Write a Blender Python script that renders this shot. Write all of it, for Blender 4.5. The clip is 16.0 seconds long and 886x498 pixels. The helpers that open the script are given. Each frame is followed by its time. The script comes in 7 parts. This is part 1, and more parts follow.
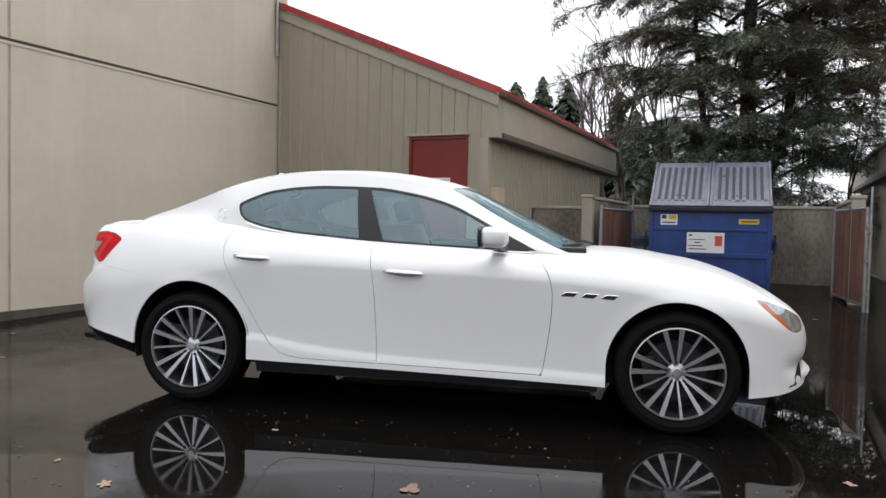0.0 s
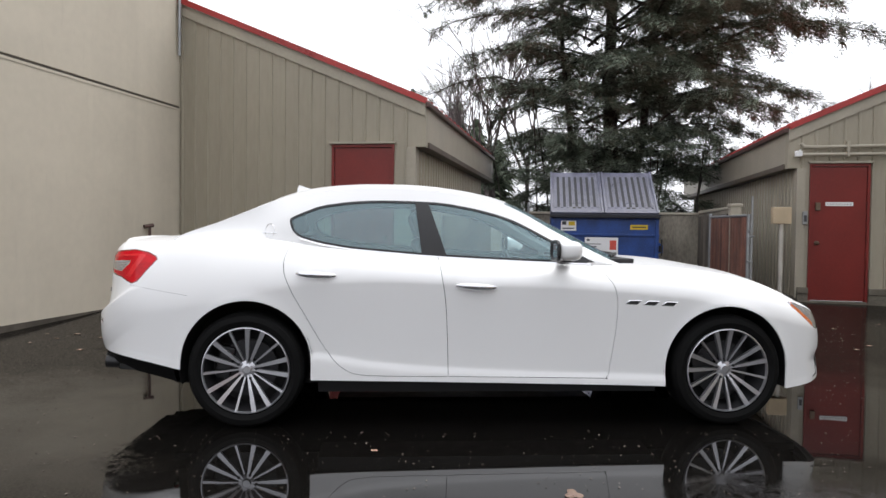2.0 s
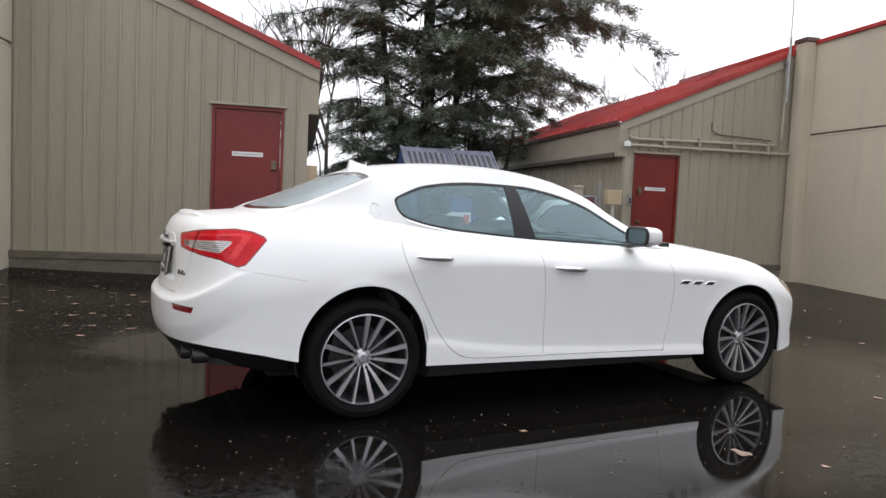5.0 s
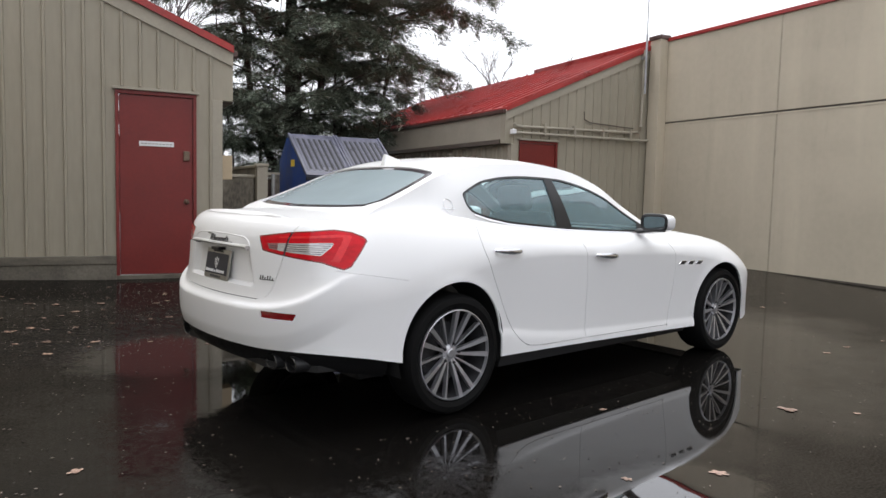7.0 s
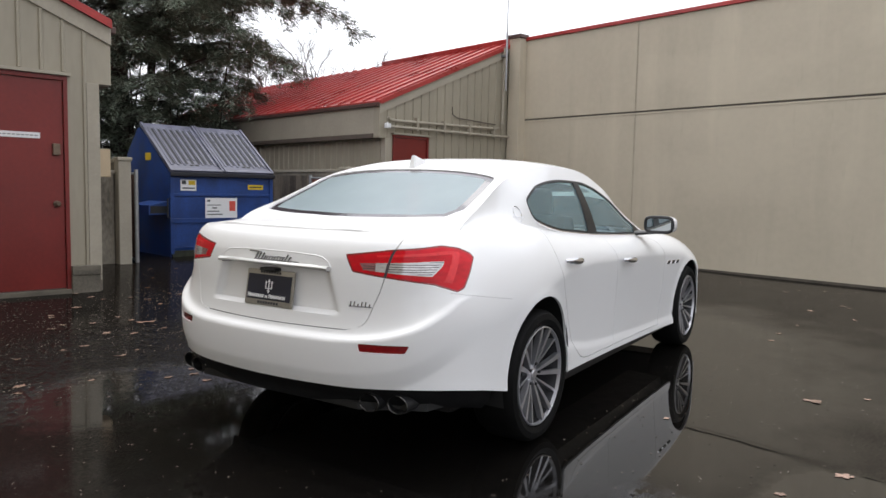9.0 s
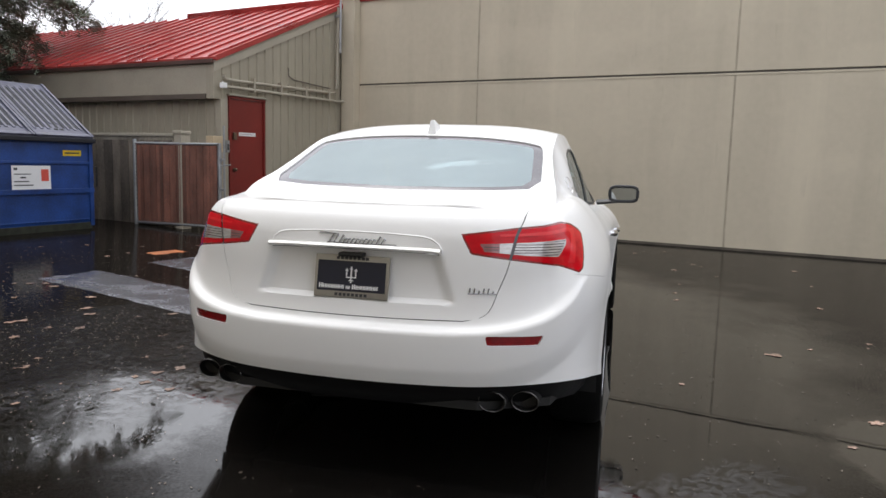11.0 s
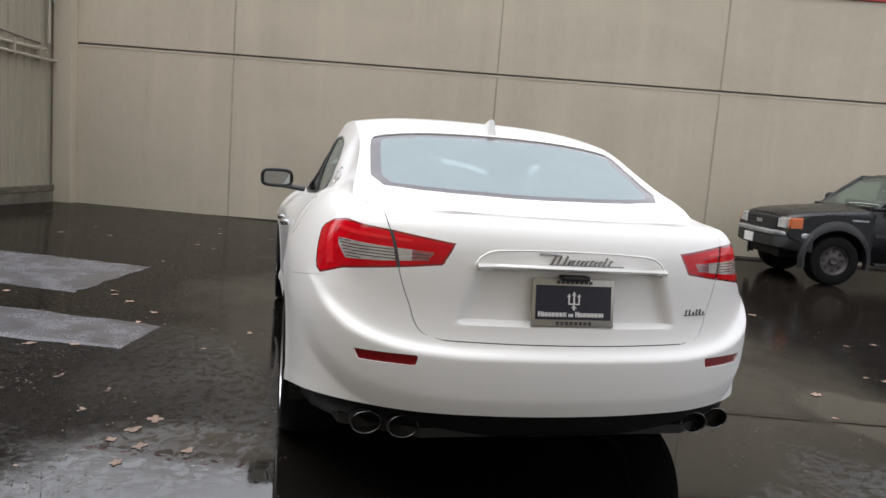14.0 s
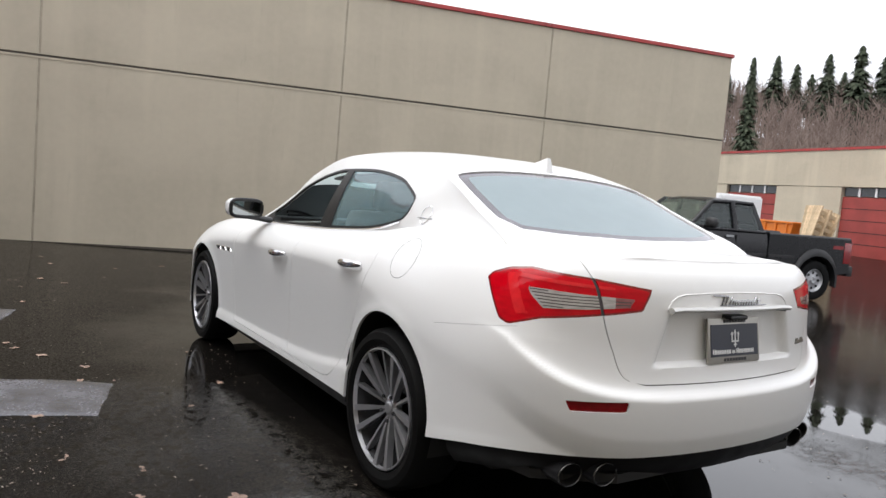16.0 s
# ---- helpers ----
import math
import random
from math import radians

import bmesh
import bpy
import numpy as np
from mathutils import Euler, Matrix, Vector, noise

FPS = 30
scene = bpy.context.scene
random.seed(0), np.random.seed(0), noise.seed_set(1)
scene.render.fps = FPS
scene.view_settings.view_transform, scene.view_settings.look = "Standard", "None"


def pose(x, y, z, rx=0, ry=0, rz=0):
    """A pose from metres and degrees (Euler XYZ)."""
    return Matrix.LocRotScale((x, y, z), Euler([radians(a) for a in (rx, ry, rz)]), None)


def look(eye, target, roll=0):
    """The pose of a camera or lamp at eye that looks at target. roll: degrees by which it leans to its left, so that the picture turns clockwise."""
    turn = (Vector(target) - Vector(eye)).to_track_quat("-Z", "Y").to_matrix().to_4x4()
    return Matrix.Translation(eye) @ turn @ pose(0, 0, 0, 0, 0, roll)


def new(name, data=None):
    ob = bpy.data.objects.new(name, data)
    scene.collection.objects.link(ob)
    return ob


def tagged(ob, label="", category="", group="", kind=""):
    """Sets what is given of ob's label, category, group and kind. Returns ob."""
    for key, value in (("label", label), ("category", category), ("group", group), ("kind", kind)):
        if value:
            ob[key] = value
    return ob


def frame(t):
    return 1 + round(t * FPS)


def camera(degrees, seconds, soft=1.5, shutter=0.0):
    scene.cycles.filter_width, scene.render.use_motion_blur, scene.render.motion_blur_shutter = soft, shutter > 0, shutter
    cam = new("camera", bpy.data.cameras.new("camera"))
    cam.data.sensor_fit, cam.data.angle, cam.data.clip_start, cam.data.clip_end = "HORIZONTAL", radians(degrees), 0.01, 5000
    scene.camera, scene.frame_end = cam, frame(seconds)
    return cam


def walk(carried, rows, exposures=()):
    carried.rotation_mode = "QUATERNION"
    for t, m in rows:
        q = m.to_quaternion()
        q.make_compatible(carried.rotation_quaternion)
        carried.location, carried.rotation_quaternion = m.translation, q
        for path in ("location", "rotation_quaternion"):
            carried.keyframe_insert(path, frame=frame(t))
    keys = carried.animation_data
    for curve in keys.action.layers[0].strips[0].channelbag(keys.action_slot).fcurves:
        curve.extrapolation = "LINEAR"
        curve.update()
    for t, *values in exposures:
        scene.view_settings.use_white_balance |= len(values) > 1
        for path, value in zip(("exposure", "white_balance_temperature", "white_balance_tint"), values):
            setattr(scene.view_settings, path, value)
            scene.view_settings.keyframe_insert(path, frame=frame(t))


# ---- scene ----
cam = camera(63.2, 16.0)
PATH = [
    (0, (2.169, -4.724, 1.179), (1.325, -2.912, 1.105), 1.2),
    (0.5, (1.849, -4.917, 1.189), (1.133, -3.052, 1.118), 1.1),
    (1, (1.453, -5.062, 1.213), (0.852, -3.156, 1.151), 0.1),
    (1.5, (1.102, -5.19, 1.208), (0.6, -3.254, 1.175), 0.8),
    (2, (0.744, -5.29, 1.225), (0.373, -3.326, 1.168), 0.7),
    (2.5, (0.331, -5.323, 1.218), (0.129, -3.335, 1.121), 0.7),
    (3, (-0.044, -5.384, 1.227), (-0.144, -3.39, 1.122), 2.1),
    (3.5, (-0.402, -5.47, 1.232), (-0.343, -3.476, 1.098), 2.0),
    (4, (-0.824, -5.475, 1.227), (-0.644, -3.489, 1.072), 1.4),
    (4.2, (-0.973, -5.442, 1.246), (-0.751, -3.46, 1.1), 2.0),
    (6.3, (-2.637, -5.132, 1.285), (-1.924, -3.269, 1.146), 1.9),
    (6.5, (-2.773, -5.078, 1.296), (-2.001, -3.238, 1.157), 2.2),
    (7, (-3.109, -4.875, 1.279), (-2.225, -3.088, 1.123), 1.4),
    (7.5, (-3.399, -4.609, 1.314), (-2.409, -2.877, 1.172), 2.5),
    (8, (-3.71, -4.333, 1.323), (-2.577, -2.69, 1.184), 1.3),
    (8.5, (-3.958, -4.029, 1.311), (-2.708, -2.477, 1.149), 0.6),
    (9, (-4.163, -3.651, 1.33), (-2.809, -2.189, 1.163), 1.2),
    (9.5, (-4.413, -3.321, 1.33), (-2.938, -1.979, 1.173), 0.7),
    (10, (-4.607, -3.005, 1.315), (-3.002, -1.825, 1.134), 0.8),
    (10.2, (-4.64, -2.851, 1.309), (-3.003, -1.72, 1.106), 0.9),
    (12.5, (-4.981, -1.188, 1.306), (-3.053, -0.699, 1.098), 1.6),
    (13, (-5.006, -0.815, 1.332), (-3.035, -0.55, 1.115), 1.3),
    (13.5, (-4.997, -0.461, 1.297), (-3.015, -0.336, 1.056), 2.2),
    (14, (-4.99, -0.11, 1.312), (-3.005, -0.087, 1.066), 4.4),
    (14.5, (-4.98, 0.315, 1.324), (-3.001, 0.113, 1.125), 3.6),
    (15, (-4.932, 0.675, 1.312), (-2.969, 0.34, 1.121), 2.3),
    (15.5, (-4.801, 1.071, 1.335), (-2.872, 0.579, 1.139), 3.8),
    (16, (-4.689, 1.408, 1.313), (-2.798, 0.775, 1.154), 4.9),
]
walk(cam, [(t, look(eye, target, roll)) for t, eye, target, roll in PATH], exposures=[(0.0, 0.52), (4.0, 0.65), (7.0, 0.57), (10.0, 0.54), (12.5, 0.5), (16.0, 0.6)])

# world and light: an even, bright overcast sky
world = bpy.data.worlds.new("overcast_sky")
scene.world = world
world.use_nodes = True
wn, wl = world.node_tree.nodes, world.node_tree.links
wn.clear()
sky = wn.new("ShaderNodeTexSky")
sky.sky_type = 'NISHITA'
sky.sun_disc = False
sky.sun_elevation, sky.sun_rotation = radians(71), radians(14)
sky.air_density, sky.dust_density = 1.0, 4.0
grey = wn.new("ShaderNodeHueSaturation")
grey.inputs["Saturation"].default_value = 0.12
mixw = wn.new("ShaderNodeMixRGB")
mixw.inputs[0].default_value = 0.55
mixw.inputs[2].default_value = (8.3, 8.5, 9.25, 1)
bg = wn.new("ShaderNodeBackground")
bg.inputs[1].default_value = 0.156
wo = wn.new("ShaderNodeOutputWorld")
wl.new(sky.outputs[0], grey.inputs["Color"])
wl.new(grey.outputs[0], mixw.inputs[1])
# an overcast dome, a little brighter overhead than at the horizon
wtc, wsep = wn.new("ShaderNodeTexCoord"), wn.new("ShaderNodeSeparateXYZ")
wpos, wdome, wmul = wn.new("ShaderNodeMath"), wn.new("ShaderNodeMath"), wn.new("ShaderNodeMixRGB")
wpos.operation, wdome.operation, wmul.blend_type = 'MAXIMUM', 'MULTIPLY_ADD', 'MULTIPLY'
wpos.inputs[1].default_value, wdome.inputs[1].default_value, wdome.inputs[2].default_value = 0.0, 0.10, 0.94
wmul.inputs[0].default_value = 1.0
wl.new(wtc.outputs["Generated"], wsep.inputs[0])
wl.new(wsep.outputs[2], wpos.inputs[0])
wl.new(wpos.outputs[0], wdome.inputs[0])
wl.new(mixw.outputs[0], wmul.inputs[1])
wl.new(wdome.outputs[0], wmul.inputs[2])
wl.new(wmul.outputs[0], bg.inputs[0])
wl.new(bg.outputs[0], wo.inputs[0])
sun_data = bpy.data.lights.new("sun", 'SUN')
sun_data.energy, sun_data.angle, sun_data.color = 1.0, radians(60), (1.0, 0.985, 0.96)
sun = new("sun", sun_data)
sun.matrix_world = look((1, 4, 12), (0, 0, 0))


# ---------------------------------------------------------------- materials
def mat(name, base, rough=0.5, metal=0.0, var=0.12, scale=3.0, bump=0.0, bscale=60.0, dark=None, stretch=(1, 1, 1), coat=0.0, spec=0.5, rvar=0.0, detail=6.0):
    """A principled surface with colour variation at two scales, roughness variation and fine relief."""
    m = bpy.data.materials.new(name)
    m.use_nodes = True
    n, l = m.node_tree.nodes, m.node_tree.links
    p = n["Principled BSDF"]
    p.inputs["Roughness"].default_value, p.inputs["Metallic"].default_value = rough, metal
    p.inputs["Coat Weight"].default_value, p.inputs["Coat Roughness"].default_value = coat, 0.03
    p.inputs["Specular IOR Level"].default_value = spec
    tc = n.new("ShaderNodeTexCoord")
    mp = n.new("ShaderNodeMapping")
    mp.inputs["Scale"].default_value = stretch
    l.new(tc.outputs["Object"], mp.inputs[0])
    big, fine = n.new("ShaderNodeTexNoise"), n.new("ShaderNodeTexNoise")
    big.inputs["Scale"].default_value, big.inputs["Detail"].default_value = scale, detail
    fine.inputs["Scale"].default_value, fine.inputs["Detail"].default_value = scale * 17, 3
    l.new(mp.outputs[0], big.inputs["Vector"])
    l.new(mp.outputs[0], fine.inputs["Vector"])
    both = n.new("ShaderNodeMath")
    both.operation = 'MULTIPLY_ADD'
    both.inputs[1].default_value, both.inputs[2].default_value = 0.35, 0.0
    l.new(fine.outputs[0], both.inputs[0])
    add = n.new("ShaderNodeMath")
    add.operation = 'MULTIPLY_ADD'
    add.inputs[1].default_value = 0.65
    l.new(big.outputs[0], add.inputs[0])
    l.new(both.outputs[0], add.inputs[2])
    ramp = n.new("ShaderNodeMapRange")
    ramp.inputs[1].default_value, ramp.inputs[2].default_value = 0.32, 0.68
    l.new(add.outputs[0], ramp.inputs[0])
    mix = n.new("ShaderNodeMixRGB")
    d = dark if dark else tuple(c * (1 - 2 * var) for c in base)
    b = tuple(min(1, c * (1 + var * 0.5)) for c in base)
    mix.inputs[1].default_value, mix.inputs[2].default_value = (*d, 1), (*b, 1)
    l.new(ramp.outputs[0], mix.inputs[0])
    l.new(mix.outputs[0], p.inputs["Base Color"])
    if rvar:
        rr = n.new("ShaderNodeMapRange")
        rr.inputs[1].default_value, rr.inputs[2].default_value = 0.3, 0.7
        rr.inputs[3].default_value, rr.inputs[4].default_value = max(0.02, rough - rvar), min(1, rough + rvar)
        l.new(add.outputs[0], rr.inputs[0])
        l.new(rr.outputs[0], p.inputs["Roughness"])
    if bump:
        bt, bn = n.new("ShaderNodeTexNoise"), n.new("ShaderNodeBump")
        bt.inputs["Scale"].default_value, bt.inputs["Detail"].default_value = bscale, 4
        bn.inputs["Strength"].default_value, bn.inputs["Distance"].default_value = bump, 0.01
        l.new(mp.outputs[0], bt.inputs["Vector"])
        l.new(bt.outputs[0], bn.inputs["Height"])
        l.new(bn.outputs[0], p.inputs["Normal"])
    return m


def glass(name, tint=(0.75, 0.85, 0.85), rough=0.0, film=0.0, grain=40.0, film_tint=(0.66, 0.80, 0.85), ior=1.7):
    """A thin pane: part mirror, part clear tinted sheet, with a diffuse film for rain drops and painted sky reflection.
    """
    m = bpy.data.materials.new(name)
    m.use_nodes = True
    n, l = m.node_tree.nodes, m.node_tree.links
    n.clear()
    out = n.new("ShaderNodeOutputMaterial")
    mix, wet = n.new("ShaderNodeMixShader"), n.new("ShaderNodeMixShader")
    fr = n.new("ShaderNodeFresnel")
    fr.inputs[0].default_value = ior
    tr, gl, df = n.new("ShaderNodeBsdfTransparent"), n.new("ShaderNodeBsdfGlossy"), n.new("ShaderNodeBsdfDiffuse")
    tr.inputs[0].default_value = (*tint, 1)
    gl.inputs["Roughness"].default_value = rough
    df.inputs[0].default_value = (*film_tint, 1)
    tc, t, r = n.new("ShaderNodeTexCoord"), n.new("ShaderNodeTexNoise"), n.new("ShaderNodeMapRange")
    t.inputs["Scale"].default_value, t.inputs["Detail"].default_value = grain, 3
    r.inputs[1].default_value, r.inputs[2].default_value, r.inputs[3].default_value, r.inputs[4].default_value = 0.3, 0.7, film * 0.97, film * 1.03
    l.new(tc.outputs["Object"], t.inputs["Vector"])
    l.new(t.outputs[0], r.inputs[0])
    l.new(r.outputs[0], wet.inputs[0])
    l.new(tr.outputs[0], wet.inputs[1])
    l.new(df.outputs[0], wet.inputs[2])
    l.new(fr.outputs[0], mix.inputs[0])
    l.new(wet.outputs[0], mix.inputs[1])
    l.new(gl.outputs[0], mix.inputs[2])
    l.new(mix.outputs[0], out.inputs[0])
    return m


def wet_asphalt():
    m = bpy.data.materials.new("wet_asphalt")
    m.use_nodes = True
    n, l = m.node_tree.nodes, m.node_tree.links
    p = n["Principled BSDF"]
    tc = n.new("ShaderNodeTexCoord")

    def noise_at(scale, detail=5, rough=0.6):
        t = n.new("ShaderNodeTexNoise")
        t.inputs["Scale"].default_value, t.inputs["Detail"].default_value, t.inputs["Roughness"].default_value = scale, detail, rough
        l.new(tc.outputs["Object"], t.inputs["Vector"])
        return t.outputs[0]

    def ranged(src, a, b, c, d):
        r = n.new("ShaderNodeMapRange")
        r.inputs[1].default_value, r.inputs[2].default_value, r.inputs[3].default_value, r.inputs[4].default_value = a, b, c, d
        l.new(src, r.inputs[0])
        return r.outputs[0]

    def calc(op, a, b, c=None):
        q = n.new("ShaderNodeMath")
        q.operation = op
        for k, v in enumerate((a, b, c)):
            if isinstance(v, (int, float)):
                q.inputs[k].default_value = v
            elif v is not None:
                l.new(v, q.inputs[k])
        return q.outputs[0]

    def spot(cx, cy, rx, ry, turn, wob, hard, soft):
        """1 inside a ragged oval on the ground, 0 outside it."""
        mp = n.new("ShaderNodeMapping")
        mp.vector_type = 'TEXTURE'
        mp.inputs["Location"].default_value, mp.inputs["Rotation"].default_value = (cx, cy, 0), (0, 0, math.radians(turn))
        mp.inputs["Scale"].default_value = (rx, ry, 1000)
        l.new(tc.outputs["Object"], mp.inputs[0])
        d = n.new("ShaderNodeVectorMath")
        d.operation = 'LENGTH'
        l.new(mp.outputs[0], d.inputs[0])
        return ranged(calc('MULTIPLY_ADD', wob, 0.9, d.outputs["Value"]), 0.45 + hard, 0.45 + soft, 1.0, 0.0)

    broad, ragged = noise_at(0.8, 4), noise_at(2.4, 7, 0.7)
    # standing water round the car, with small bright puddles on the higher ground
    pond = spot(0.25, -0.45, 3.8, 2.1, 14, broad, 0.68, 1.2)
    puddle = calc('MAXIMUM', spot(-2.5, 0.90, 0.88, 0.78, 10, noise_at(5.0, 8, 0.8), 0.66, 1.0), spot(-0.95, -2.7, 0.75, 0.45, 15, ragged, 0.7, 0.9))
    calm = calc('MAXIMUM', pond, puddle)
    # drifts of grit that break the water's skin
    upper = spot(-2.1, 1.75, 1.9, 1.15, 0, broad, 0.6, 1.2)
    lower = spot(-3.1, -1.3, 1.2, 1.0, 0, broad, 0.5, 1.2)
    front = spot(1.75, -2.1, 0.8, 0.7, 0, broad, 0.4, 1.2)
    behind_car = spot(-1.8, -1.8, 0.7, 0.5, 0, broad, 0.5, 1.2)
    zone = calc('MAXIMUM', calc('MAXIMUM', upper, calc('MULTIPLY', lower, 0.16)), calc('MULTIPLY', calc('MAXIMUM', front, behind_car), 0.32))
    streak = ranged(noise_at(15.0, 8, 0.8), 0.48, 0.60, 0.0, 1.0)
    drift = calc('MULTIPLY', calc('MULTIPLY', zone, streak), ranged(calm, 0.0, 1.0, 1.0, 0.03))
    grit = noise_at(190, 2)
    stones = n.new("ShaderNodeTexVoronoi")
    stones.inputs["Scale"].default_value = 150
    l.new(tc.outputs["Object"], stones.inputs["Vector"])
    col, wetcol = n.new("ShaderNodeMixRGB"), n.new("ShaderNodeMixRGB")
    col.inputs[1].default_value, col.inputs[2].default_value = (0.004, 0.0037, 0.0034, 1), (0.022, 0.0185, 0.0155, 1)
    l.new(ranged(grit, 0.4, 0.72, 0, 1), col.inputs[0])
    wetcol.inputs[2].default_value = (0.004, 0.0037, 0.0034, 1)
    l.new(calc('MULTIPLY', pond, 0.8), wetcol.inputs[0])
    l.new(col.outputs[0], wetcol.inputs[1])
    l.new(wetcol.outputs[0], p.inputs["Base Color"])
    film = ranged(ragged, 0.35, 0.65, 0.05, 0.12)
    l.new(calc('MULTIPLY_ADD', film, ranged(calm, 0.0, 1.0, 1.0, 0.0), 0.016), p.inputs["Roughness"])
    l.new(calc('MULTIPLY_ADD', puddle, 0.6, ranged(pond, 0.0, 1.0, 1.27, 1.60)), p.inputs["IOR"])
    b, ripple = n.new("ShaderNodeBump"), n.new("ShaderNodeBump")
    b.inputs["Strength"].default_value, b.inputs["Distance"].default_value = 0.8, 0.006
    l.new(calc('MULTIPLY', stones.outputs[0], calc('MULTIPLY_ADD', ranged(calm, 0, 1, 1, 0), 0.02, drift)), b.inputs["Height"])
    ripple.inputs["Strength"].default_value, ripple.inputs["Distance"].default_value = 0.012, 0.02
    l.new(noise_at(3.0, 2), ripple.inputs["Height"])
    l.new(b.outputs[0], ripple.inputs["Normal"])
    l.new(ripple.outputs[0], p.inputs["Normal"])
    # bare stone tops: matte, in fine grain, none where the water stands
    matte, blend = n.new("ShaderNodeBsdfDiffuse"), n.new("ShaderNodeMixShader")
    matte.inputs["Color"].default_value = (0.0085, 0.0068, 0.0054, 1)
    l.new(calc('MULTIPLY', ranged(noise_at(75, 4, 0.75), 0.40, 0.60, 0.2, 0.8), ranged(calm, 0.0, 1.0, 1.0, 0.0)), blend.inputs[0])
    l.new(p.outputs[0], blend.inputs[1])
    l.new(matte.outputs[0], blend.inputs[2])
    l.new(blend.outputs[0], n["Material Output"].inputs[0])
    return m


M_ASPHALT = wet_asphalt()
def rain_wall(name, base):
    """Painted concrete: broad blotches, a few pale runs down from the top, fine roller texture."""
    m = mat(name, base, 0.75, var=0.05, scale=0.55, bump=0.1, bscale=70, detail=3)
    n, l = m.node_tree.nodes, m.node_tree.links
    p = n["Principled BSDF"]
    src = p.inputs["Base Color"].links[0].from_socket
    tc = n.new("ShaderNodeTexCoord")
    pale, stain = tuple(min(1, c * 1.25) for c in base), tuple(c * 0.62 for c in base)
    for scale, lo, hi, tint, amount in (((1.5, 1.5, 0.16), 0.52, 0.70, pale, 0.42), ((2.3, 2.3, 0.2), 0.56, 0.76, stain, 0.22), ((0.5, 0.5, 1.1), 0.50, 0.64, pale, 0.22), ((9.0, 9.0, 1.4), 0.66, 0.74, stain, 0.14)):
        mp, t, r, mx = n.new("ShaderNodeMapping"), n.new("ShaderNodeTexNoise"), n.new("ShaderNodeMapRange"), n.new("ShaderNodeMixRGB")
        mp.inputs["Scale"].default_value, mp.inputs["Location"].default_value = scale, (scale[0] * 3.7, 1.3, 0.4)
        t.inputs["Scale"].default_value, t.inputs["Detail"].default_value = 1.0, 5
        r.inputs[1].default_value, r.inputs[2].default_value, r.inputs[4].default_value = lo, hi, amount
        mx.inputs[2].default_value = (*tint, 1)
        l.new(tc.outputs["Object"], mp.inputs[0])
        l.new(mp.outputs[0], t.inputs["Vector"])
        l.new(t.outputs[0], r.inputs[0])
        l.new(r.outputs[0], mx.inputs[0])
        l.new(src, mx.inputs[1])
        src = mx.outputs[0]
    l.new(src, p.inputs["Base Color"])
    return m


M_CONC = rain_wall("painted_concrete", (0.50, 0.44, 0.335))
M_CONC_PALE = rain_wall("pale_painted_concrete", (0.555, 0.50, 0.40))
M_SIDING = mat("painted_metal_siding", (0.362, 0.325, 0.25), 0.5, var=0.08, scale=1.2, bump=0.03, bscale=40, stretch=(1, 1, 0.2))
M_TRIM = mat("beige_trim_paint", (0.40, 0.36, 0.285), 0.5, var=0.08, scale=2)
M_JOINT = mat("beige_joint_sealant", (0.09, 0.08, 0.065), 0.8, var=0.15, scale=3, bump=0.1)
M_SEAL = mat("painted_sealant", (0.43, 0.375, 0.285), 0.7, var=0.15, scale=3)
M_FOOT = mat("dark_wall_foot", (0.10, 0.085, 0.065), 0.8, var=0.3, scale=6, bump=0.2)
M_ROOF = mat("red_metal_roof", (0.40, 0.035, 0.03), 0.35, var=0.2, scale=1.5, bump=0.05, rvar=0.15)
M_REDDOOR = mat("red_door_paint", (0.20, 0.019, 0.015), 0.4, var=0.12, scale=1.5, bump=0.03, bscale=120)
M_LEDGE = mat("weathered_ledge", (0.17, 0.15, 0.115), 0.6, var=0.3, scale=4, bump=0.2, stretch=(1, 1, 3))
M_BRONZE = mat("dull_bronze", (0.20, 0.15, 0.11), 0.4, 0.7, var=0.15, scale=20)
M_CURB = mat("stained_curb_paint", (0.18, 0.16, 0.125), 0.65, var=0.3, scale=2.5, bump=0.15)
M_GALV = mat("galvanised_steel", (0.42, 0.43, 0.44), 0.45, 0.8, var=0.15, scale=8)
M_WHITE = mat("white_sign_plastic", (0.8, 0.8, 0.8), 0.4, var=0.03)
M_PIPE = mat("aged_white_plastic", (0.60, 0.57, 0.50), 0.5, var=0.12, scale=4)
M_INK = mat("dark_ink", (0.05, 0.05, 0.055), 0.6, var=0.1)
M_FAINT = mat("faded_ink", (0.30, 0.29, 0.29), 0.6, var=0.1)
M_DARK = mat("shadow_gap_black", (0.012, 0.012, 0.012), 0.7, var=0.1)


# ---------------------------------------------------------------- mesh helpers
def obj(name, bm, material, parent=None, label="", smooth=None):
    me = bpy.data.meshes.new(name)
    if bm.faces:
        bmesh.ops.recalc_face_normals(bm, faces=bm.faces)
    bm.to_mesh(me)
    bm.free()
    for k in (material if isinstance(material, (list, tuple)) else [material]):
        me.materials.append(k)
    if smooth is not None:
        me.polygons.foreach_set("use_smooth", [True] * len(me.polygons))
        if smooth:
            me.set_sharp_from_angle(angle=radians(smooth))
    ob = new(name, me)
    if parent:
        ob.parent = parent
    if label:
        ob["label"] = label
    return ob


def part(name, bm, material, parent, label="", smooth=None):
    return obj(name, bm, material, parent, label, smooth)


def thing(name, label, category, group="", kind="", at=None):
    e = new(name)
    e.empty_display_size = 0.2
    if at is not None:
        e.matrix_basis = at
    return tagged(e, label, category, group, kind)


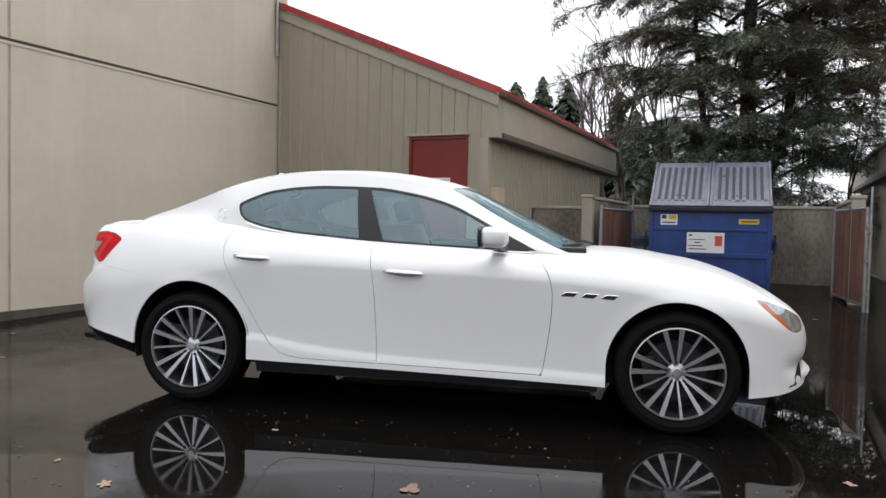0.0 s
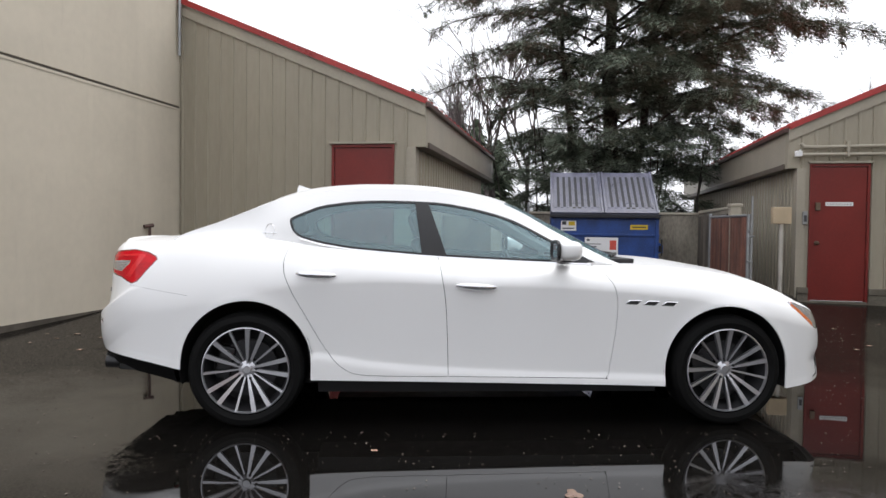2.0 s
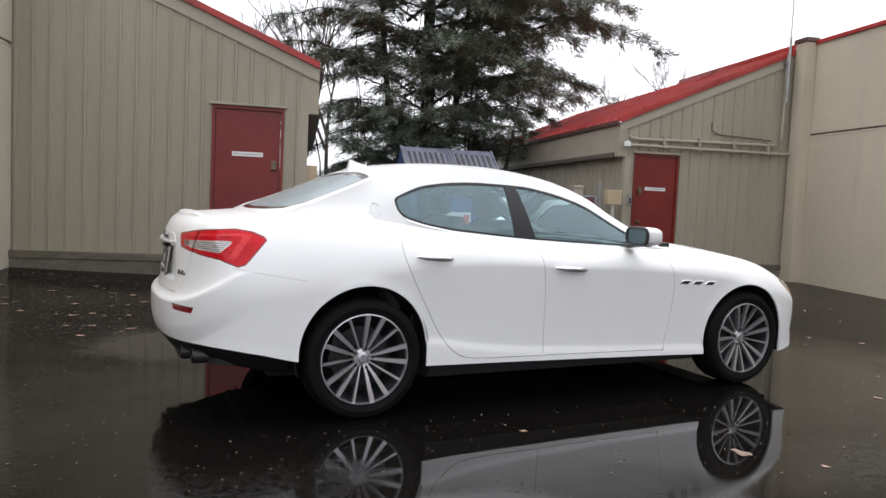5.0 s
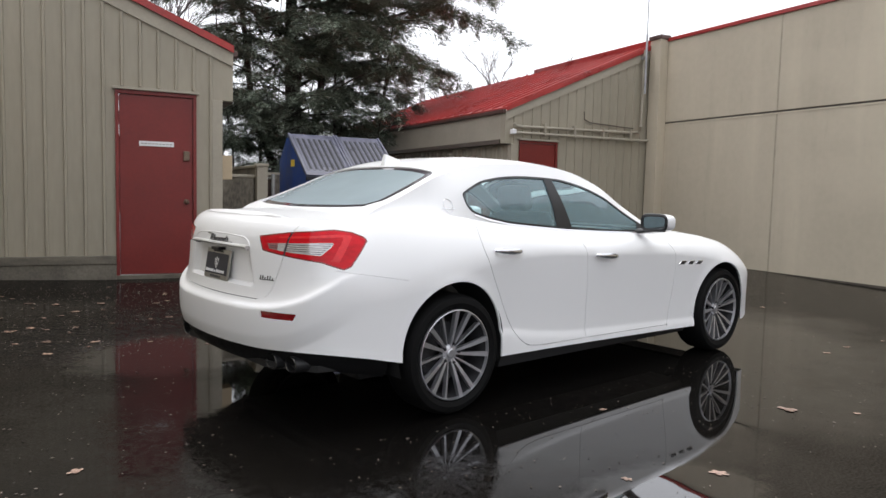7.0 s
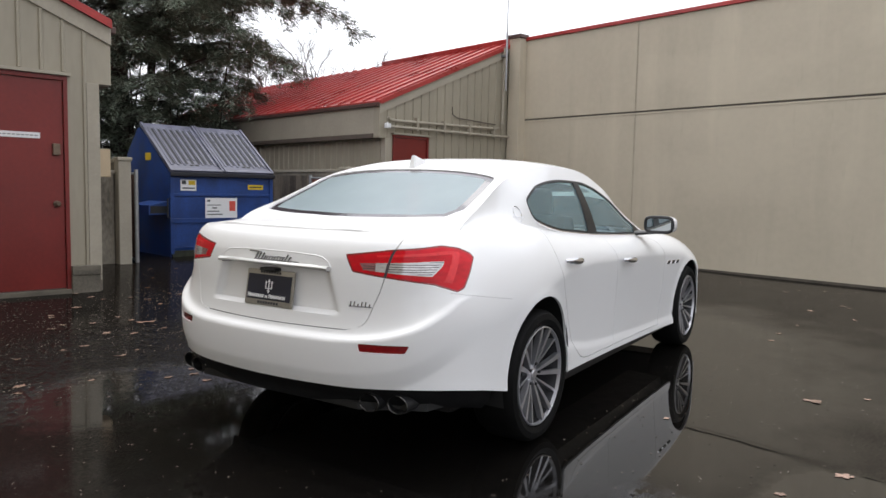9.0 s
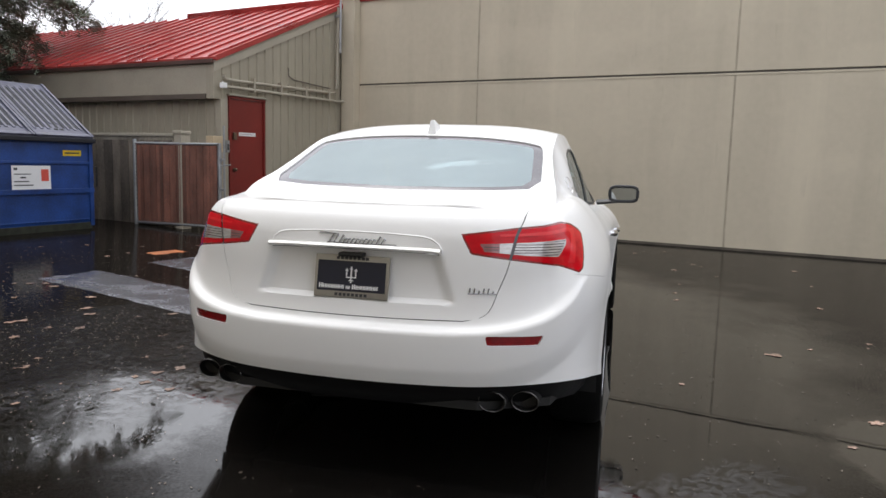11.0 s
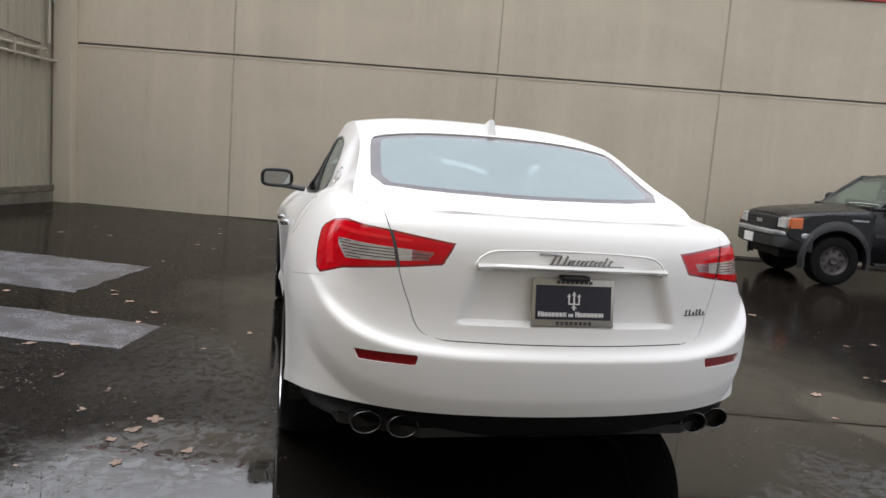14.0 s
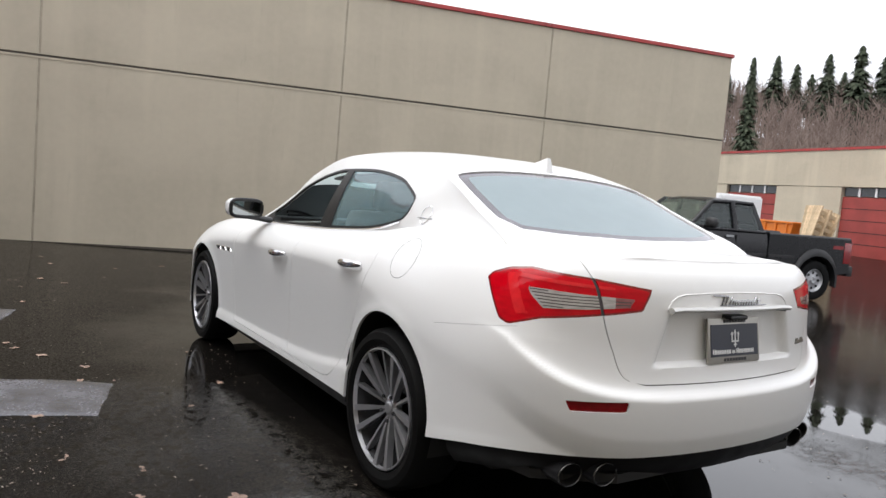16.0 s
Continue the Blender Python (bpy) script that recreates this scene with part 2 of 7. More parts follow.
def box(bm, x0, x1, y0, y1, z0, z1, bevel=0.0):
    r = bmesh.ops.create_cube(bm, size=1, matrix=Matrix.Translation(((x0 + x1) / 2, (y0 + y1) / 2, (z0 + z1) / 2)) @ Matrix.Diagonal((abs(x1 - x0), abs(y1 - y0), abs(z1 - z0), 1)))
    if bevel:
        es = list({e for v in r["verts"] for e in v.link_edges})
        bmesh.ops.bevel(bm, geom=es, offset=bevel, segments=2, affect='EDGES', profile=0.6)
    return bm


def boxed(x0, x1, y0, y1, z0, z1, bevel=0.0):
    return box(bmesh.new(), x0, x1, y0, y1, z0, z1, bevel)


def prism(bm, pts, axis, a, b):
    """A solid of the outline pts (two coordinates, in axis order) from a to b along axis."""
    def v(p, t):
        q = list(p)
        q.insert("xyz".index(axis), t)
        return bm.verts.new(q)
    lo, hi = [v(p, a) for p in pts], [v(p, b) for p in pts]
    bm.faces.new(lo)
    bm.faces.new(hi[::-1])
    for i in range(len(pts)):
        j = (i + 1) % len(pts)
        bm.faces.new((lo[i], lo[j], hi[j], hi[i]))
    return bm


def tube(bm, pts, r, seg=8, r2=None, caps=True):
    """A round bar along a line of points, tapering from r to r2."""
    pts = [Vector(p) for p in pts]
    rings = []
    for i, p in enumerate(pts):
        d = (pts[min(i + 1, len(pts) - 1)] - pts[max(i - 1, 0)]).normalized()
        a = d.cross(Vector((0, 0, 1)) if abs(d.z) < 0.9 else Vector((1, 0, 0))).normalized()
        b = d.cross(a)
        rad = r if r2 is None else r + (r2 - r) * i / (len(pts) - 1)
        rings.append([bm.verts.new(p + (a * math.cos(k * 2 * math.pi / seg) + b * math.sin(k * 2 * math.pi / seg)) * rad) for k in range(seg)])
    for q, w in zip(rings, rings[1:]):
        for k in range(seg):
            bm.faces.new((q[k], q[(k + 1) % seg], w[(k + 1) % seg], w[k]))
    if caps:
        bm.faces.new(rings[0][::-1])
        bm.faces.new(rings[-1])
    return bm


def lathe(bm, prof, seg=48, axis="y", centre=(0, 0, 0)):
    """A turned shape: prof holds (radius, along) pairs."""
    c = Vector(centre)
    rings = []
    for r, t in prof:
        ring = []
        for k in range(seg):
            a = 2 * math.pi * k / seg
            p = {"y": (r * math.cos(a), t, r * math.sin(a)), "z": (r * math.cos(a), r * math.sin(a), t), "x": (t, r * math.cos(a), r * math.sin(a))}[axis]
            ring.append(bm.verts.new(c + Vector(p)))
        rings.append(ring)
    for q, w in zip(rings, rings[1:]):
        for k in range(seg):
            bm.faces.new((q[k], q[(k + 1) % seg], w[(k + 1) % seg], w[k]))
    return bm


# ---------------------------------------------------------------- ground
def rise(x, y):
    """The yard falls gently towards the parking space."""
    a = max(0.0, y - 1.7) * 0.043 * min(1.0, max(0.35, 1 - 0.09 * x))
    b = max(0.0, -x - 2.8) * 0.03 * min(1.0, max(0.0, (y + 1.5) / 3))
    return min(a, 0.19) + b if abs(x) < 60 else 0.0


def build_ground():
    bm = bmesh.new()
    xs = [-900, -300, -90, -40, -20] + [-12 + 0.5 * i for i in range(65)] + [26, 40, 90, 300, 900]
    ys = [-900, -300, -90, -45] + [-30 + 0.75 * i for i in range(80)] + [36, 60, 120, 300, 900]
    g = [[bm.verts.new((x, y, rise(x, y))) for y in ys] for x in xs]
    for i in range(len(xs) - 1):
        for j in range(len(ys) - 1):
            bm.faces.new((g[i][j], g[i + 1][j], g[i + 1][j + 1], g[i][j + 1]))
    tagged(obj("ground", bm, M_ASPHALT, smooth=0), "wet black asphalt yard with puddles", "ground", kind="structure")


build_ground()


def patch(name, x0, x1, y0, y1, material, label, category, wob=0.02):
    """A thin flat repair laid on the ground, following its fall."""
    rnd = np.random.RandomState(int(abs(x0 * 100) + 7))
    bm = bmesh.new()
    n = 16
    g = []
    for i in range(n + 1):
        row = []
        for j in range(n + 1):
            x, y = x0 + (x1 - x0) * i / n, y0 + (y1 - y0) * j / n
            if i in (0, n):
                x += rnd.uniform(-wob, wob)
            if j in (0, n):
                y += rnd.uniform(-wob, wob)
            row.append(bm.verts.new((x, y, rise(x, y) + (0.007 if 0 < i < n and 0 < j < n else 0.001))))
        g.append(row)
    for i in range(n):
        for j in range(n):
            bm.faces.new((g[i][j], g[i + 1][j], g[i + 1][j + 1], g[i][j + 1]))
    tagged(obj(name, bm, material, smooth=0), label, category, kind="structure")


M_PATCH = mat("smooth_wet_concrete", (0.11, 0.11, 0.125), 0.24, var=0.3, scale=4, bump=0.15, bscale=60, rvar=0.14)
M_PAINTMARK = mat("worn_orange_paint", (0.45, 0.13, 0.03), 0.5, var=0.3, scale=12)
patch("concrete_patch_1", -0.74, -0.08, 1.78, 4.3, M_PATCH, "smooth grey wet concrete strip in the asphalt", "concrete patch")
patch("concrete_patch_2", 0.58, 1.98, 2.85, 4.4, M_PATCH, "smooth grey wet concrete panel in the asphalt", "concrete patch")
patch("paint_mark", 1.0, 1.45, 4.75, 4.95, M_PAINTMARK, "worn orange paint mark on asphalt", "road marking")


# ---------------------------------------------------------------- buildings
def concrete_wall(name, face, back, ys, top, joint, base, label, paint):
    """Tilt-up panels between the joints ys, in two lifts, over a dark core; a red cap on top."""
    s = 1 if back > face else -1
    w = thing(name, label, "wall", kind="structure")
    part("core", boxed(face + s * 0.02, back, ys[0], ys[-1] + 0.25, base - 0.3, top - 0.02), paint, w)
    part("joint_sealant", boxed(face + s * 0.014, face + s * 0.0195, ys[0], ys[-1], joint - 0.016, joint + 0.016), M_JOINT, w, "dark recessed joint")
    part("joint_lip", boxed(face - s * 0.007, face - s * 0.0005, ys[0] + 0.001, ys[-1] - 0.001, joint - 0.048, joint - 0.017, 0.002), paint, w, "pale lip under the joint")
    for a, b in zip(ys, ys[1:]):
        for z0, z1 in ((base - 0.25, joint - 0.016), (joint + 0.016, top)):
            part("panel", boxed(face, face + s * 0.0195, a + (0.016 if a > ys[0] else 0), b - (0.016 if b < ys[-1] else 0), z0, z1, 0.005), paint, w)
    for y in ys[1:-1]:
        for z0, z1 in ((base - 0.25, joint - 0.0165), (joint + 0.0165, top)):
            part("joint_strip", boxed(face + s * 0.008, face + s * 0.0195, y - 0.0158, y + 0.0158, z0, z1), M_SEAL, w, "painted sealant in the upright joint")
    part("cap_flashing", boxed(face - s * 0.035, back + s * 0.02, ys[0] - 0.03, ys[-1], top, top + 0.07, 0.006), M_ROOF, w, "red metal parapet flashing")
    part("base_strip", boxed(face - s * 0.012, face, ys[0], ys[-1], base - 0.2, base + 0.04), M_FOOT, w, "dark strip along the foot")
    return w


concrete_wall("wall_right", 7.57, 8.0, [-8.45, -4.45, -0.66, 3.86, 6.91], 4.46, 2.815, 0.0, "tall beige painted concrete panel wall with red cap", M_CONC)
# The unseen run south of y = 0.15 is added to block western sky.
concrete_wall("wall_left", -5.22, -5.6, [-3.6, 0.25, 4.72], 4.85, 3.0, 0.1, "tall beige painted concrete panel wall, rain-streaked", M_CONC_PALE)


def siding(parent, axis, fixed, a, b, z0, top, out, pitch=0.205, gap=None, name="batten"):
    """Ribs of the metal siding; top is a function of the place along the wall. gap: (from, to, over) an opening."""
    k = int((b - a) / pitch)
    for i in range(k + 1):
        t = a + 0.04 + i * pitch
        if t > b - 0.02:
            break
        lo = z0
        if gap and gap[0] - 0.02 < t < gap[1] + 0.02:
            lo = gap[2]
        bm = bmesh.new()
        pr = [(t - 0.022, fixed), (t - 0.012, fixed + out), (t + 0.012, fixed + out), (t + 0.022, fixed)]
        if axis == "y":
            pr = [(q, p) for p, q in pr]
        zt = top(t)
        if zt - lo < 0.05:
            continue
        prism(bm, pr, "z", lo, zt)
        part(name, bm, M_SIDING, parent)


def steel_door(name, x0, x1, y, z0, z1, label, knob_right):
    d = thing(name, label, "door", kind="structure")
    part("door_leaf", boxed(x0 + 0.045, x1 - 0.045, y - 0.01, y + 0.04, z0 + 0.03, z1 - 0.05, 0.004), M_REDDOOR, d)
    fr = bmesh.new()
    box(fr, x0, x0 + 0.04, y - 0.035, y + 0.06, z0, z1, 0.004)
    box(fr, x1 - 0.04, x1, y - 0.035, y + 0.06, z0, z1, 0.004)
    box(fr, x0 + 0.04, x1 - 0.04, y - 0.035, y + 0.06, z1 - 0.045, z1, 0.004)
    part("door_frame", fr, M_REDDOOR, d)
    part("drip_cap", boxed(x0 - 0.03, x1 + 0.03, y - 0.07, y, z1 + 0.003, z1 + 0.035, 0.005), M_TRIM, d, "beige drip cap")
    part("threshold", boxed(x0, x1, y - 0.06, y + 0.05, z0 - 0.05, z0 + 0.02, 0.004), M_LEDGE, d, "dark metal threshold")
    kx = x1 - 0.12 if knob_right else x0 + 0.12
    kb = bmesh.new()
    lathe(kb, [(0.0, -0.075), (0.018, -0.074), (0.03, -0.055), (0.026, -0.035), (0.012, -0.03), (0.012, -0.016), (0.033, -0.014), (0.035, -0.0)], 20, "y", (kx, y - 0.01, z0 + 0.93))
    part("door_knob", kb, M_BRONZE, d, "dark bronze door knob", smooth=40)
    part("lock_box", boxed(kx - 0.035, kx + 0.035, y - 0.06, y - 0.012, z0 + 1.44, z0 + 1.56, 0.008), M_BRONZE, d, "small bronze lock box")
    cx = (x0 + x1) / 2
    sgn = part("sign", boxed(cx - 0.2, cx + 0.2, y - 0.018, y - 0.0105, z1 - 0.66, z1 - 0.60, 0.001), M_WHITE, d, "narrow white sign with one line of text")
    for i in range(9):
        part("text_bar", boxed(cx - 0.18 + i * 0.041, cx - 0.15 + i * 0.041, y - 0.0192, y - 0.0181, z1 - 0.636, z1 - 0.625), M_FAINT, sgn)
    return d


def wing(name, x_in, x_wall, x_eave, y0, y1, z_high, z_eave, base, door, label, ridge_bump=None):
    """A low wing with ribbed metal siding under a single red metal slope that falls from x_in to x_eave."""
    s = 1 if x_eave > x_in else -1
    slope = (z_high - z_eave) / (x_in - x_eave)
    top = lambda x: z_eave + slope * (x - x_eave)
    w = thing(name, label, "building", kind="structure")
    fas = 0.62
    dx0, dx1, dz0, dz1 = door
    # gable, left open behind the door
    for a, b, z0, z1 in ((x_in, dx0, base - 0.3, None), (dx0, dx1, dz1, None), (dx1, x_wall, base - 0.3, None), (x_wall, x_eave, z_eave - fas, None)) if s > 0 else ((x_eave, x_wall, z_eave - fas, None), (x_wall, dx0, base - 0.3, None), (dx0, dx1, dz1, None), (dx1, x_in, base - 0.3, None)):
        part("gable_sheet", prism(bmesh.new(), [(a, z0), (b, z0), (b, top(b) - 0.03), (a, top(a) - 0.03)], "y", y0, y0 + 0.16), M_SIDING, w)
    siding(w, "x", y0 + 0.001, min(x_in, x_wall), max(x_in, x_wall), base + 0.272, lambda x: top(x) - 0.2, -0.024, gap=(dx0, dx1, dz1 + 0.05))
    # sloping barge board, corner post, plinth
    lo, hi = min(x_in, x_eave), max(x_in, x_eave)
    part("barge_board", prism(bmesh.new(), [(lo, top(lo) - 0.19), (hi, top(hi) - 0.19), (hi, top(hi) - 0.02), (lo, top(lo) - 0.02)], "y", y0 - 0.03, y0 - 0.001), M_TRIM, w, "beige barge board along the roof slope")
    part("corner_trim", boxed(x_wall - s * 0.10, x_wall + s * 0.028, y0 - 0.03, y0 + 0.1, base + 0.1, z_eave - fas - 0.002, 0.004), M_TRIM, w)
    for a, b in ((lo + (0 if s > 0 else x_wall - x_eave), dx0), (dx1, hi - (x_eave - x_wall if s > 0 else 0))):
        part("plinth", boxed(a, b, y0 - 0.07, y0 - 0.001, base - 0.3, base + 0.17, 0.008), M_CURB, w, "low painted concrete plinth")
        part("plinth_ledge", boxed(a, b, y0 - 0.085, y0 - 0.001, base + 0.172, base + 0.27, 0.008), M_LEDGE, w, "dark weathered ledge board")
    # side wall with ribs
    part("side_sheet", boxed(x_wall - s * 0.16, x_wall, y0 + 0.16, y1 - 1.0, base - 0.3, z_eave - fas), M_SIDING, w)
    siding(w, "y", x_wall - s * 0.001, y0 + 0.1, y1 - 1.0, base + 0.05, lambda y: z_eave - fas - 0.01, s * 0.024, name="side_batten")
    part("side_plinth", boxed(x_wall + s * 0.001, x_wall + s * 0.04, y0, y1 - 1.0, base - 0.3, base + 0.12, 0.006), M_CURB, w)
    # boxed eave with a darker drip edge and gutter
    part("eave_fascia", boxed(x_wall - s * 0.1, x_eave, y0 + 0.161, y1, z_eave - fas + 0.08, z_eave - 0.04, 0.005), M_TRIM, w, "deep beige boxed eave")
    part("eave_drip", boxed(x_wall - s * 0.1, x_eave + s * 0.03, y0 + 0.161, y1 + 0.02, z_eave - fas - 0.01, z_eave - fas + 0.078, 0.01), M_EAVE, w, "dark brown lower eave edge")
    part("gutter", boxed(x_eave, x_eave + s * 0.06, y0 - 0.02, y1, z_eave - 0.06, z_eave + 0.01, 0.01), M_GUTTER, w, "dark brown roof edge")
    # roof sheet with standing seams
    t = 0.05
    part("roof_sheet", prism(bmesh.new(), [(lo, top(lo)), (hi, top(hi)), (hi, top(hi) + t), (lo, top(lo) + t)], "y", y0 - 0.06, y1), M_ROOF, w, "red standing seam metal roof")
    y = y0 + 0.1
    while y < y1 - 0.1:
        part("roof_seam", prism(bmesh.new(), [(lo, top(lo) + t), (hi, top(hi) + t), (hi, top(hi) + t + 0.035), (lo, top(lo) + t + 0.035)], "y", y - 0.012, y + 0.012), M_ROOF, w)
        y += 0.4
    part("roof_edge", prism(bmesh.new(), [(lo, top(lo) - 0.02), (hi, top(hi) - 0.02), (hi, top(hi) + t + 0.02), (lo, top(lo) + t + 0.02)], "y", y0 - 0.075, y0 - 0.0605), M_ROOF, w, "red metal verge flashing")
    if ridge_bump:
        a, b = ridge_bump
        part("ridge_cap", boxed(x_in - 0.02, x_in + 0.35, a, b, z_high - 0.1, z_high + 0.16, 0.01), M_ROOF, w, "raised red ridge flashing")
    return w


M_EAVE = mat("brown_eave_edge", (0.12, 0.095, 0.075), 0.55, var=0.15, scale=3)
M_GUTTER = mat("dark_gutter", (0.10, 0.055, 0.045), 0.45, var=0.2, scale=3)
wing("wing_left", -5.22, -1.58, -1.42, 4.72, 12.7, 4.58, 3.0, 0.15, (-2.80, -1.87, 0.155, 2.42), "beige ribbed metal wing with red roof and boxed eave")
wing("wing_right", 7.57, 4.12, 3.96, 6.91, 18.5, 4.42, 2.86, 0.1, (4.28, 5.15, 0.14, 2.31), "beige ribbed metal wing with wide red metal roof", ridge_bump=(6.9, 11.5))
steel_door("door_1", -2.80, -1.87, 4.72, 0.155, 2.42, "closed dark red steel door in beige siding", True)
steel_door("door_2", 4.28, 5.15, 6.91, 0.14, 2.31, "closed dark red steel door beside a light post", False)


# ---------------------------------------------------------------- the white sedan
from mathutils.bvhtree import BVHTree


def carpaint():
    m = bpy.data.materials.new("white_car_paint")
    m.use_nodes = True
    n, l = m.node_tree.nodes, m.node_tree.links
    p = n["Principled BSDF"]
    p.inputs["Base Color"].default_value = (0.83, 0.83, 0.825, 1)
    p.inputs["Roughness"].default_value = 0.38
    p.inputs["Coat Weight"].default_value, p.inputs["Coat Roughness"].default_value = 0.6, 0.02
    p.inputs["Specular IOR Level"].default_value = 0.3
    tc, t, b = n.new("ShaderNodeTexCoord"), n.new("ShaderNodeTexNoise"), n.new("ShaderNodeBump")
    t.inputs["Scale"].default_value, t.inputs["Detail"].default_value = 160, 2
    b.inputs["Strength"].default_value, b.inputs["Distance"].default_value = 0.02, 0.002
    l.new(tc.outputs["Object"], t.inputs["Vector"])
    l.new(t.outputs[0], b.inputs["Height"])
    l.new(b.outputs[0], p.inputs["Normal"])
    film = n.new("ShaderNodeTexNoise")
    film.inputs["Scale"].default_value, film.inputs["Detail"].default_value = 3, 6
    l.new(tc.outputs["Object"], film.inputs["Vector"])
    mr = n.new("ShaderNodeMapRange")
    mr.inputs[1].default_value, mr.inputs[2].default_value, mr.inputs[3].default_value, mr.inputs[4].default_value = 0.35, 0.75, 0.015, 0.08
    l.new(film.outputs[0], mr.inputs[0])
    l.new(mr.outputs[0], p.inputs["Coat Roughness"])
    return m


M_PAINT = carpaint()
M_TYRE = mat("tyre_rubber", (0.006, 0.006, 0.006), 0.65, var=0.2, scale=9, bump=0.1, bscale=150, rvar=0.12, spec=0.12)
M_RIM = mat("machined_alloy", (0.55, 0.55, 0.575), 0.3, 0.8, var=0.02, scale=9)
M_RIMDARK = mat("grey_wheel_barrel", (0.05, 0.05, 0.054), 0.5, 0.4, var=0.2, scale=9)
M_CHROME = mat("chrome", (0.82, 0.82, 0.83), 0.06, 1.0, var=0.02)
M_BLACK = mat("black_plastic", (0.014, 0.014, 0.015), 0.4, var=0.2, scale=12, rvar=0.1)
M_GLOSSBLACK = mat("gloss_black_trim", (0.055, 0.045, 0.055), 0.12, var=0.05, coat=0.6)
M_LENS = mat("red_lamp_lens", (0.60, 0.002, 0.010), 0.08, var=0.15, scale=14, spec=0.3, stretch=(1, 1, 3))
M_HEAD = mat("headlamp_glass", (0.50, 0.52, 0.55), 0.08, 0.6, var=0.45, scale=18, coat=1.0)
M_HANDLE = mat("satin_chrome", (0.74, 0.74, 0.76), 0.13, 0.95, var=0.02)
M_APRON = mat("black_apron_plastic", (0.006, 0.006, 0.0065), 0.5, var=0.2, scale=12, rvar=0.1, spec=0.2)
M_BADGE = mat("dark_chrome", (0.30, 0.30, 0.31), 0.2, 1.0, var=0.1, scale=30)
M_DULL = mat("dim_chrome", (0.15, 0.145, 0.14), 0.25, 1.0, var=0.15, scale=20)
M_GUIDE = mat("bright_red_light_guide", (0.72, 0.015, 0.022), 0.12, var=0.1, scale=30, spec=0.5)
M_STRIPE = mat("dark_reflector_stripe", (0.10, 0.09, 0.09), 0.25, 0.3, var=0.2, scale=30, coat=1.0)
M_CLEAR = mat("clear_lamp_reflector", (0.66, 0.63, 0.63), 0.16, 0.45, var=0.2, scale=25, coat=1.0, stretch=(1, 1, 5))
M_TIP = mat("pinkish_lamp_ribs", (0.36, 0.13, 0.14), 0.2, 0.3, var=0.2, scale=25, coat=1.0, stretch=(1, 1, 5))
M_REFL = mat("dark_red_reflector", (0.24, 0.006, 0.008), 0.15, var=0.15, scale=60, coat=0.8)
M_BAR = mat("satin_silver", (0.62, 0.61, 0.59), 0.3, 0.55, var=0.04, scale=6)
M_AMBER = mat("amber_marker", (0.55, 0.12, 0.02), 0.15, var=0.1, coat=1.0)
M_LEATHER = mat("grey_beige_leather", (0.24, 0.225, 0.20), 0.5, var=0.1, scale=6, bump=0.1, bscale=200)
M_DASH = mat("dark_dashboard", (0.03, 0.03, 0.032), 0.55, var=0.1, scale=8, bump=0.1, bscale=200)
M_PLATE = mat("dark_blue_plate", (0.008, 0.01, 0.025), 0.35, var=0.1)
M_PFRAME = mat("plate_frame_metal", (0.42, 0.40, 0.36), 0.35, 0.7, var=0.1)
# The blue film paints pale sky reflection onto the side windows.
M_GLASS = glass("car_glass", (0.62, 0.83, 0.84), film=0.24, grain=5.0, film_tint=(0.48, 0.72, 0.79))
# On the rear glass the film is rain drops plus painted pale reflection.
M_BACKGLASS = glass("wet_rear_glass", (0.5, 0.6, 0.63), film=0.37, grain=5.0, ior=1.22, rough=0.22)
M_MIRROR = mat("mirror_glass", (0.42, 0.45, 0.46), 0.01, 1.0, var=0.01)
M_EXH = mat("exhaust_inside", (0.02, 0.018, 0.016), 0.7, var=0.2)


def curve(*knots):
    """A smooth line through the knots (a, b), with no overshoot between them."""
    k = np.array(sorted(knots), float)
    x, y = k[:, 0], k[:, 1]
    h, d = np.diff(x), np.diff(y) / np.diff(x)
    m = np.zeros(len(x))
    m[0], m[-1] = d[0], d[-1]
    for i in range(1, len(x) - 1):
        if d[i - 1] * d[i] > 0:
            a, b = 2 * h[i] + h[i - 1], h[i] + 2 * h[i - 1]
            m[i] = (a + b) / (a / d[i - 1] + b / d[i])

    def f(t):
        t = np.clip(np.asarray(t, float), x[0], x[-1])
        i = np.clip(np.searchsorted(x, t) - 1, 0, len(x) - 2)
        u = (t - x[i]) / h[i]
        return (2 * u**3 - 3 * u**2 + 1) * y[i] + (u**3 - 2 * u**2 + u) * h[i] * m[i] + (-2 * u**3 + 3 * u**2) * y[i + 1] + (u**3 - u**2) * h[i] * m[i + 1]
    return f


def step(a, b, t):
    u = np.clip((np.asarray(t, float) - a) / (b - a), 0, 1)
    return u * u * (3 - 2 * u)


# side outline of the car: heights along its length, x ahead
SHOULDER = curve((-2.6, 1.105), (-2.4, 1.115), (-2.3, 1.115), (-2.1, 1.12), (-1.9, 1.138), (-1.7, 1.15), (-1.5, 1.15), (-1.3, 1.135), (-1.1, 1.105), (-0.7, 1.068), (-0.3, 1.04), (0.0, 1.025), (0.4, 1.01), (0.7, 1.0), (0.9, 1.0), (1.1, 0.995), (1.3, 0.98), (1.5, 0.955), (1.7, 0.918), (1.9, 0.858), (2.1, 0.765), (2.25, 0.68), (2.45, 0.60))
SH_IN = curve((-2.6, 0.20), (-2.4, 0.20), (-2.2, 0.17), (-1.9, 0.18), (-1.6, 0.20), (-1.3, 0.19), (-1.0, 0.165), (0.3, 0.15), (0.9, 0.17), (1.5, 0.20), (1.9, 0.18), (2.2, 0.09), (2.45, 0.05))
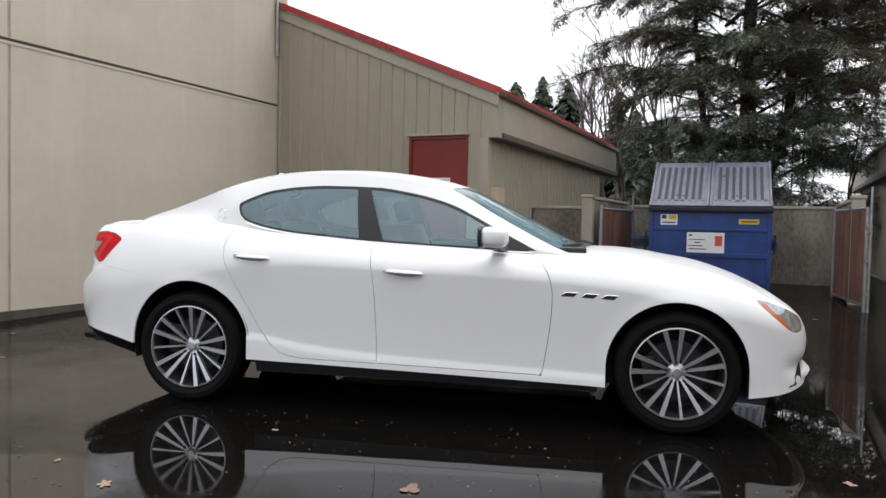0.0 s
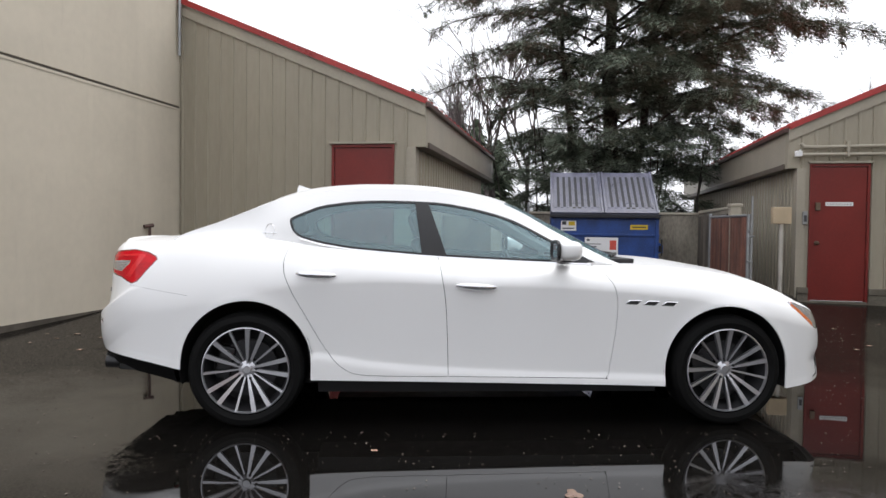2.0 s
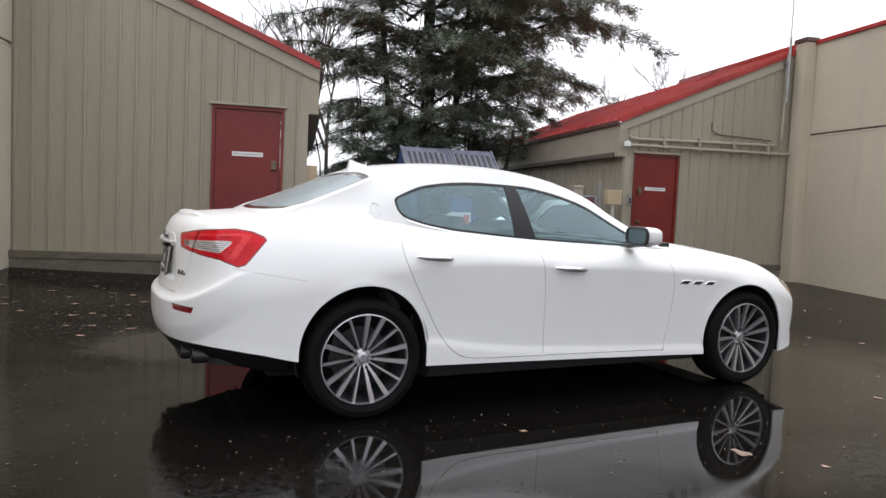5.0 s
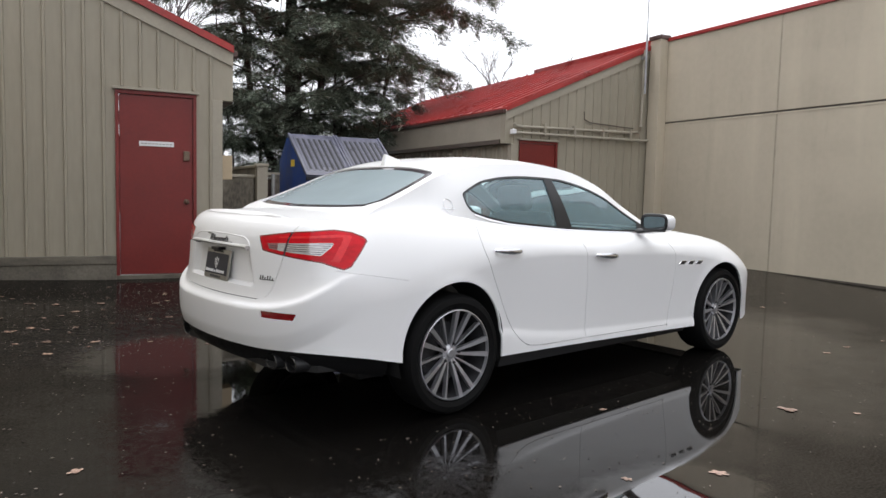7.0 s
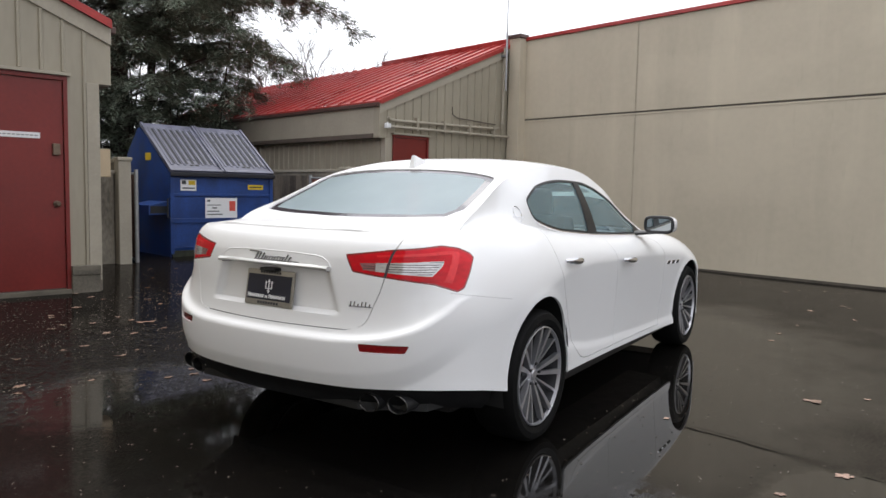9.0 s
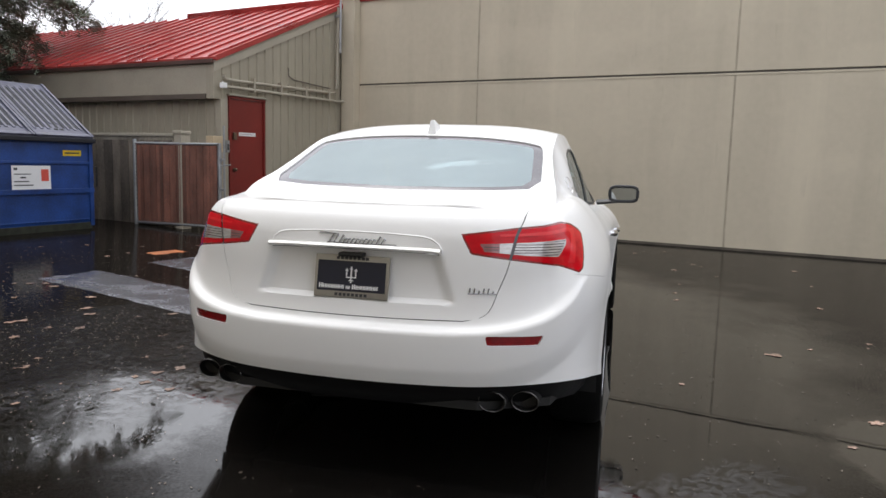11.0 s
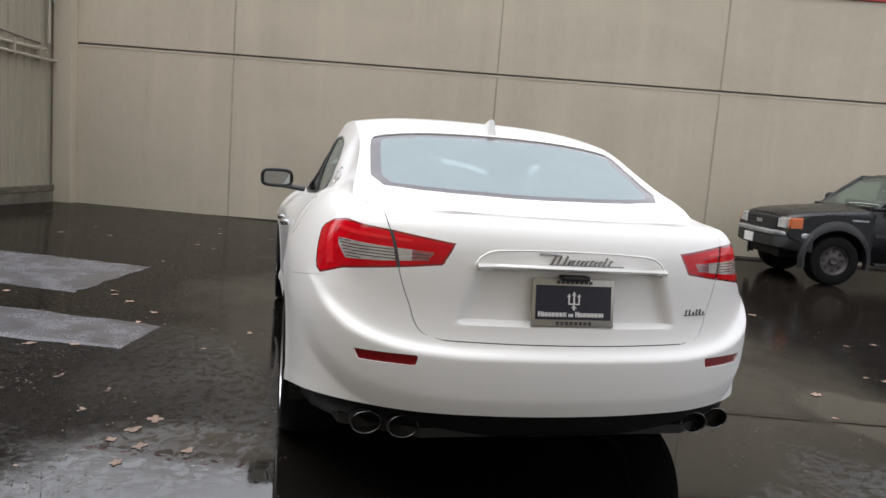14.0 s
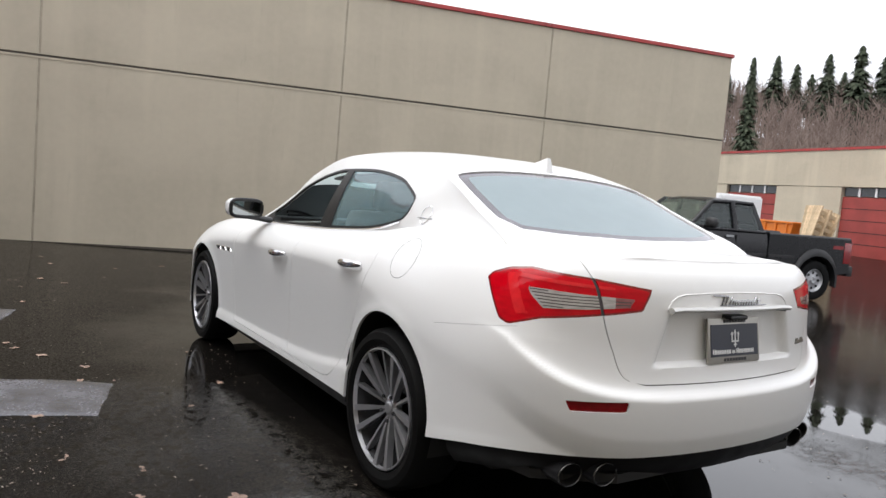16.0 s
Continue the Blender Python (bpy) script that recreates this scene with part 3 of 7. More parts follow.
LOWER = curve((-2.6, 0.428), (-2.42, 0.436), (-2.3, 0.43), (-2.1, 0.403), (-1.88, 0.358), (-1.1, 0.29), (-0.3, 0.275), (1.09, 0.25), (1.85, 0.235), (2.05, 0.255), (2.25, 0.295), (2.45, 0.31))
CREASE = curve((-2.6, 0.68), (-2.0, 0.70), (-1.6, 0.78), (-1.1, 0.87), (-0.7, 0.89), (-0.3, 0.88), (0.7, 0.845), (1.2, 0.80), (1.7, 0.70), (2.45, 0.5))
CENTRE = curve((-2.6, 1.125), (-2.4, 1.13), (-2.2, 1.15), (-2.0, 1.165), (-1.7, 1.17), (0.6, 1.03), (0.95, 1.035), (1.15, 1.035), (1.33, 1.022), (1.52, 0.993), (1.71, 0.96), (1.9, 0.9), (2.09, 0.812), (2.21, 0.735), (2.45, 0.62))
PLAN = [(2.36, 0.0), (2.345, 0.25), (2.298, 0.5), (2.22, 0.72), (2.12, 0.845), (2.0, 0.905), (1.8, 0.941), (1.5, 0.953), (1.2, 0.945), (0.8, 0.932), (0.3, 0.926), (-0.3, 0.924), (-0.8, 0.926), (-1.15, 0.936), (-1.5, 0.952), (-1.8, 0.945), (-2.05, 0.916), (-2.22, 0.872), (-2.345, 0.806), (-2.425, 0.72), (-2.485, 0.60), (-2.53, 0.45), (-2.562, 0.22), (-2.572, 0.0)]
SIDE_IN = curve((-0.2, 0.011), (0.0, 0.013), (0.06, 0.015), (0.115, 0.022), (0.135, 0.0255), (0.155, 0.027), (0.25, 0.025), (0.4, 0.021), (0.62, 0.013), (0.86, 0.004), (1.0, 0.0))
SWEEP = curve((-2.6, 0.0), (-1.3, 0.0), (-1.1, 0.20), (-0.95, 0.15), (-0.75, 0.07), (-0.3, 0.01), (0.7, -0.02), (2.45, -0.02))
REAR_IN = curve((0.40, 0.03), (0.46, 0.012), (0.50, 0.004), (0.60, 0.0), (0.638, 0.001), (0.648, 0.008), (0.664, 0.034), (0.68, 0.043), (0.74, 0.056), (0.80, 0.063), (0.90, 0.068), (1.0, 0.078), (1.05, 0.094), (1.09, 0.118), (1.125, 0.16))
LEDGE = curve((0.0, 0.0), (0.35, 0.0), (0.5, 0.006), (0.62, 0.02), (0.75, 0.052), (0.9, 0.12), (1.0, 0.175), (1.1, 0.22))
# cabin: centre line, rails where the sides turn into the roof
ROOF = curve((-2.15, 1.085), (-2.06, 1.14), (-1.94, 1.196), (-1.744, 1.274), (-1.55, 1.356), (-1.42, 1.41), (-1.24, 1.47), (-1.12, 1.496), (-0.96, 1.513), (-0.77, 1.523), (-0.57, 1.524), (-0.37, 1.515), (-0.18, 1.493), (0.02, 1.458), (0.2, 1.405), (0.41, 1.31), (0.61, 1.215), (0.81, 1.115), (1.0, 1.02), (1.12, 0.955))
RAIL_Z = curve((-2.15, 1.04), (-2.06, 1.10), (-1.94, 1.178), (-1.74, 1.25), (-1.55, 1.325), (-1.42, 1.378), (-1.24, 1.432), (-1.12, 1.455), (-0.96, 1.479), (-0.77, 1.489), (-0.57, 1.489), (-0.37, 1.48), (-0.18, 1.457), (0.02, 1.411), (0.2, 1.345), (0.41, 1.235), (0.61, 1.13), (0.81, 1.03), (1.0, 0.955), (1.12, 0.91))
RAIL_W = curve((-2.15, 0.72), (-1.94, 0.705), (-1.74, 0.674), (-1.42, 0.631), (-1.24, 0.624), (-0.96, 0.612), (-0.5, 0.607), (0.02, 0.605), (0.2, 0.62), (0.41, 0.64), (0.61, 0.68), (0.81, 0.715), (1.12, 0.74))


def dense_plan():
    """The plan outline from the nose's middle to the tail's middle, its inward normals and its length from the tail."""
    p = np.array([(PLAN[0][0], -PLAN[1][1])] + PLAN + [(PLAN[-1][0], -PLAN[-2][1])])
    out = []
    for i in range(1, len(p) - 2):
        d = np.linalg.norm(p[i + 1] - p[i])
        n = max(4, int(d / (0.014 if p[i][0] < -1.9 else 0.022)))
        for k in range(n):
            t = k / n
            out.append(0.5 * (2 * p[i] + (p[i + 1] - p[i - 1]) * t + (2 * p[i - 1] - 5 * p[i] + 4 * p[i + 1] - p[i + 2]) * t * t + (3 * p[i] - p[i - 1] - 3 * p[i + 1] + p[i + 2]) * t**3))
    out.append(p[-2])
    out = np.array(out)
    out[0, 1] = out[-1, 1] = 0
    g = np.gradient(out, axis=0)
    nrm = np.stack([g[:, 1], -g[:, 0]], 1)
    nrm = nrm / np.linalg.norm(nrm, axis=1)[:, None]
    nrm[0], nrm[-1] = (1, 0), (-1, 0)
    seg = np.concatenate([[0], np.cumsum(np.linalg.norm(np.diff(out, axis=0), axis=1))])
    return out, -nrm, seg[-1] - seg


PL, PN, PQ = dense_plan()
if PN[len(PN) // 2][1] > 0:
    PN = -PN


def q_at(x):
    """Length along the outline, from the tail's middle, at which the flank reaches x."""
    half = PQ < PQ[0] * 0.5
    i = np.argsort(PL[half, 0])
    return float(np.interp(x, PL[half, 0][i], PQ[half][i]))


def sdf(poly, a, b):
    """Signed distance (inside negative) from the points (a, b) to a polygon."""
    p = np.array(poly, float)
    best = np.full(a.shape, 1e9)
    inside = np.zeros(a.shape, bool)
    for i in range(len(p)):
        c, d = p[i], p[(i + 1) % len(p)]
        e = d - c
        t = np.clip(((a - c[0]) * e[0] + (b - c[1]) * e[1]) / (e @ e), 0, 1)
        best = np.minimum(best, np.hypot(a - c[0] - e[0] * t, b - c[1] - e[1] * t))
        cross = ((c[1] > b) != (d[1] > b)) & (a < (d[0] - c[0]) * (b - c[1]) / ((d[1] - c[1]) if d[1] != c[1] else 1e-12) + c[0])
        inside ^= cross
    return np.where(inside, -best, best)


def rounded(poly, n=2):
    """Corner cutting, for soft outlines."""
    p = [np.array(q, float) for q in poly]
    for _ in range(n):
        p = [r for i in range(len(p)) for r in (p[i] * 0.8 + p[(i + 1) % len(p)] * 0.2, p[i] * 0.2 + p[(i + 1) % len(p)] * 0.8)]
    return p


ARCHES = ((-1.498, 0.388, 0.388), (1.493, 0.366, 0.392))


def arch(x, z):
    f = np.full(x.shape, 1e9)
    for cx, cz, r in ARCHES:
        f = np.minimum(f, np.where(z > cz, np.hypot(x - cx, z - cz) - r, np.abs(x - cx) - r))
    return f


def lower_shell():
    """Flanks, nose and tail from the sill to the shoulder, then hood and deck to the middle."""
    nv, nt = 84, 22
    x, w = PL[:, 0], PL[:, 1]
    r = step(0.35, 0.92, np.where(x < 0, PN[:, 0], 0))
    f = step(0.35, 0.92, np.where(x > 0, -PN[:, 0], 0))
    r2 = step(0.15, 0.74, np.where(x < 0, PN[:, 0], 0))
    lo, hi, cr, si = LOWER(x), SHOULDER(x), CREASE(x), SH_IN(x)
    hi = hi * (1 - r) + (1.112 + 0.018 * (1 - np.clip(w / 0.7, 0, 1)**2)) * r
    rows = []
    for j in range(nv + 1):
        v = j / nv
        z = lo + (hi - lo) * v
        climb = SWEEP(x)
        side = np.where(z < cr, SIDE_IN(np.clip((z - lo) / (cr - lo), 0, 1) - climb * np.clip((cr - z) / (cr - lo), 0, 1)), si * (1 - np.sqrt(np.clip(1 - np.clip((z - cr) / (hi - cr), 0, 1)**1.9, 0, 1))) * 0.6 + 0.4 * si * np.clip((z - cr) / (hi - cr), 0, 1)**1.7)
        flat = step(-1.72, -1.9, x) + step(1.72, 1.9, x)
        side = np.where(z < cr, side * (1 - 0.85 * flat), side)
        rear = REAR_IN(np.clip(z - LEDGE(PQ) * np.clip((1.13 - z) / 0.3, 0, 1), 0.4, 1.125))
        nose = 0.045 * np.clip((z - 0.5) / (hi - 0.5), 0, 1)**2.5 + 0.022 * np.exp(-((z - 0.40) / 0.05)**2)
        ins = side * (1 - r2 - f) + rear * r2 + nose * f
        # lips round the wheel openings
        for cx, cz, rad in ARCHES:
            d = np.hypot(x - cx, z - cz) - rad
            ins = ins - 0.007 * np.exp(-(np.clip(d, 0, 1) / 0.035)**2) * (z > cz - 0.2) * (1 - r - f)
        px, pw = x + PN[:, 0] * ins, np.maximum(0, w + PN[:, 1] * ins)
        # recess for the plate, below a straight ledge
        px = px + 0.032 * step(0.0, 0.05, 0.345 + (0.955 - z) * 0.33 - pw) * step(0.748, 0.762, z) * step(0.962, 0.95, z) * (x < -2.2)
        # slim spoiler lip at the deck's end
        rows.append(np.stack([px, pw, z, PQ, PQ * 0], 1))
    sh = rows[-1]
    zc = np.maximum(CENTRE(sh[:, 0]), sh[:, 2])
    for j in range(1, nt + 1):
        k = j / nt
        pw = sh[:, 1] * (1 - k)
        z = zc - (zc - sh[:, 2]) * (1 - k)**2.2
        z = z + 0.016 * np.exp(-((sh[:, 0] + 2.355) / 0.035)**2) * step(0.60, 0.38, pw)
        rows.append(np.stack([sh[:, 0], pw, z, PQ, PQ * 0 + 1], 1))
    return np.array(rows), nv


def cabin_shell():
    xs = np.concatenate([np.linspace(1.12, -0.9, 92), np.linspace(-0.92, -2.15, 62)])
    sh_x = PL[:, 0] + PN[:, 0] * SH_IN(PL[:, 0])
    out = []
    for x in xs:
        i = np.argmin(np.abs(PL[:, 0] - x))
        wb = PL[i, 1] - SH_IN(x)
        zb = float(SHOULDER(x)) - 0.004
        crown = float(step(-1.95, -1.35, x) * step(0.7, 0.15, x))
        wr, zr, zc = float(RAIL_W(x)), float(RAIL_Z(x)) + 0.008 * crown, float(ROOF(x)) + 0.010 * crown
        dive = float(step(-1.96, -2.04, x))
        zb, wb = min(zb, zr - 0.02) - 0.03 * dive, wb - 0.03 * dive
        sec = []
        for k in np.linspace(0, 1, 31):
            # straight with a slight bulge at the doors, a hollow sweep at the rear quarter
            t, soft = k, float(step(-1.28, -1.55, x))
            w1, z1 = wb + (wr + 0.012 - wb) * t + 0.022 * math.sin(math.pi * t), zb + (zr - 0.012 - zb) * t
            u0, u1, u2 = (1 - t)**2, 2 * t * (1 - t), t * t
            w2 = wb * u0 + (wb - (wb - wr) * 0.62) * u1 + (wr + 0.012) * u2
            z2 = zb * u0 + (zb + (zr - zb) * 0.16) * u1 + (zr - 0.012) * u2
            sec.append((x, w1 + (w2 - w1) * soft, z1 + (z2 - z1) * soft, 0))
        for k in np.linspace(0.06, 1, 26):
            a = k
            ww = (wr + 0.012) * (1 - a)
            zz = zr - 0.012 + (zc - zr + 0.012) * (1 - (1 - a)**3.0)
            sec.append((x, ww, zz, 0))
        out.append(sec)
    return np.array(out)


def to_bm(rows):
    bm = bmesh.new()
    bm.verts.layers.float.new("q")
    bm.verts.layers.float.new("top")
    lay, flag = bm.verts.layers.float["q"], bm.verts.layers.float["top"]
    g = []
    for row in rows:
        line = []
        for p in row:
            v = bm.verts.new((p[0], p[1], p[2]))
            v[lay] = p[3]
            v[flag] = p[4] if len(p) > 4 else 0.0
            line.append(v)
        g.append(line)
    for a, b in zip(g, g[1:]):
        for i in range(len(a) - 1):
            try:
                bm.faces.new((a[i], a[i + 1], b[i + 1], b[i]))
            except ValueError:
                pass
    bmesh.ops.remove_doubles(bm, verts=bm.verts, dist=0.0004)
    return bm


def fields(bm, items):
    lay = bm.verts.layers.float["q"]
    a = np.array([(*v.co, v[lay]) for v in items])
    return a[:, 0], a[:, 1], a[:, 2], a[:, 3]


def cut(bm, fn):
    """Split the faces along fn = 0."""
    bm.verts.ensure_lookup_table()
    bm.verts.index_update()
    val = fn(*fields(bm, bm.verts))
    val = np.where(np.abs(val) < 1e-6, 1e-6, val)
    hits = []
    for e in list(bm.edges):
        a, b = val[e.verts[0].index], val[e.verts[1].index]
        if a * b < 0:
            t = float(a / (a - b))
            if 0.001 < t < 0.999:
                hits.append((e, t))
    made = [bmesh.utils.edge_split(e, e.verts[0], t)[1] for e, t in hits]
    if made:
        bmesh.ops.connect_verts(bm, verts=made)


def face_fields(bm):
    lay = bm.verts.layers.float["q"]
    a = np.array([np.mean([(*v.co, v[lay]) for v in f.verts], axis=0) for f in bm.faces])
    return a[:, 0], a[:, 1], a[:, 2], a[:, 3]


def pick(bm, keep, side, rim=0.0, mirror=False, shift=0.0):
    """A new bmesh of the faces chosen by keep; side -1 mirrors it across the car; mirror joins both halves."""
    out = bmesh.new()
    for sgn in ((1, -1) if mirror else (side,)):
        made = {}
        for f, k in zip(bm.faces, keep):
            if k:
                vs = []
                for v in f.verts:
                    if v not in made:
                        made[v] = out.verts.new((v.co.x, v.co.y * sgn, v.co.z))
                    vs.append(made[v])
                try:
                    out.faces.new(vs if sgn > 0 else vs[::-1])
                except ValueError:
                    pass
    if mirror:
        bmesh.ops.remove_doubles(out, verts=[v for v in out.verts if abs(v.co.y) < 0.002], dist=0.001)
    bmesh.ops.recalc_face_normals(out, faces=out.faces)
    out.normal_update()
    # outwards: away from a line low inside the car
    s = sum((f.normal.dot(f.calc_center_median() - Vector((f.calc_center_median().x * 0.8, 0, 0.6))) for f in out.faces))
    if s < 0:
        bmesh.ops.reverse_faces(out, faces=out.faces)
        out.normal_update()
    if shift:
        for v in out.verts:
            v.co += v.normal * shift
    if rim:
        nor = {v: v.normal.copy() for v in out.verts}
        edges = [e for e in out.edges if e.is_boundary and not all(abs(v.co.y) < 0.002 for v in e.verts)]
        r = bmesh.ops.extrude_edge_only(out, edges=edges)
        fresh = [g for g in r["geom"] if isinstance(g, bmesh.types.BMVert)]
        for v in fresh:
            src = min((o for e in v.link_edges for o in e.verts if o in nor), key=lambda o: (o.co - v.co).length, default=None)
            if src:
                v.co -= nor[src] * rim
    return out


def raw(name, bm, material, parent, label="", smooth=35):
    """A part whose face directions are already right."""
    me = bpy.data.meshes.new(name)
    bm.to_mesh(me)
    bm.free()
    me.materials.append(material)
    me.polygons.foreach_set("use_smooth", [True] * len(me.polygons))
    me.set_sharp_from_angle(angle=radians(smooth))
    ob = new(name, me)
    ob.parent = parent
    if label:
        ob["label"] = label
    return ob


DOOR_R = rounded([(-1.215, 1.20), (-1.262, 1.09), (-1.284, 1.02), (-1.276, 0.937), (-1.223, 0.818), (-1.135, 0.664), (-1.047, 0.51), (-0.96, 0.391), (-0.87, 0.328), (-0.74, 0.312), (-0.30, 0.308), (-0.268, 0.308), (-0.2685, 0.34), (-0.274, 0.522), (-0.287, 0.762), (-0.314, 0.934), (-0.36, 1.20)], 1)
DOOR_F = rounded([(-0.36, 1.20), (-0.314, 0.934), (-0.287, 0.762), (-0.274, 0.522), (-0.2685, 0.34), (-0.268, 0.308), (-0.23, 0.308), (0.70, 0.297), (0.738, 0.296), (0.759, 0.433), (0.783, 0.606), (0.79, 0.778), (0.768, 0.881), (0.716, 0.959), (0.60, 1.04), (0.55, 1.20)], 1)
LAMP = [(0.436, 1.026), (0.446, 1.003), (0.478, 0.948), (0.61, 0.931), (q_at(-2.32), 0.900), (q_at(-2.215), 0.866), (q_at(-2.175), 0.880), (q_at(-2.075), 1.004), (q_at(-2.065), 1.016), (q_at(-2.08), 1.036), (q_at(-2.15), 1.062), (q_at(-2.25), 1.074), (0.68, 1.056)]
LAMP_CLEAR = [(0.512, 0.990), (0.535, 0.960), (0.70, 0.947), (q_at(-2.325), 0.938), (q_at(-2.27), 0.983), (q_at(-2.258), 1.004), (q_at(-2.33), 1.004), (0.70, 0.997)]
LAMP_GUIDE = [(0.60, 1.028), (0.60, 1.018), (q_at(-2.20), 1.034), (q_at(-2.27), 0.914), (q_at(-2.235), 0.904), (q_at(-2.15), 1.042), (q_at(-2.22), 1.048)]
REFLECTOR = [(0.535, 0.640), (0.545, 0.603), (0.745, 0.604), (0.765, 0.640)]
HEADLAMP = rounded([(1.905, 0.782), (1.965, 0.778), (2.08, 0.738), (2.205, 0.672), (2.205, 0.607), (2.15, 0.596), (2.095, 0.615)], 1)
WINDOW = rounded([(-1.255, 1.20), (-1.274, 1.258), (-1.266, 1.282), (-1.19, 1.318), (-1.08, 1.362), (-0.9, 1.39), (-0.72, 1.402), (-0.468, 1.399), (-0.288, 1.391), (-0.072, 1.353), (0.075, 1.315), (0.185, 1.275), (0.295, 1.219), (0.42, 1.153), (0.695, 1.012), (0.40, 1.018), (0.04, 1.031), (-0.30, 1.047), (-0.464, 1.057), (-0.716, 1.077), (-0.896, 1.092), (-1.076, 1.122), (-1.213, 1.16)], 1)
SEAM_W = curve((0.66, 0.42), (0.69, 0.465), (0.70, 0.512), (0.72, 0.549), (0.80, 0.589), (0.894, 0.622), (1.04, 0.654), (1.08, 0.668), (1.3, 0.70))
GAP = 0.0018


def trunk_f(x, w, z, q):
    bottom = 0.685 + 0.004 * (w / 0.5)**2
    reach = w + (np.minimum(q, w + 0.03) - w) * step(-2.1, -2.3, x)
    return np.maximum(np.maximum(reach - SEAM_W(z), bottom - z), x + 1.85)


def hood_f(x, w, z, q):
    return np.maximum(np.maximum(w - (0.60 + 0.06 * (x - 1.0)), 0.55 - x), x - 2.24 + 0.25 * w * w)


def bumper_f(x, w, z, q):
    """Seam from the lamp's foot to the rear wheel opening."""
    return np.where((x < -1.6) & (x > -2.235) & (w > 0.8), z - (0.858 - (x + 2.2) * 0.155), 1.0)


def build_car():
    car = thing("sedan", "glossy white four-door sedan, rain-wet, parked on asphalt", "car", at=pose(-0.0166, 0.0644, 0, 0, 0, 14.5) @ Matrix.Diagonal((1, 1.045, 1, 1)))
    rows, nv = lower_shell()
    low = to_bm(rows)
    side = lambda fn: (lambda x, w, z, q: np.where(w > 0.55, fn(x, z), 0.5))
    door_r, door_f = side(lambda x, z: sdf(DOOR_R, x, z)), side(lambda x, z: sdf(DOOR_F, x, z))
    low_edge = lambda x, w, z, q: np.where((x < -2.0) | (x > 2.0) | (w < 0.55), 1.0, arch(x, z))
    lamp = lambda x, w, z, q: np.where(x < -1.7, sdf(LAMP, q, z), 1.0)
    clear = lambda x, w, z, q: np.where(x < -1.7, sdf(LAMP_CLEAR, q, z), 1.0)
    guide = lambda x, w, z, q: np.where(x < -1.7, sdf(LAMP_GUIDE, q, z), 1.0)
    refl = lambda x, w, z, q: np.where(x < -1.7, sdf(REFLECTOR, q, z), 1.0)
    head = lambda x, w, z, q: np.where((x > 1.7) & (w > 0.45), sdf(HEADLAMP, x, z), 1.0)
    up = lambda g, fn: (lambda x, w, z, q: fn(x, w, z, q) + g)
    cut(low, low_edge)
    for fn in (door_r, door_f, trunk_f, hood_f):
        cut(low, up(GAP, fn))
        cut(low, up(-GAP, fn))
    amber = lambda x, w, z, q: np.where((x > 1.7) & (w > 0.45), (x - 1.905) * 0.66 + (z - 0.782) * 0.75 - 0.024, 1.0)
    for fn in (lamp, clear, guide, refl, head, amber, up(0.0006, bumper_f), up(-0.0006, bumper_f)):
        cut(low, fn)
    cut(low, up(0.008, lamp))
    for g in (0.006, -0.006):
        cut(low, lambda x, w, z, q, g=g: np.where(lamp(x, w, z, q) < 0.005, trunk_f(x, w, z, q) + g, 1.0))
    cut(low, lambda x, w, z, q: np.where(clear(x, w, z, q) < 0.01, q - 0.594, 1.0))
    for k in range(89, 97):
        for off in (0.0, 0.0035):
            cut(low, lambda x, w, z, q, h=k * 0.0105 + off: np.where(clear(x, w, z, q) < 0.01, z - h, 1.0))
    x, w, z, q = face_fields(low)
    ok = low_edge(x, w, z, q) > 0
    # nothing of the deck and hood under the cabin
    flag = low.verts.layers.float["top"]
    top = np.array([sum(v[flag] for v in f.verts) / len(f.verts) for f in low.faces])
    ok &= ~((x < 0.60) & (x > -1.95) & (top > 0.01))
    dr, df, tk, hd = (fn(x, w, z, q) for fn in (door_r, door_f, trunk_f, hood_f))
    la, cl, gd, rf, hl = (fn(x, w, z, q) for fn in (lamp, clear, guide, refl, head))
    seam = (np.abs(dr) < GAP) | (np.abs(df) < GAP) | (np.abs(tk) < GAP) | ((np.abs(hd) < GAP) & (z > 0.55)) | ((np.abs(bumper_f(x, w, z, q)) < 0.0006) & (x < -1.85))
    special = (la < 0) | (rf < 0) | (hl < 0)
    plain = ok & ~seam & ~special
    is_r, is_f, is_t = dr < 0, df < 0, tk < 0
    is_h = (hd < 0) & (z > SHOULDER(x) - 0.02) & (x > 0.5)
    lower_b = (x < -1.85) & (z < 0.858 - (np.maximum(x, -2.235) + 2.2) * 0.155)
    rest = plain & ~is_r & ~is_f & ~is_t & ~is_h
    raw("body", pick(low, rest & ~lower_b, 1, 0.012, True), M_PAINT, car)
    raw("rear_bumper", pick(low, rest & lower_b, 1, 0.012, True), M_PAINT, car)
    raw("hood", pick(low, plain & is_h, 1, 0.012, True), M_PAINT, car)
    raw("trunk_lid", pick(low, plain & is_t, 1, 0.012, True), M_PAINT, car)
    amb = (amber(x, w, z, q) < 0) & (x > 1.94) & (x < 2.10) & (z > 0.615)
    doors = {}
    for s in (1, -1):
        doors[s, "r"] = raw("rear_door", pick(low, plain & is_r, s, 0.014), M_PAINT, car)
        doors[s, "f"] = raw("front_door", pick(low, plain & is_f, s, 0.014), M_PAINT, car)
        rim_ = (la > -0.008) & (la < 0) & ok
        lens = (la <= -0.008) & ~(cl < 0) & ~(gd < 0) & ok
        split = np.abs(tk) < 0.006
        tl = raw("tail_lamp", pick(low, lens & ~split, s, 0.01), M_LENS, car, "red tail lamp lens")
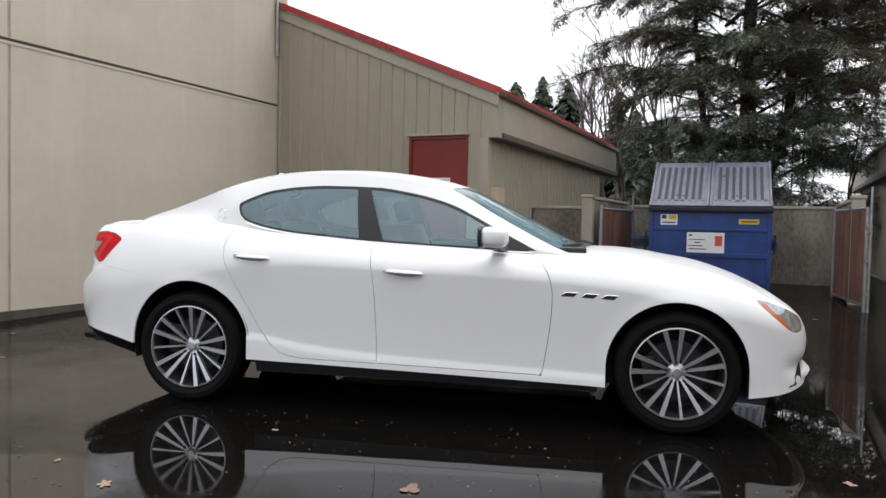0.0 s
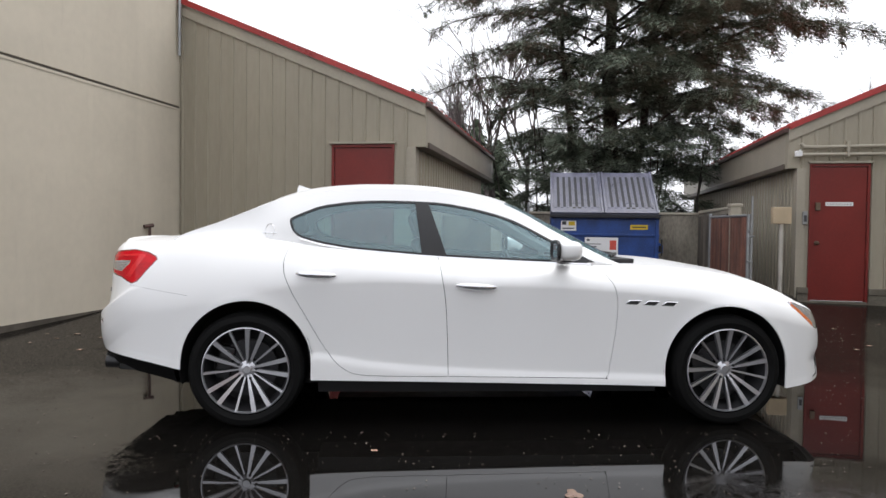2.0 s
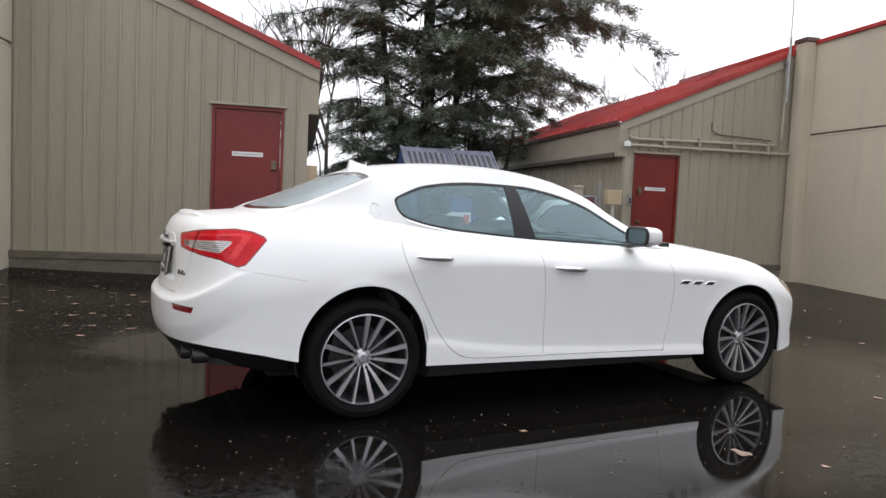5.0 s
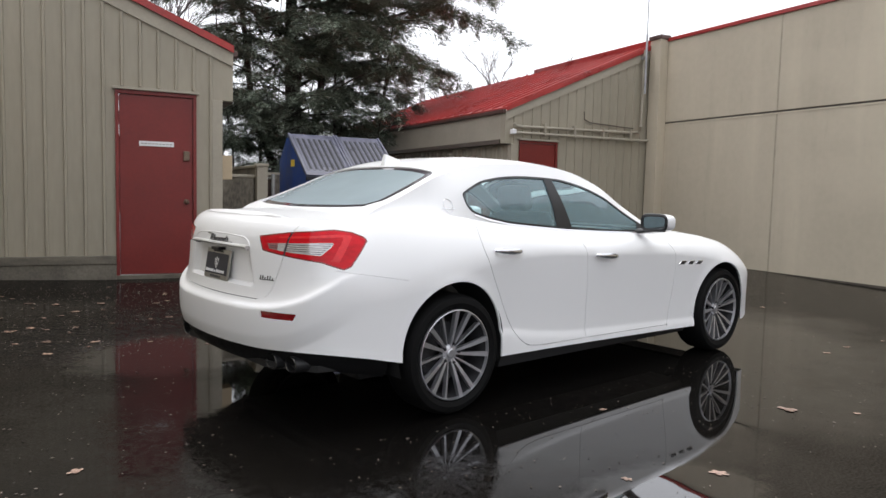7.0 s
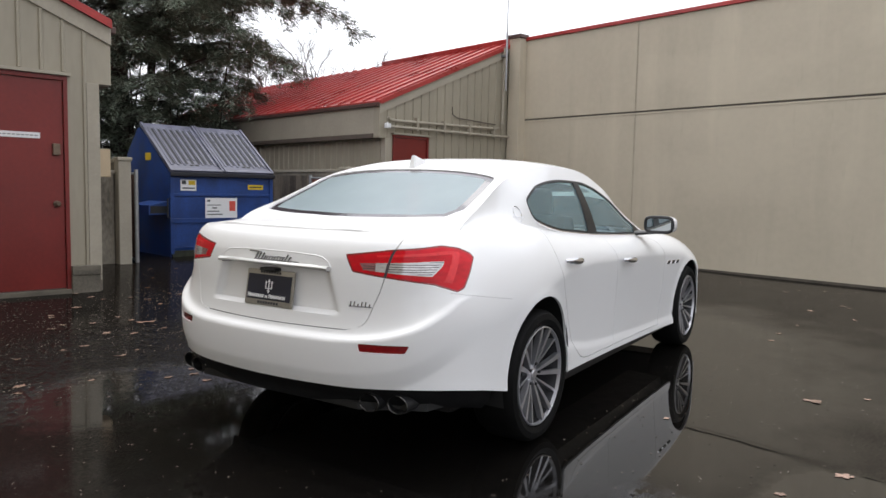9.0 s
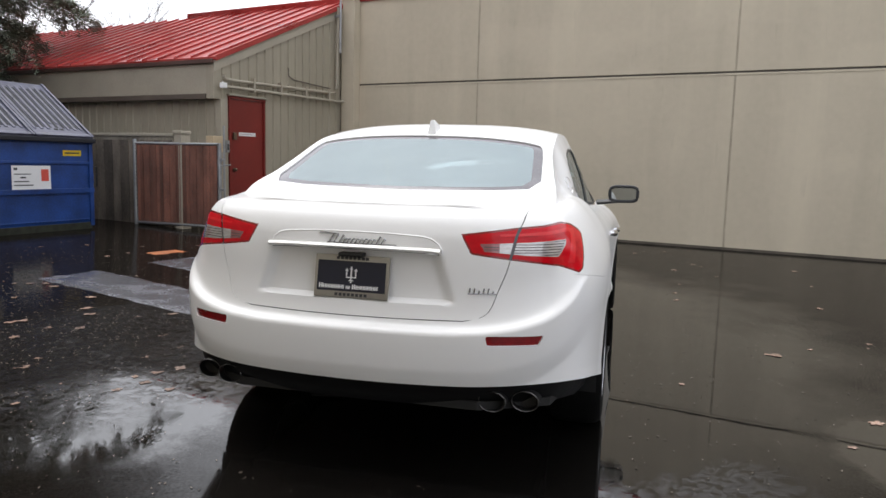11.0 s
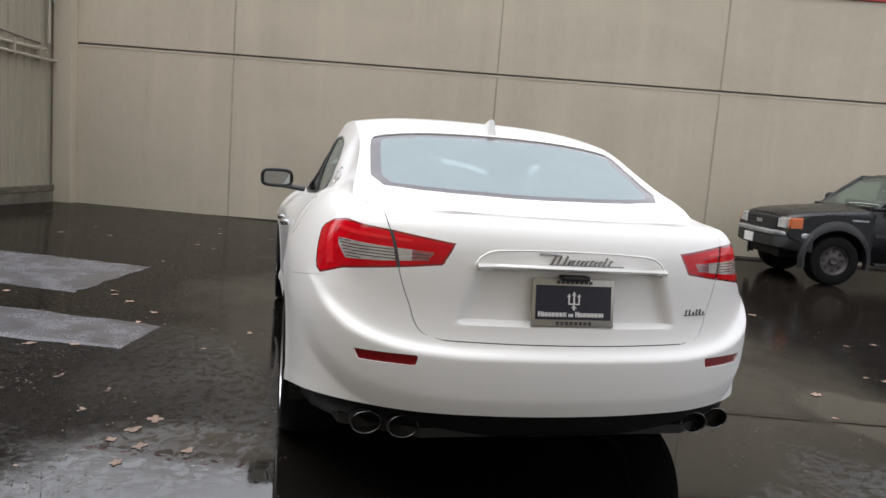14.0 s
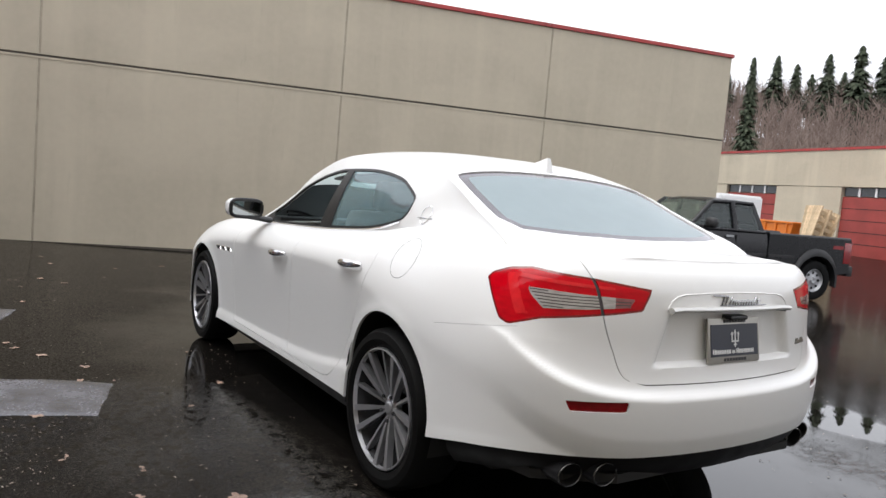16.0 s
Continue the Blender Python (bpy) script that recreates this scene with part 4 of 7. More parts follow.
        raw("light_guide", pick(low, (la <= -0.008) & (gd < 0) & ~(cl < 0) & ok & ~split, s, 0.004, shift=0.001), M_GUIDE, tl, "brighter red light guide")
        stripe = (np.mod(z, 0.0105) < 0.0035) & (cl < -0.005) & ((q < 0.594) | (q > 0.645))
        raw("clear_insert", pick(low, (cl < 0) & (q > 0.594) & ok & ~split & ~stripe, s, 0.006, shift=0.001), M_CLEAR, tl, "clear reversing lamp with fine ribs")
        raw("tip_insert", pick(low, (cl < 0) & (q <= 0.594) & ok & ~stripe, s, 0.006, shift=0.001), M_TIP, tl, "pinkish ribbed tip of the lamp")
        raw("insert_ribs", pick(low, stripe & ok & ~split, s, 0, shift=-0.002), M_STRIPE, tl, "dark gaps between the ribs")
        raw("lamp_edge", pick(low, rim_ & ~split, s), M_REFL, tl, "dark red lamp edge")
        raw("lamp_gap", pick(low, (la < 0) & split & ok, s, 0, shift=-0.004), M_GLOSSBLACK, tl, "dark gap across the lamp")
        raw("bumper_reflector", pick(low, (rf < 0) & ok, s, 0.01, shift=-0.006), M_REFL, car, "dark red bumper reflector")
        hl_ = raw("headlamp", pick(low, (hl < 0) & ~amb & ok, s, 0.01), M_HEAD, car, "clear swept-back headlamp")
        raw("side_marker", pick(low, (hl < 0) & amb & ok, s, 0.01), M_AMBER, hl_, "amber side marker")
    back = ok & (np.abs(tk) < 0.03) | ok & (np.abs(dr) < 0.03) | ok & (np.abs(df) < 0.03) | ok & (np.abs(hd) < 0.03) | ok & (np.abs(bumper_f(x, w, z, q)) < 0.02) & (x < -1.8)
    raw("panel_gap_backing", pick(low, back & ~special, 1, 0, True, shift=-0.014), M_DARK, car, "dark panel gaps")
    tree = {s: BVHTree.FromBMesh(pick(low, ok | True, s)) for s in (1, -1)}
    low.free()

    # cabin: roof, glass and pillars
    cab = to_bm(cabin_shell())
    win = lambda x, w, z, q: np.where(w > 0.45, sdf(WINDOW, x, z), 0.5)
    REARW = rounded([(0.0, -1.35), (0.42, -1.365), (0.572, -1.375), (0.60, -1.43), (0.645, -1.90), (0.4, -1.972), (0.0, -2.0), (-0.4, -1.972), (-0.645, -1.90), (-0.60, -1.43), (-0.572, -1.375), (-0.42, -1.365)], 1)
    SCREEN = rounded([(0.0, 0.19), (0.40, 0.16), (0.56, 0.11), (0.60, 0.2), (0.695, 0.78), (0.68, 0.95), (0.0, 1.2), (-0.68, 0.95), (-0.695, 0.78), (-0.60, 0.2), (-0.56, 0.11), (-0.4, 0.16)], 1)
    rw = lambda x, w, z, q: np.where((x < -1.2) & (z > RAIL_Z(x) - 0.03), sdf(REARW, w, x), 0.5)
    ws = lambda x, w, z, q: np.where((x > 0.0) & (z > RAIL_Z(x) - 0.03), sdf(SCREEN, w, x), 0.5)
    pil_r = lambda x, w, z, q: x - (-0.478 + (1.396 - z) * 0.127)
    pil_f = lambda x, w, z, q: x - (-0.395 + (1.396 - z) * 0.345)
    for fn in (win, up(0.013, win), rw, up(0.045, rw), ws, pil_r, pil_f):
        cut(cab, fn)
    x, w, z, q = face_fields(cab)
    a, b, c = win(x, w, z, q), rw(x, w, z, q), ws(x, w, z, q)
    p0, p1 = pil_r(x, w, z, q), pil_f(x, w, z, q)
    raw("roof", pick(cab, (a > 0) & (b > 0) & (c > 0), 1, 0.02, True), M_PAINT, car)
    raw("windscreen", pick(cab, c < 0, 1, 0, True, shift=-0.004), M_GLASS, car, "clear windscreen").visible_shadow = False
    rg = raw("rear_window", pick(cab, b < -0.045, 1, 0, True, shift=-0.006), M_BACKGLASS, car, "tinted rear window with rain drops and painted pale sheen")
    rg.visible_shadow = False
    raw("rear_window_edge", pick(cab, (b < 0) & (b >= -0.045), 1, 0, True, shift=-0.006), M_GLOSSBLACK, rg, "black ceramic glass edge")
    for s in (1, -1):
        raw("window_seal", pick(cab, (a < 0) & (a > -0.013), s, 0.012), M_BLACK, car, "black rubber window seal")
        raw("door_pillar", pick(cab, (a <= -0.013) & (p0 > 0) & (p1 < 0), s, 0.02), M_BLACK, car, "gloss black centre pillar trim")
        g = raw("rear_door_window", pick(cab, (a <= -0.013) & (p0 <= 0), s, 0, shift=-0.005), M_GLASS, doors[s, "r"], "tinted side window")
        g.visible_shadow = False
        if s < 0:
            g = raw("front_door_window", pick(cab, (a <= -0.013) & (p1 >= 0), s, 0, shift=-0.005), M_GLASS, doors[s, "f"], "tinted side window")
            g.visible_shadow = False
    ctree = {s: BVHTree.FromBMesh(pick(cab, a < 9, s)) for s in (1, -1)}
    cab.free()

    def on(s, x, z, lift=0.0, t=None):
        """The place on the flank at (x, z), moved out by lift."""
        h = (t or tree)[s].ray_cast(Vector((x, s * 2.5, z)), Vector((0, -s, 0)))
        return (h[0] + Vector((0, s * lift, 0))) if h[0] else Vector((x, s * (0.9 + lift), z))

    def behind(w, z, lift=0.0):
        h = tree[1 if w >= 0 else -1].ray_cast(Vector((-4, w if abs(w) > 0.003 else 0.003, z)), Vector((1, 0, 0)))
        return (h[0] + Vector((-lift, 0, 0))) if h[0] else Vector((-2.48 - lift, w, z))

    for s in (1, -1):
        # chrome belt line under the windows
        pts = [on(s, xx, float(np.interp(xx, [-1.213, -1.076, -0.896, -0.716, -0.464, -0.30, 0.04, 0.40, 0.66], [1.153, 1.115, 1.086, 1.071, 1.051, 1.041, 1.025, 1.012, 1.006])), 0.004, ctree) for xx in np.linspace(-1.2, 0.66, 40)]
        raw("belt_chrome", tube(bmesh.new(), pts, 0.006, 6), M_CHROME, car, "thin chrome belt strip")
        # handles: a bar over a shallow cup
        for x0, x1, za, zb, key in ((-1.20, -0.965, 0.940, 0.930, "r"), (-0.225, 0.018, 0.876, 0.865, "f")):
            pa, pb = on(s, x0, za, 0.0), on(s, x1, zb, 0.0)
            bm = bmesh.new()
            line = [pa + (pb - pa) * t + Vector((0, s * (0.012 + 0.026 * math.sin(math.pi * t)**0.6), 0)) for t in np.linspace(0, 1, 15)]
            tube(bm, line, 0.0155, 10)
            for v in bm.verts:
                t = min(1.0, max(0.0, (v.co.x - pa.x) / (pb.x - pa.x)))
                c = line[min(14, round(t * 14))]
                v.co = c + (v.co - c) * (0.42 + 0.58 * math.sin(math.pi * t)**0.55)
            bmesh.ops.scale(bm, vec=(1, 1, 1.25), verts=bm.verts, space=Matrix.Translation(-(pa + pb) / 2))
            h = raw("door_handle", bm, M_HANDLE, doors[s, key], "chrome door handle")
            cup = bmesh.new()
            mid = pa + (pb - pa) * 0.52
            ring = []
            for k in range(24):
                an = 2 * math.pi * k / 24
                ring.append(cup.verts.new(on(s, mid.x + 0.062 * math.cos(an), mid.z + 0.030 * math.sin(an), 0.0015)))
            cv = cup.verts.new(on(s, mid.x, mid.z, 0.001))
            for k in range(24):
                cup.faces.new((ring[k], ring[(k + 1) % 24], cv))
            part("handle_cup", cup, M_PAINT, doors[s, key], smooth=0)
        # three side vents
        for k in range(3):
            x0 = 0.838 + k * 0.114
            zz = 0.778 - k * 0.004
            q4 = [(x0, zz - 0.009), (x0 + 0.068, zz - 0.011), (x0 + 0.096, zz + 0.009), (x0 + 0.030, zz + 0.011)]
            bm = bmesh.new()
            o_, i_ = [], []
            cxm, czm = sum(p[0] for p in q4) / 4, sum(p[1] for p in q4) / 4
            for px, pz in q4:
                o_.append(bm.verts.new(on(s, cxm + (px - cxm) * 1.14, czm + (pz - czm) * 1.4, 0.001)))
                i_.append(bm.verts.new(on(s, px, pz, 0.004)))
            for t in range(4):
                bm.faces.new((o_[t], o_[(t + 1) % 4], i_[(t + 1) % 4], i_[t]))
            v = part("fender_vent", bm, M_CHROME, car, "small chrome-rimmed side vent")
            bm = bmesh.new()
            bm.faces.new([bm.verts.new(on(s, px, pz, 0.0035)) for px, pz in q4])
            part("vent_opening", bm, M_DARK, v)
        # oval badge on the rear pillar, as a plain chrome outline
        bm = bmesh.new()
        tube(bm, [on(s, -1.395 + 0.03 * math.cos(t), 1.20 + 0.042 * math.sin(t), 0.003, ctree) for t in np.linspace(0, 2 * math.pi, 20)], 0.0018, 5)
        tube(bm, [on(s, -1.395 + t, 1.185, 0.003, ctree) for t in np.linspace(-0.05, 0.05, 5)], 0.0018, 5)
        raw("pillar_badge", bm, M_CHROME, car, "small chrome oval badge")
        # mirror: shell, black foot, glass
        bm = bmesh.new()
        bmesh.ops.create_uvsphere(bm, u_segments=24, v_segments=14, radius=1)
        for v in bm.verts:
            cx = v.co.x
            v.co = Vector((0.445 + (0.088 if cx > 0 else 0.078) * math.copysign(abs(cx)**0.75, cx), s * (0.985 + 0.105 * math.copysign(abs(v.co.y)**0.6, v.co.y)), 1.098 + 0.062 * math.copysign(abs(v.co.z)**0.6, v.co.z)))
            if v.co.x < 0.375:
                v.co.x = 0.375
        mir = raw("door_mirror", bm, M_PAINT, car, "white door mirror on a black foot", 40)
        bm = bmesh.new()
        tube(bm, [(0.47, s * 0.80, 1.02), (0.455, s * 0.86, 1.03), (0.45, s * 0.95, 1.045), (0.445, s * 1.03, 1.045)], 0.03, 10, 0.02)
        bmesh.ops.scale(bm, vec=(1.6, 1, 0.7), verts=bm.verts, space=Matrix.Translation((-0.46, 0, -1.035)))
        raw("mirror_foot", bm, M_BLACK, mir, "black mirror foot", 50)
        bm = bmesh.new()
        pts = [bm.verts.new((0.372, s * (0.985 + 0.088 * math.copysign(abs(math.cos(t))**0.5, math.cos(t))), 1.098 + 0.047 * math.copysign(abs(math.sin(t))**0.5, math.sin(t)))) for t in np.linspace(0, 2 * math.pi, 28, endpoint=False)]
        bm.faces.new(pts)
        part("mirror_glass", bm, M_MIRROR, mir, "mirror glass")
        bm = bmesh.new()
        pts2 = [(0.374, s * (0.985 + 0.096 * math.copysign(abs(math.cos(t))**0.5, math.cos(t))), 1.098 + 0.055 * math.copysign(abs(math.sin(t))**0.5, math.sin(t))) for t in np.linspace(0, 2 * math.pi, 29)]
        tube(bm, pts2, 0.012, 8, caps=False)
        raw("mirror_rim", bm, M_BLACK, mir, "black mirror rim")
        # sail panel ahead of the window
        bm = bmesh.new()
        tri = [bm.verts.new(on(s, px, pz, 0.004, ctree)) for px, pz in ((0.52, 1.095), (0.685, 1.018), (0.49, 1.022))]
        bm.faces.new(tri)
        part("mirror_sail", bm, M_BLACK, car, "black triangle at the mirror")
        # black sill under the doors
        bm = bmesh.new()
        prism(bm, [(s * 0.60, 0.19), (s * 0.86, 0.205), (s * 0.885, 0.285), (s * 0.60, 0.30)], "x", -1.07, 1.06)
        raw("side_skirt", bm, M_BLACK, car, "black lower sill", 20)
        # wheel housings
        for cx, cz, r in ARCHES:
            bm = bmesh.new()
            lathe(bm, [(r + 0.012, s * 0.922), (r + 0.012, s * 0.50), (0.0, s * 0.50)], 40, "y", (cx, 0, cz))
            bmesh.ops.delete(bm, geom=[v for v in bm.verts if v.co.z < cz - 0.16], context='VERTS')
            raw("wheel_liner", bm, M_DARK, car, "black wheel arch liner")
        # fuel flap, a round seam on the driver's side flank
        if s > 0:
            bm = bmesh.new()
            tube(bm, [on(s, -1.52 + 0.086 * math.cos(t), 1.015 + 0.086 * math.sin(t), -0.0005) for t in np.linspace(0, 2 * math.pi, 41)], 0.0012, 5, caps=False)
            raw("fuel_flap_seam", bm, M_DARK, car, "round fuel flap seam")
        # exhaust pairs
        for yy, xx in ((0.675, -2.41), (0.555, -2.455)):
            sq = dict(vec=(1, 1.10, 0.86), space=Matrix.Translation((-xx, -s * yy, -0.365)))
            bm = bmesh.new()
            lathe(bm, [(0.050, 0.10), (0.050, 0.006), (0.046, 0.006), (0.045, 0.06)], 28, "x", (xx, s * yy, 0.365))
            bmesh.ops.scale(bm, verts=bm.verts, **sq)
            e = raw("exhaust_tip", bm, M_BLACK, car, "black oval exhaust with chrome lip")
            bm = bmesh.new()
            tube(bm, [(xx + 0.003, s * yy + 0.047 * math.cos(t), 0.365 + 0.047 * math.sin(t)) for t in np.linspace(0, 2 * math.pi, 33)], 0.003, 6, caps=False)
            bmesh.ops.scale(bm, verts=bm.verts, **sq)
            raw("chrome_lip", bm, M_DULL, e, "thin chrome lip", 60)
            bm = bmesh.new()
            bmesh.ops.create_circle(bm, cap_ends=True, segments=20, radius=0.05, matrix=pose(xx + 0.05, s * yy, 0.365, 0, 90, 0))
            part("exhaust_bore", bm, M_EXH, e)

    # rear: black lower apron following the bumper's foot
    bm = bmesh.new()
    rings = []
    for sgn in (1, -1):
        idx = [i for i in range(len(PL)) if PQ[i] < q_at(-1.93)]
        for i in (idx if sgn > 0 else idx[::-1]):
            p, n_ = PL[i], PN[i]
            lo = float(LOWER(p[0]))
            ring = []
            for ins, z in ((0.05, lo + 0.03), (0.047, lo - 0.01), (0.06, lo - 0.055), (0.10, lo - 0.105), (0.4, lo - 0.13)):
                ring.append(bm.verts.new((p[0] + n_[0] * ins, sgn * max(0, p[1] + n_[1] * ins), z)))
            rings.append(ring)
    for a_, b_ in zip(rings, rings[1:]):
        for k in range(4):
            try:
                bm.faces.new((a_[k], a_[k + 1], b_[k + 1], b_[k]))
            except ValueError:
                pass
    bmesh.ops.remove_doubles(bm, verts=bm.verts, dist=0.001)
    part("rear_apron", bm, M_APRON, car, "black lower rear apron", smooth=40)
    part("underbody", boxed(-2.0, 2.0, -0.70, 0.70, 0.22, 0.40, 0.03), M_DARK, car, "dark underbody")
    part("rear_undertray", prism(bmesh.new(), [(-2.46, -0.5), (-2.30, -0.76), (-1.92, -0.84), (-1.92, 0.84), (-2.30, 0.76), (-2.46, 0.5)], "z", 0.325, 0.36), M_DARK, car, "dark rear undertray")
    part("front_splitter", boxed(1.85, 2.12, -0.66, 0.66, 0.20, 0.25, 0.012), M_BLACK, car, "black front splitter")
    # nose: dark oval grille
    bm = bmesh.new()
    bmesh.ops.create_uvsphere(bm, u_segments=24, v_segments=12, radius=1, matrix=Matrix.Translation((2.33, 0, 0.46)) @ Matrix.Diagonal((0.045, 0.42, 0.15, 1)))
    raw("grille", bm, M_BLACK, car, "black oval grille")
    for s in (1, -1):
        # dark wedge of the lower side intake
        bm = bmesh.new()
        wedge = [(2.195, 0.425), (2.155, 0.355), (2.11, 0.290), (2.16, 0.302), (2.21, 0.325)]
        out_, in_ = [bm.verts.new(on(s, px, pz, 0.003)) for px, pz in wedge], [bm.verts.new(on(s, px, pz, -0.02)) for px, pz in wedge]
        bm.faces.new(out_)
        for i in range(5):
            bm.faces.new((out_[i], out_[(i + 1) % 5], in_[(i + 1) % 5], in_[i]))
        part("front_intake", bm, M_BLACK, car, "black lower side intake")
    # projecting lip round the foot of the nose
    bm = bmesh.new()
    rings = []
    idx = [i for i in range(len(PL)) if PL[i, 0] > 2.2]
    for sgn, order in ((1, idx[::-1]), (-1, idx)):
        for i in order:
            (px, pw), (nx, nw) = PL[i], PN[i]
            f_ = float(step(2.2, 2.33, px))
            rings.append([bm.verts.new((px + nx * o, sgn * max(0, pw + nw * o), zz)) for o, zz in ((0.03, 0.375), (-0.012 * f_ + 0.004, 0.352), (-0.034 * f_ + 0.004, 0.335), (-0.028 * f_ + 0.004, 0.322), (0.04, 0.305))])
    for u, v in zip(rings, rings[1:]):
        for k in range(4):
            try:
                bm.faces.new((u[k], u[k + 1], v[k + 1], v[k]))
            except ValueError:
                pass
    bmesh.ops.remove_doubles(bm, verts=bm.verts, dist=0.001)
    part("front_lip", bm, M_PAINT, car, "white projecting front lip", smooth=50)

    # tail: chrome bar, plate in its frame, script badge as plain bars
    bm = bmesh.new()
    tube(bm, [behind(t, 0.955 + 0.006 * (1 - (t / 0.35)**2), 0.006) for t in np.linspace(-0.35, 0.35, 25)], 0.011, 8)
    bmesh.ops.scale(bm, vec=(1.4, 1, 1), verts=bm.verts, space=Matrix.Translation((2.46, 0, -0.96)))
    raw("trunk_bar", bm, M_BAR, car, "satin silver trunk handle bar", 50)
    bm = bmesh.new()
    tube(bm, [behind(t, 0.944 + 0.006 * (1 - (t / 0.35)**2), 0.008) for t in np.linspace(-0.34, 0.34, 25)], 0.005, 6)
    raw("trunk_bar_chrome", bm, M_CHROME, car, "thin chrome strip")
    bm = bmesh.new()
    arcp = [(-0.352, 0.957), (-0.335, 0.985), (-0.305, 1.004), (-0.27, 1.011), (-0.15, 1.017), (0.0, 1.019), (0.15, 1.017), (0.27, 1.011), (0.305, 1.004), (0.335, 0.985), (0.352, 0.957)]
    tube(bm, [behind(a_, b_, -0.0005) for a_, b_ in arcp], 0.0035, 6)
    raw("trunk_panel_edge", bm, M_PAINT, car, "", 60)
    tiltp = Matrix.Translation((-2.494, -0.001, 0.836)) @ Euler((0, radians(9), 0)).to_matrix().to_4x4()
    pf = boxed(-0.008, 0.004, -0.152, 0.152, -0.087, 0.087, 0.006)
    bmesh.ops.transform(pf, matrix=tiltp, verts=pf.verts)
    plate = raw("number_plate_frame", pf, M_PFRAME, car, "brushed metal dealer plate frame", 30)
    pb = boxed(-0.0105, -0.0082, -0.139, 0.139, -0.06, 0.062)
    bmesh.ops.transform(pb, matrix=tiltp, verts=pb.verts)
    part("plate_insert", pb, M_PLATE, plate, "dark blue dealer plate")
    sh = bmesh.new()
    for y0, y1, z0, z1 in ((-0.003, 0.003, -0.026, 0.040), (-0.021, -0.016, 0.000, 0.032), (0.016, 0.021, 0.000, 0.032), (-0.021, 0.021, -0.006, -0.001), (-0.009, 0.009, -0.018, -0.014), (-0.025, -0.012, 0.022, 0.026), (0.012, 0.025, 0.022, 0.026), (-0.007, 0.007, 0.028, 0.032)):
        box(sh, -0.0122, -0.0106, y0, y1, z0, z1)
    yy = 0.130
    for k, wd in enumerate((13, 11, 9, 9, 10, 11, 9, 5, 4, 8, 5, 4, 11, 5, 10, 11, 9, 11, 11, 10)):
        wd *= 0.00118
        if k not in (8, 11):
            hgt = 0.019 if k in (0, 12) else 0.012 if k in (9, 10) else 0.0155
            for f0, f1 in ((0.0, 0.34), (0.66, 1.0)):
                box(sh, -0.0122, -0.0106, yy - wd * f1, yy - wd * f0, -0.050, -0.050 + hgt)
            box(sh, -0.0122, -0.0106, yy - wd * 0.66, yy - wd * 0.34, -0.050 + hgt * 0.4, -0.050 + hgt * 0.62)
        yy -= wd + 0.0017
    bmesh.ops.transform(sh, matrix=tiltp, verts=sh.verts)
    part("plate_print", sh, M_WHITE, plate, "white text bars and emblem")
    fb = bmesh.new()
    for k in range(8):
        box(fb, -0.0098, -0.0081, -0.067 + k * 0.017, -0.055 + k * 0.017, -0.079, -0.067)
        box(fb, -0.0098, -0.0081, -0.067 + k * 0.017, -0.055 + k * 0.017, 0.068, 0.079)
    bmesh.ops.transform(fb, matrix=tiltp, verts=fb.verts)
    part("frame_text_bars", fb, M_INK, plate)["kind"] = "stuff"
    bm = bmesh.new()
    base_z = 0.974
    tube(bm, [behind(t, base_z - 0.001, 0.004) for t in np.linspace(0.10, -0.178, 24)], 0.0022, 6)
    tube(bm, [behind(t, base_z + 0.034 - 0.002 * math.sin(t * 40), 0.004) for t in np.linspace(0.135, 0.055, 8)], 0.0035, 6)
    for a_, h_, wd in ((0.092, 0.032, 0.0036), (0.072, 0.030, 0.003), (0.050, 0.031, 0.0036), (0.033, 0.017, 0.003), (0.019, 0.017, 0.003), (0.003, 0.018, 0.0028), (-0.014, 0.017, 0.003), (-0.030, 0.017, 0.0028), (-0.047, 0.019, 0.003), (-0.064, 0.017, 0.003), (-0.080, 0.017, 0.003), (-0.098, 0.030, 0.003), (-0.118, 0.020, 0.003)):
        tube(bm, [behind(a_, base_z, 0.004), behind(a_ - h_ * 0.55, base_z + h_, 0.004)], wd, 6)
        if h_ < 0.025:
            tube(bm, [behind(a_ - h_ * 0.5, base_z + h_ * 0.95, 0.004), behind(a_ - h_ * 0.5 - 0.009, base_z + h_ * 0.85, 0.004)], 0.0025, 5)
    raw("maker_badge", bm, M_BADGE, car, "slanted chrome script badge as bars")
    bm = bmesh.new()
    for k in range(6):
        yy = -0.458 - k * 0.017
        tube(bm, [behind(yy, 0.795, 0.003), behind(yy - 0.003, 0.795 + (0.022 if k in (0, 1, 3, 4) else 0.013), 0.003)], 0.0032, 5)
    tube(bm, [behind(-0.452, 0.795, 0.003), behind(-0.555, 0.795, 0.003)], 0.0028, 5)
    raw("model_badge", bm, M_BADGE, car, "small chrome model badge as bars")
    # camera bump under the bar
    part("trunk_button", boxed(-2.515, -2.47, -0.05, 0.05, 0.918, 0.935, 0.006), M_BLACK, car, "black trunk release")

    # roof fin
    bm = bmesh.new()
    prism(bm, [(-1.335, 1.445), (-1.17, 1.47), (-1.20, 1.50), (-1.26, 1.510), (-1.30, 1.530), (-1.318, 1.530)], "y", -0.016, 0.016)
    for v in bm.verts:
        v.co.y *= max(0.25, 1.6 - (v.co.z - 1.445) * 11)
    bmesh.ops.bevel(bm, geom=list(bm.edges), offset=0.004, segments=2, affect='EDGES')
    raw("antenna_fin", bm, M_PAINT, car, "white roof antenna fin", 40)
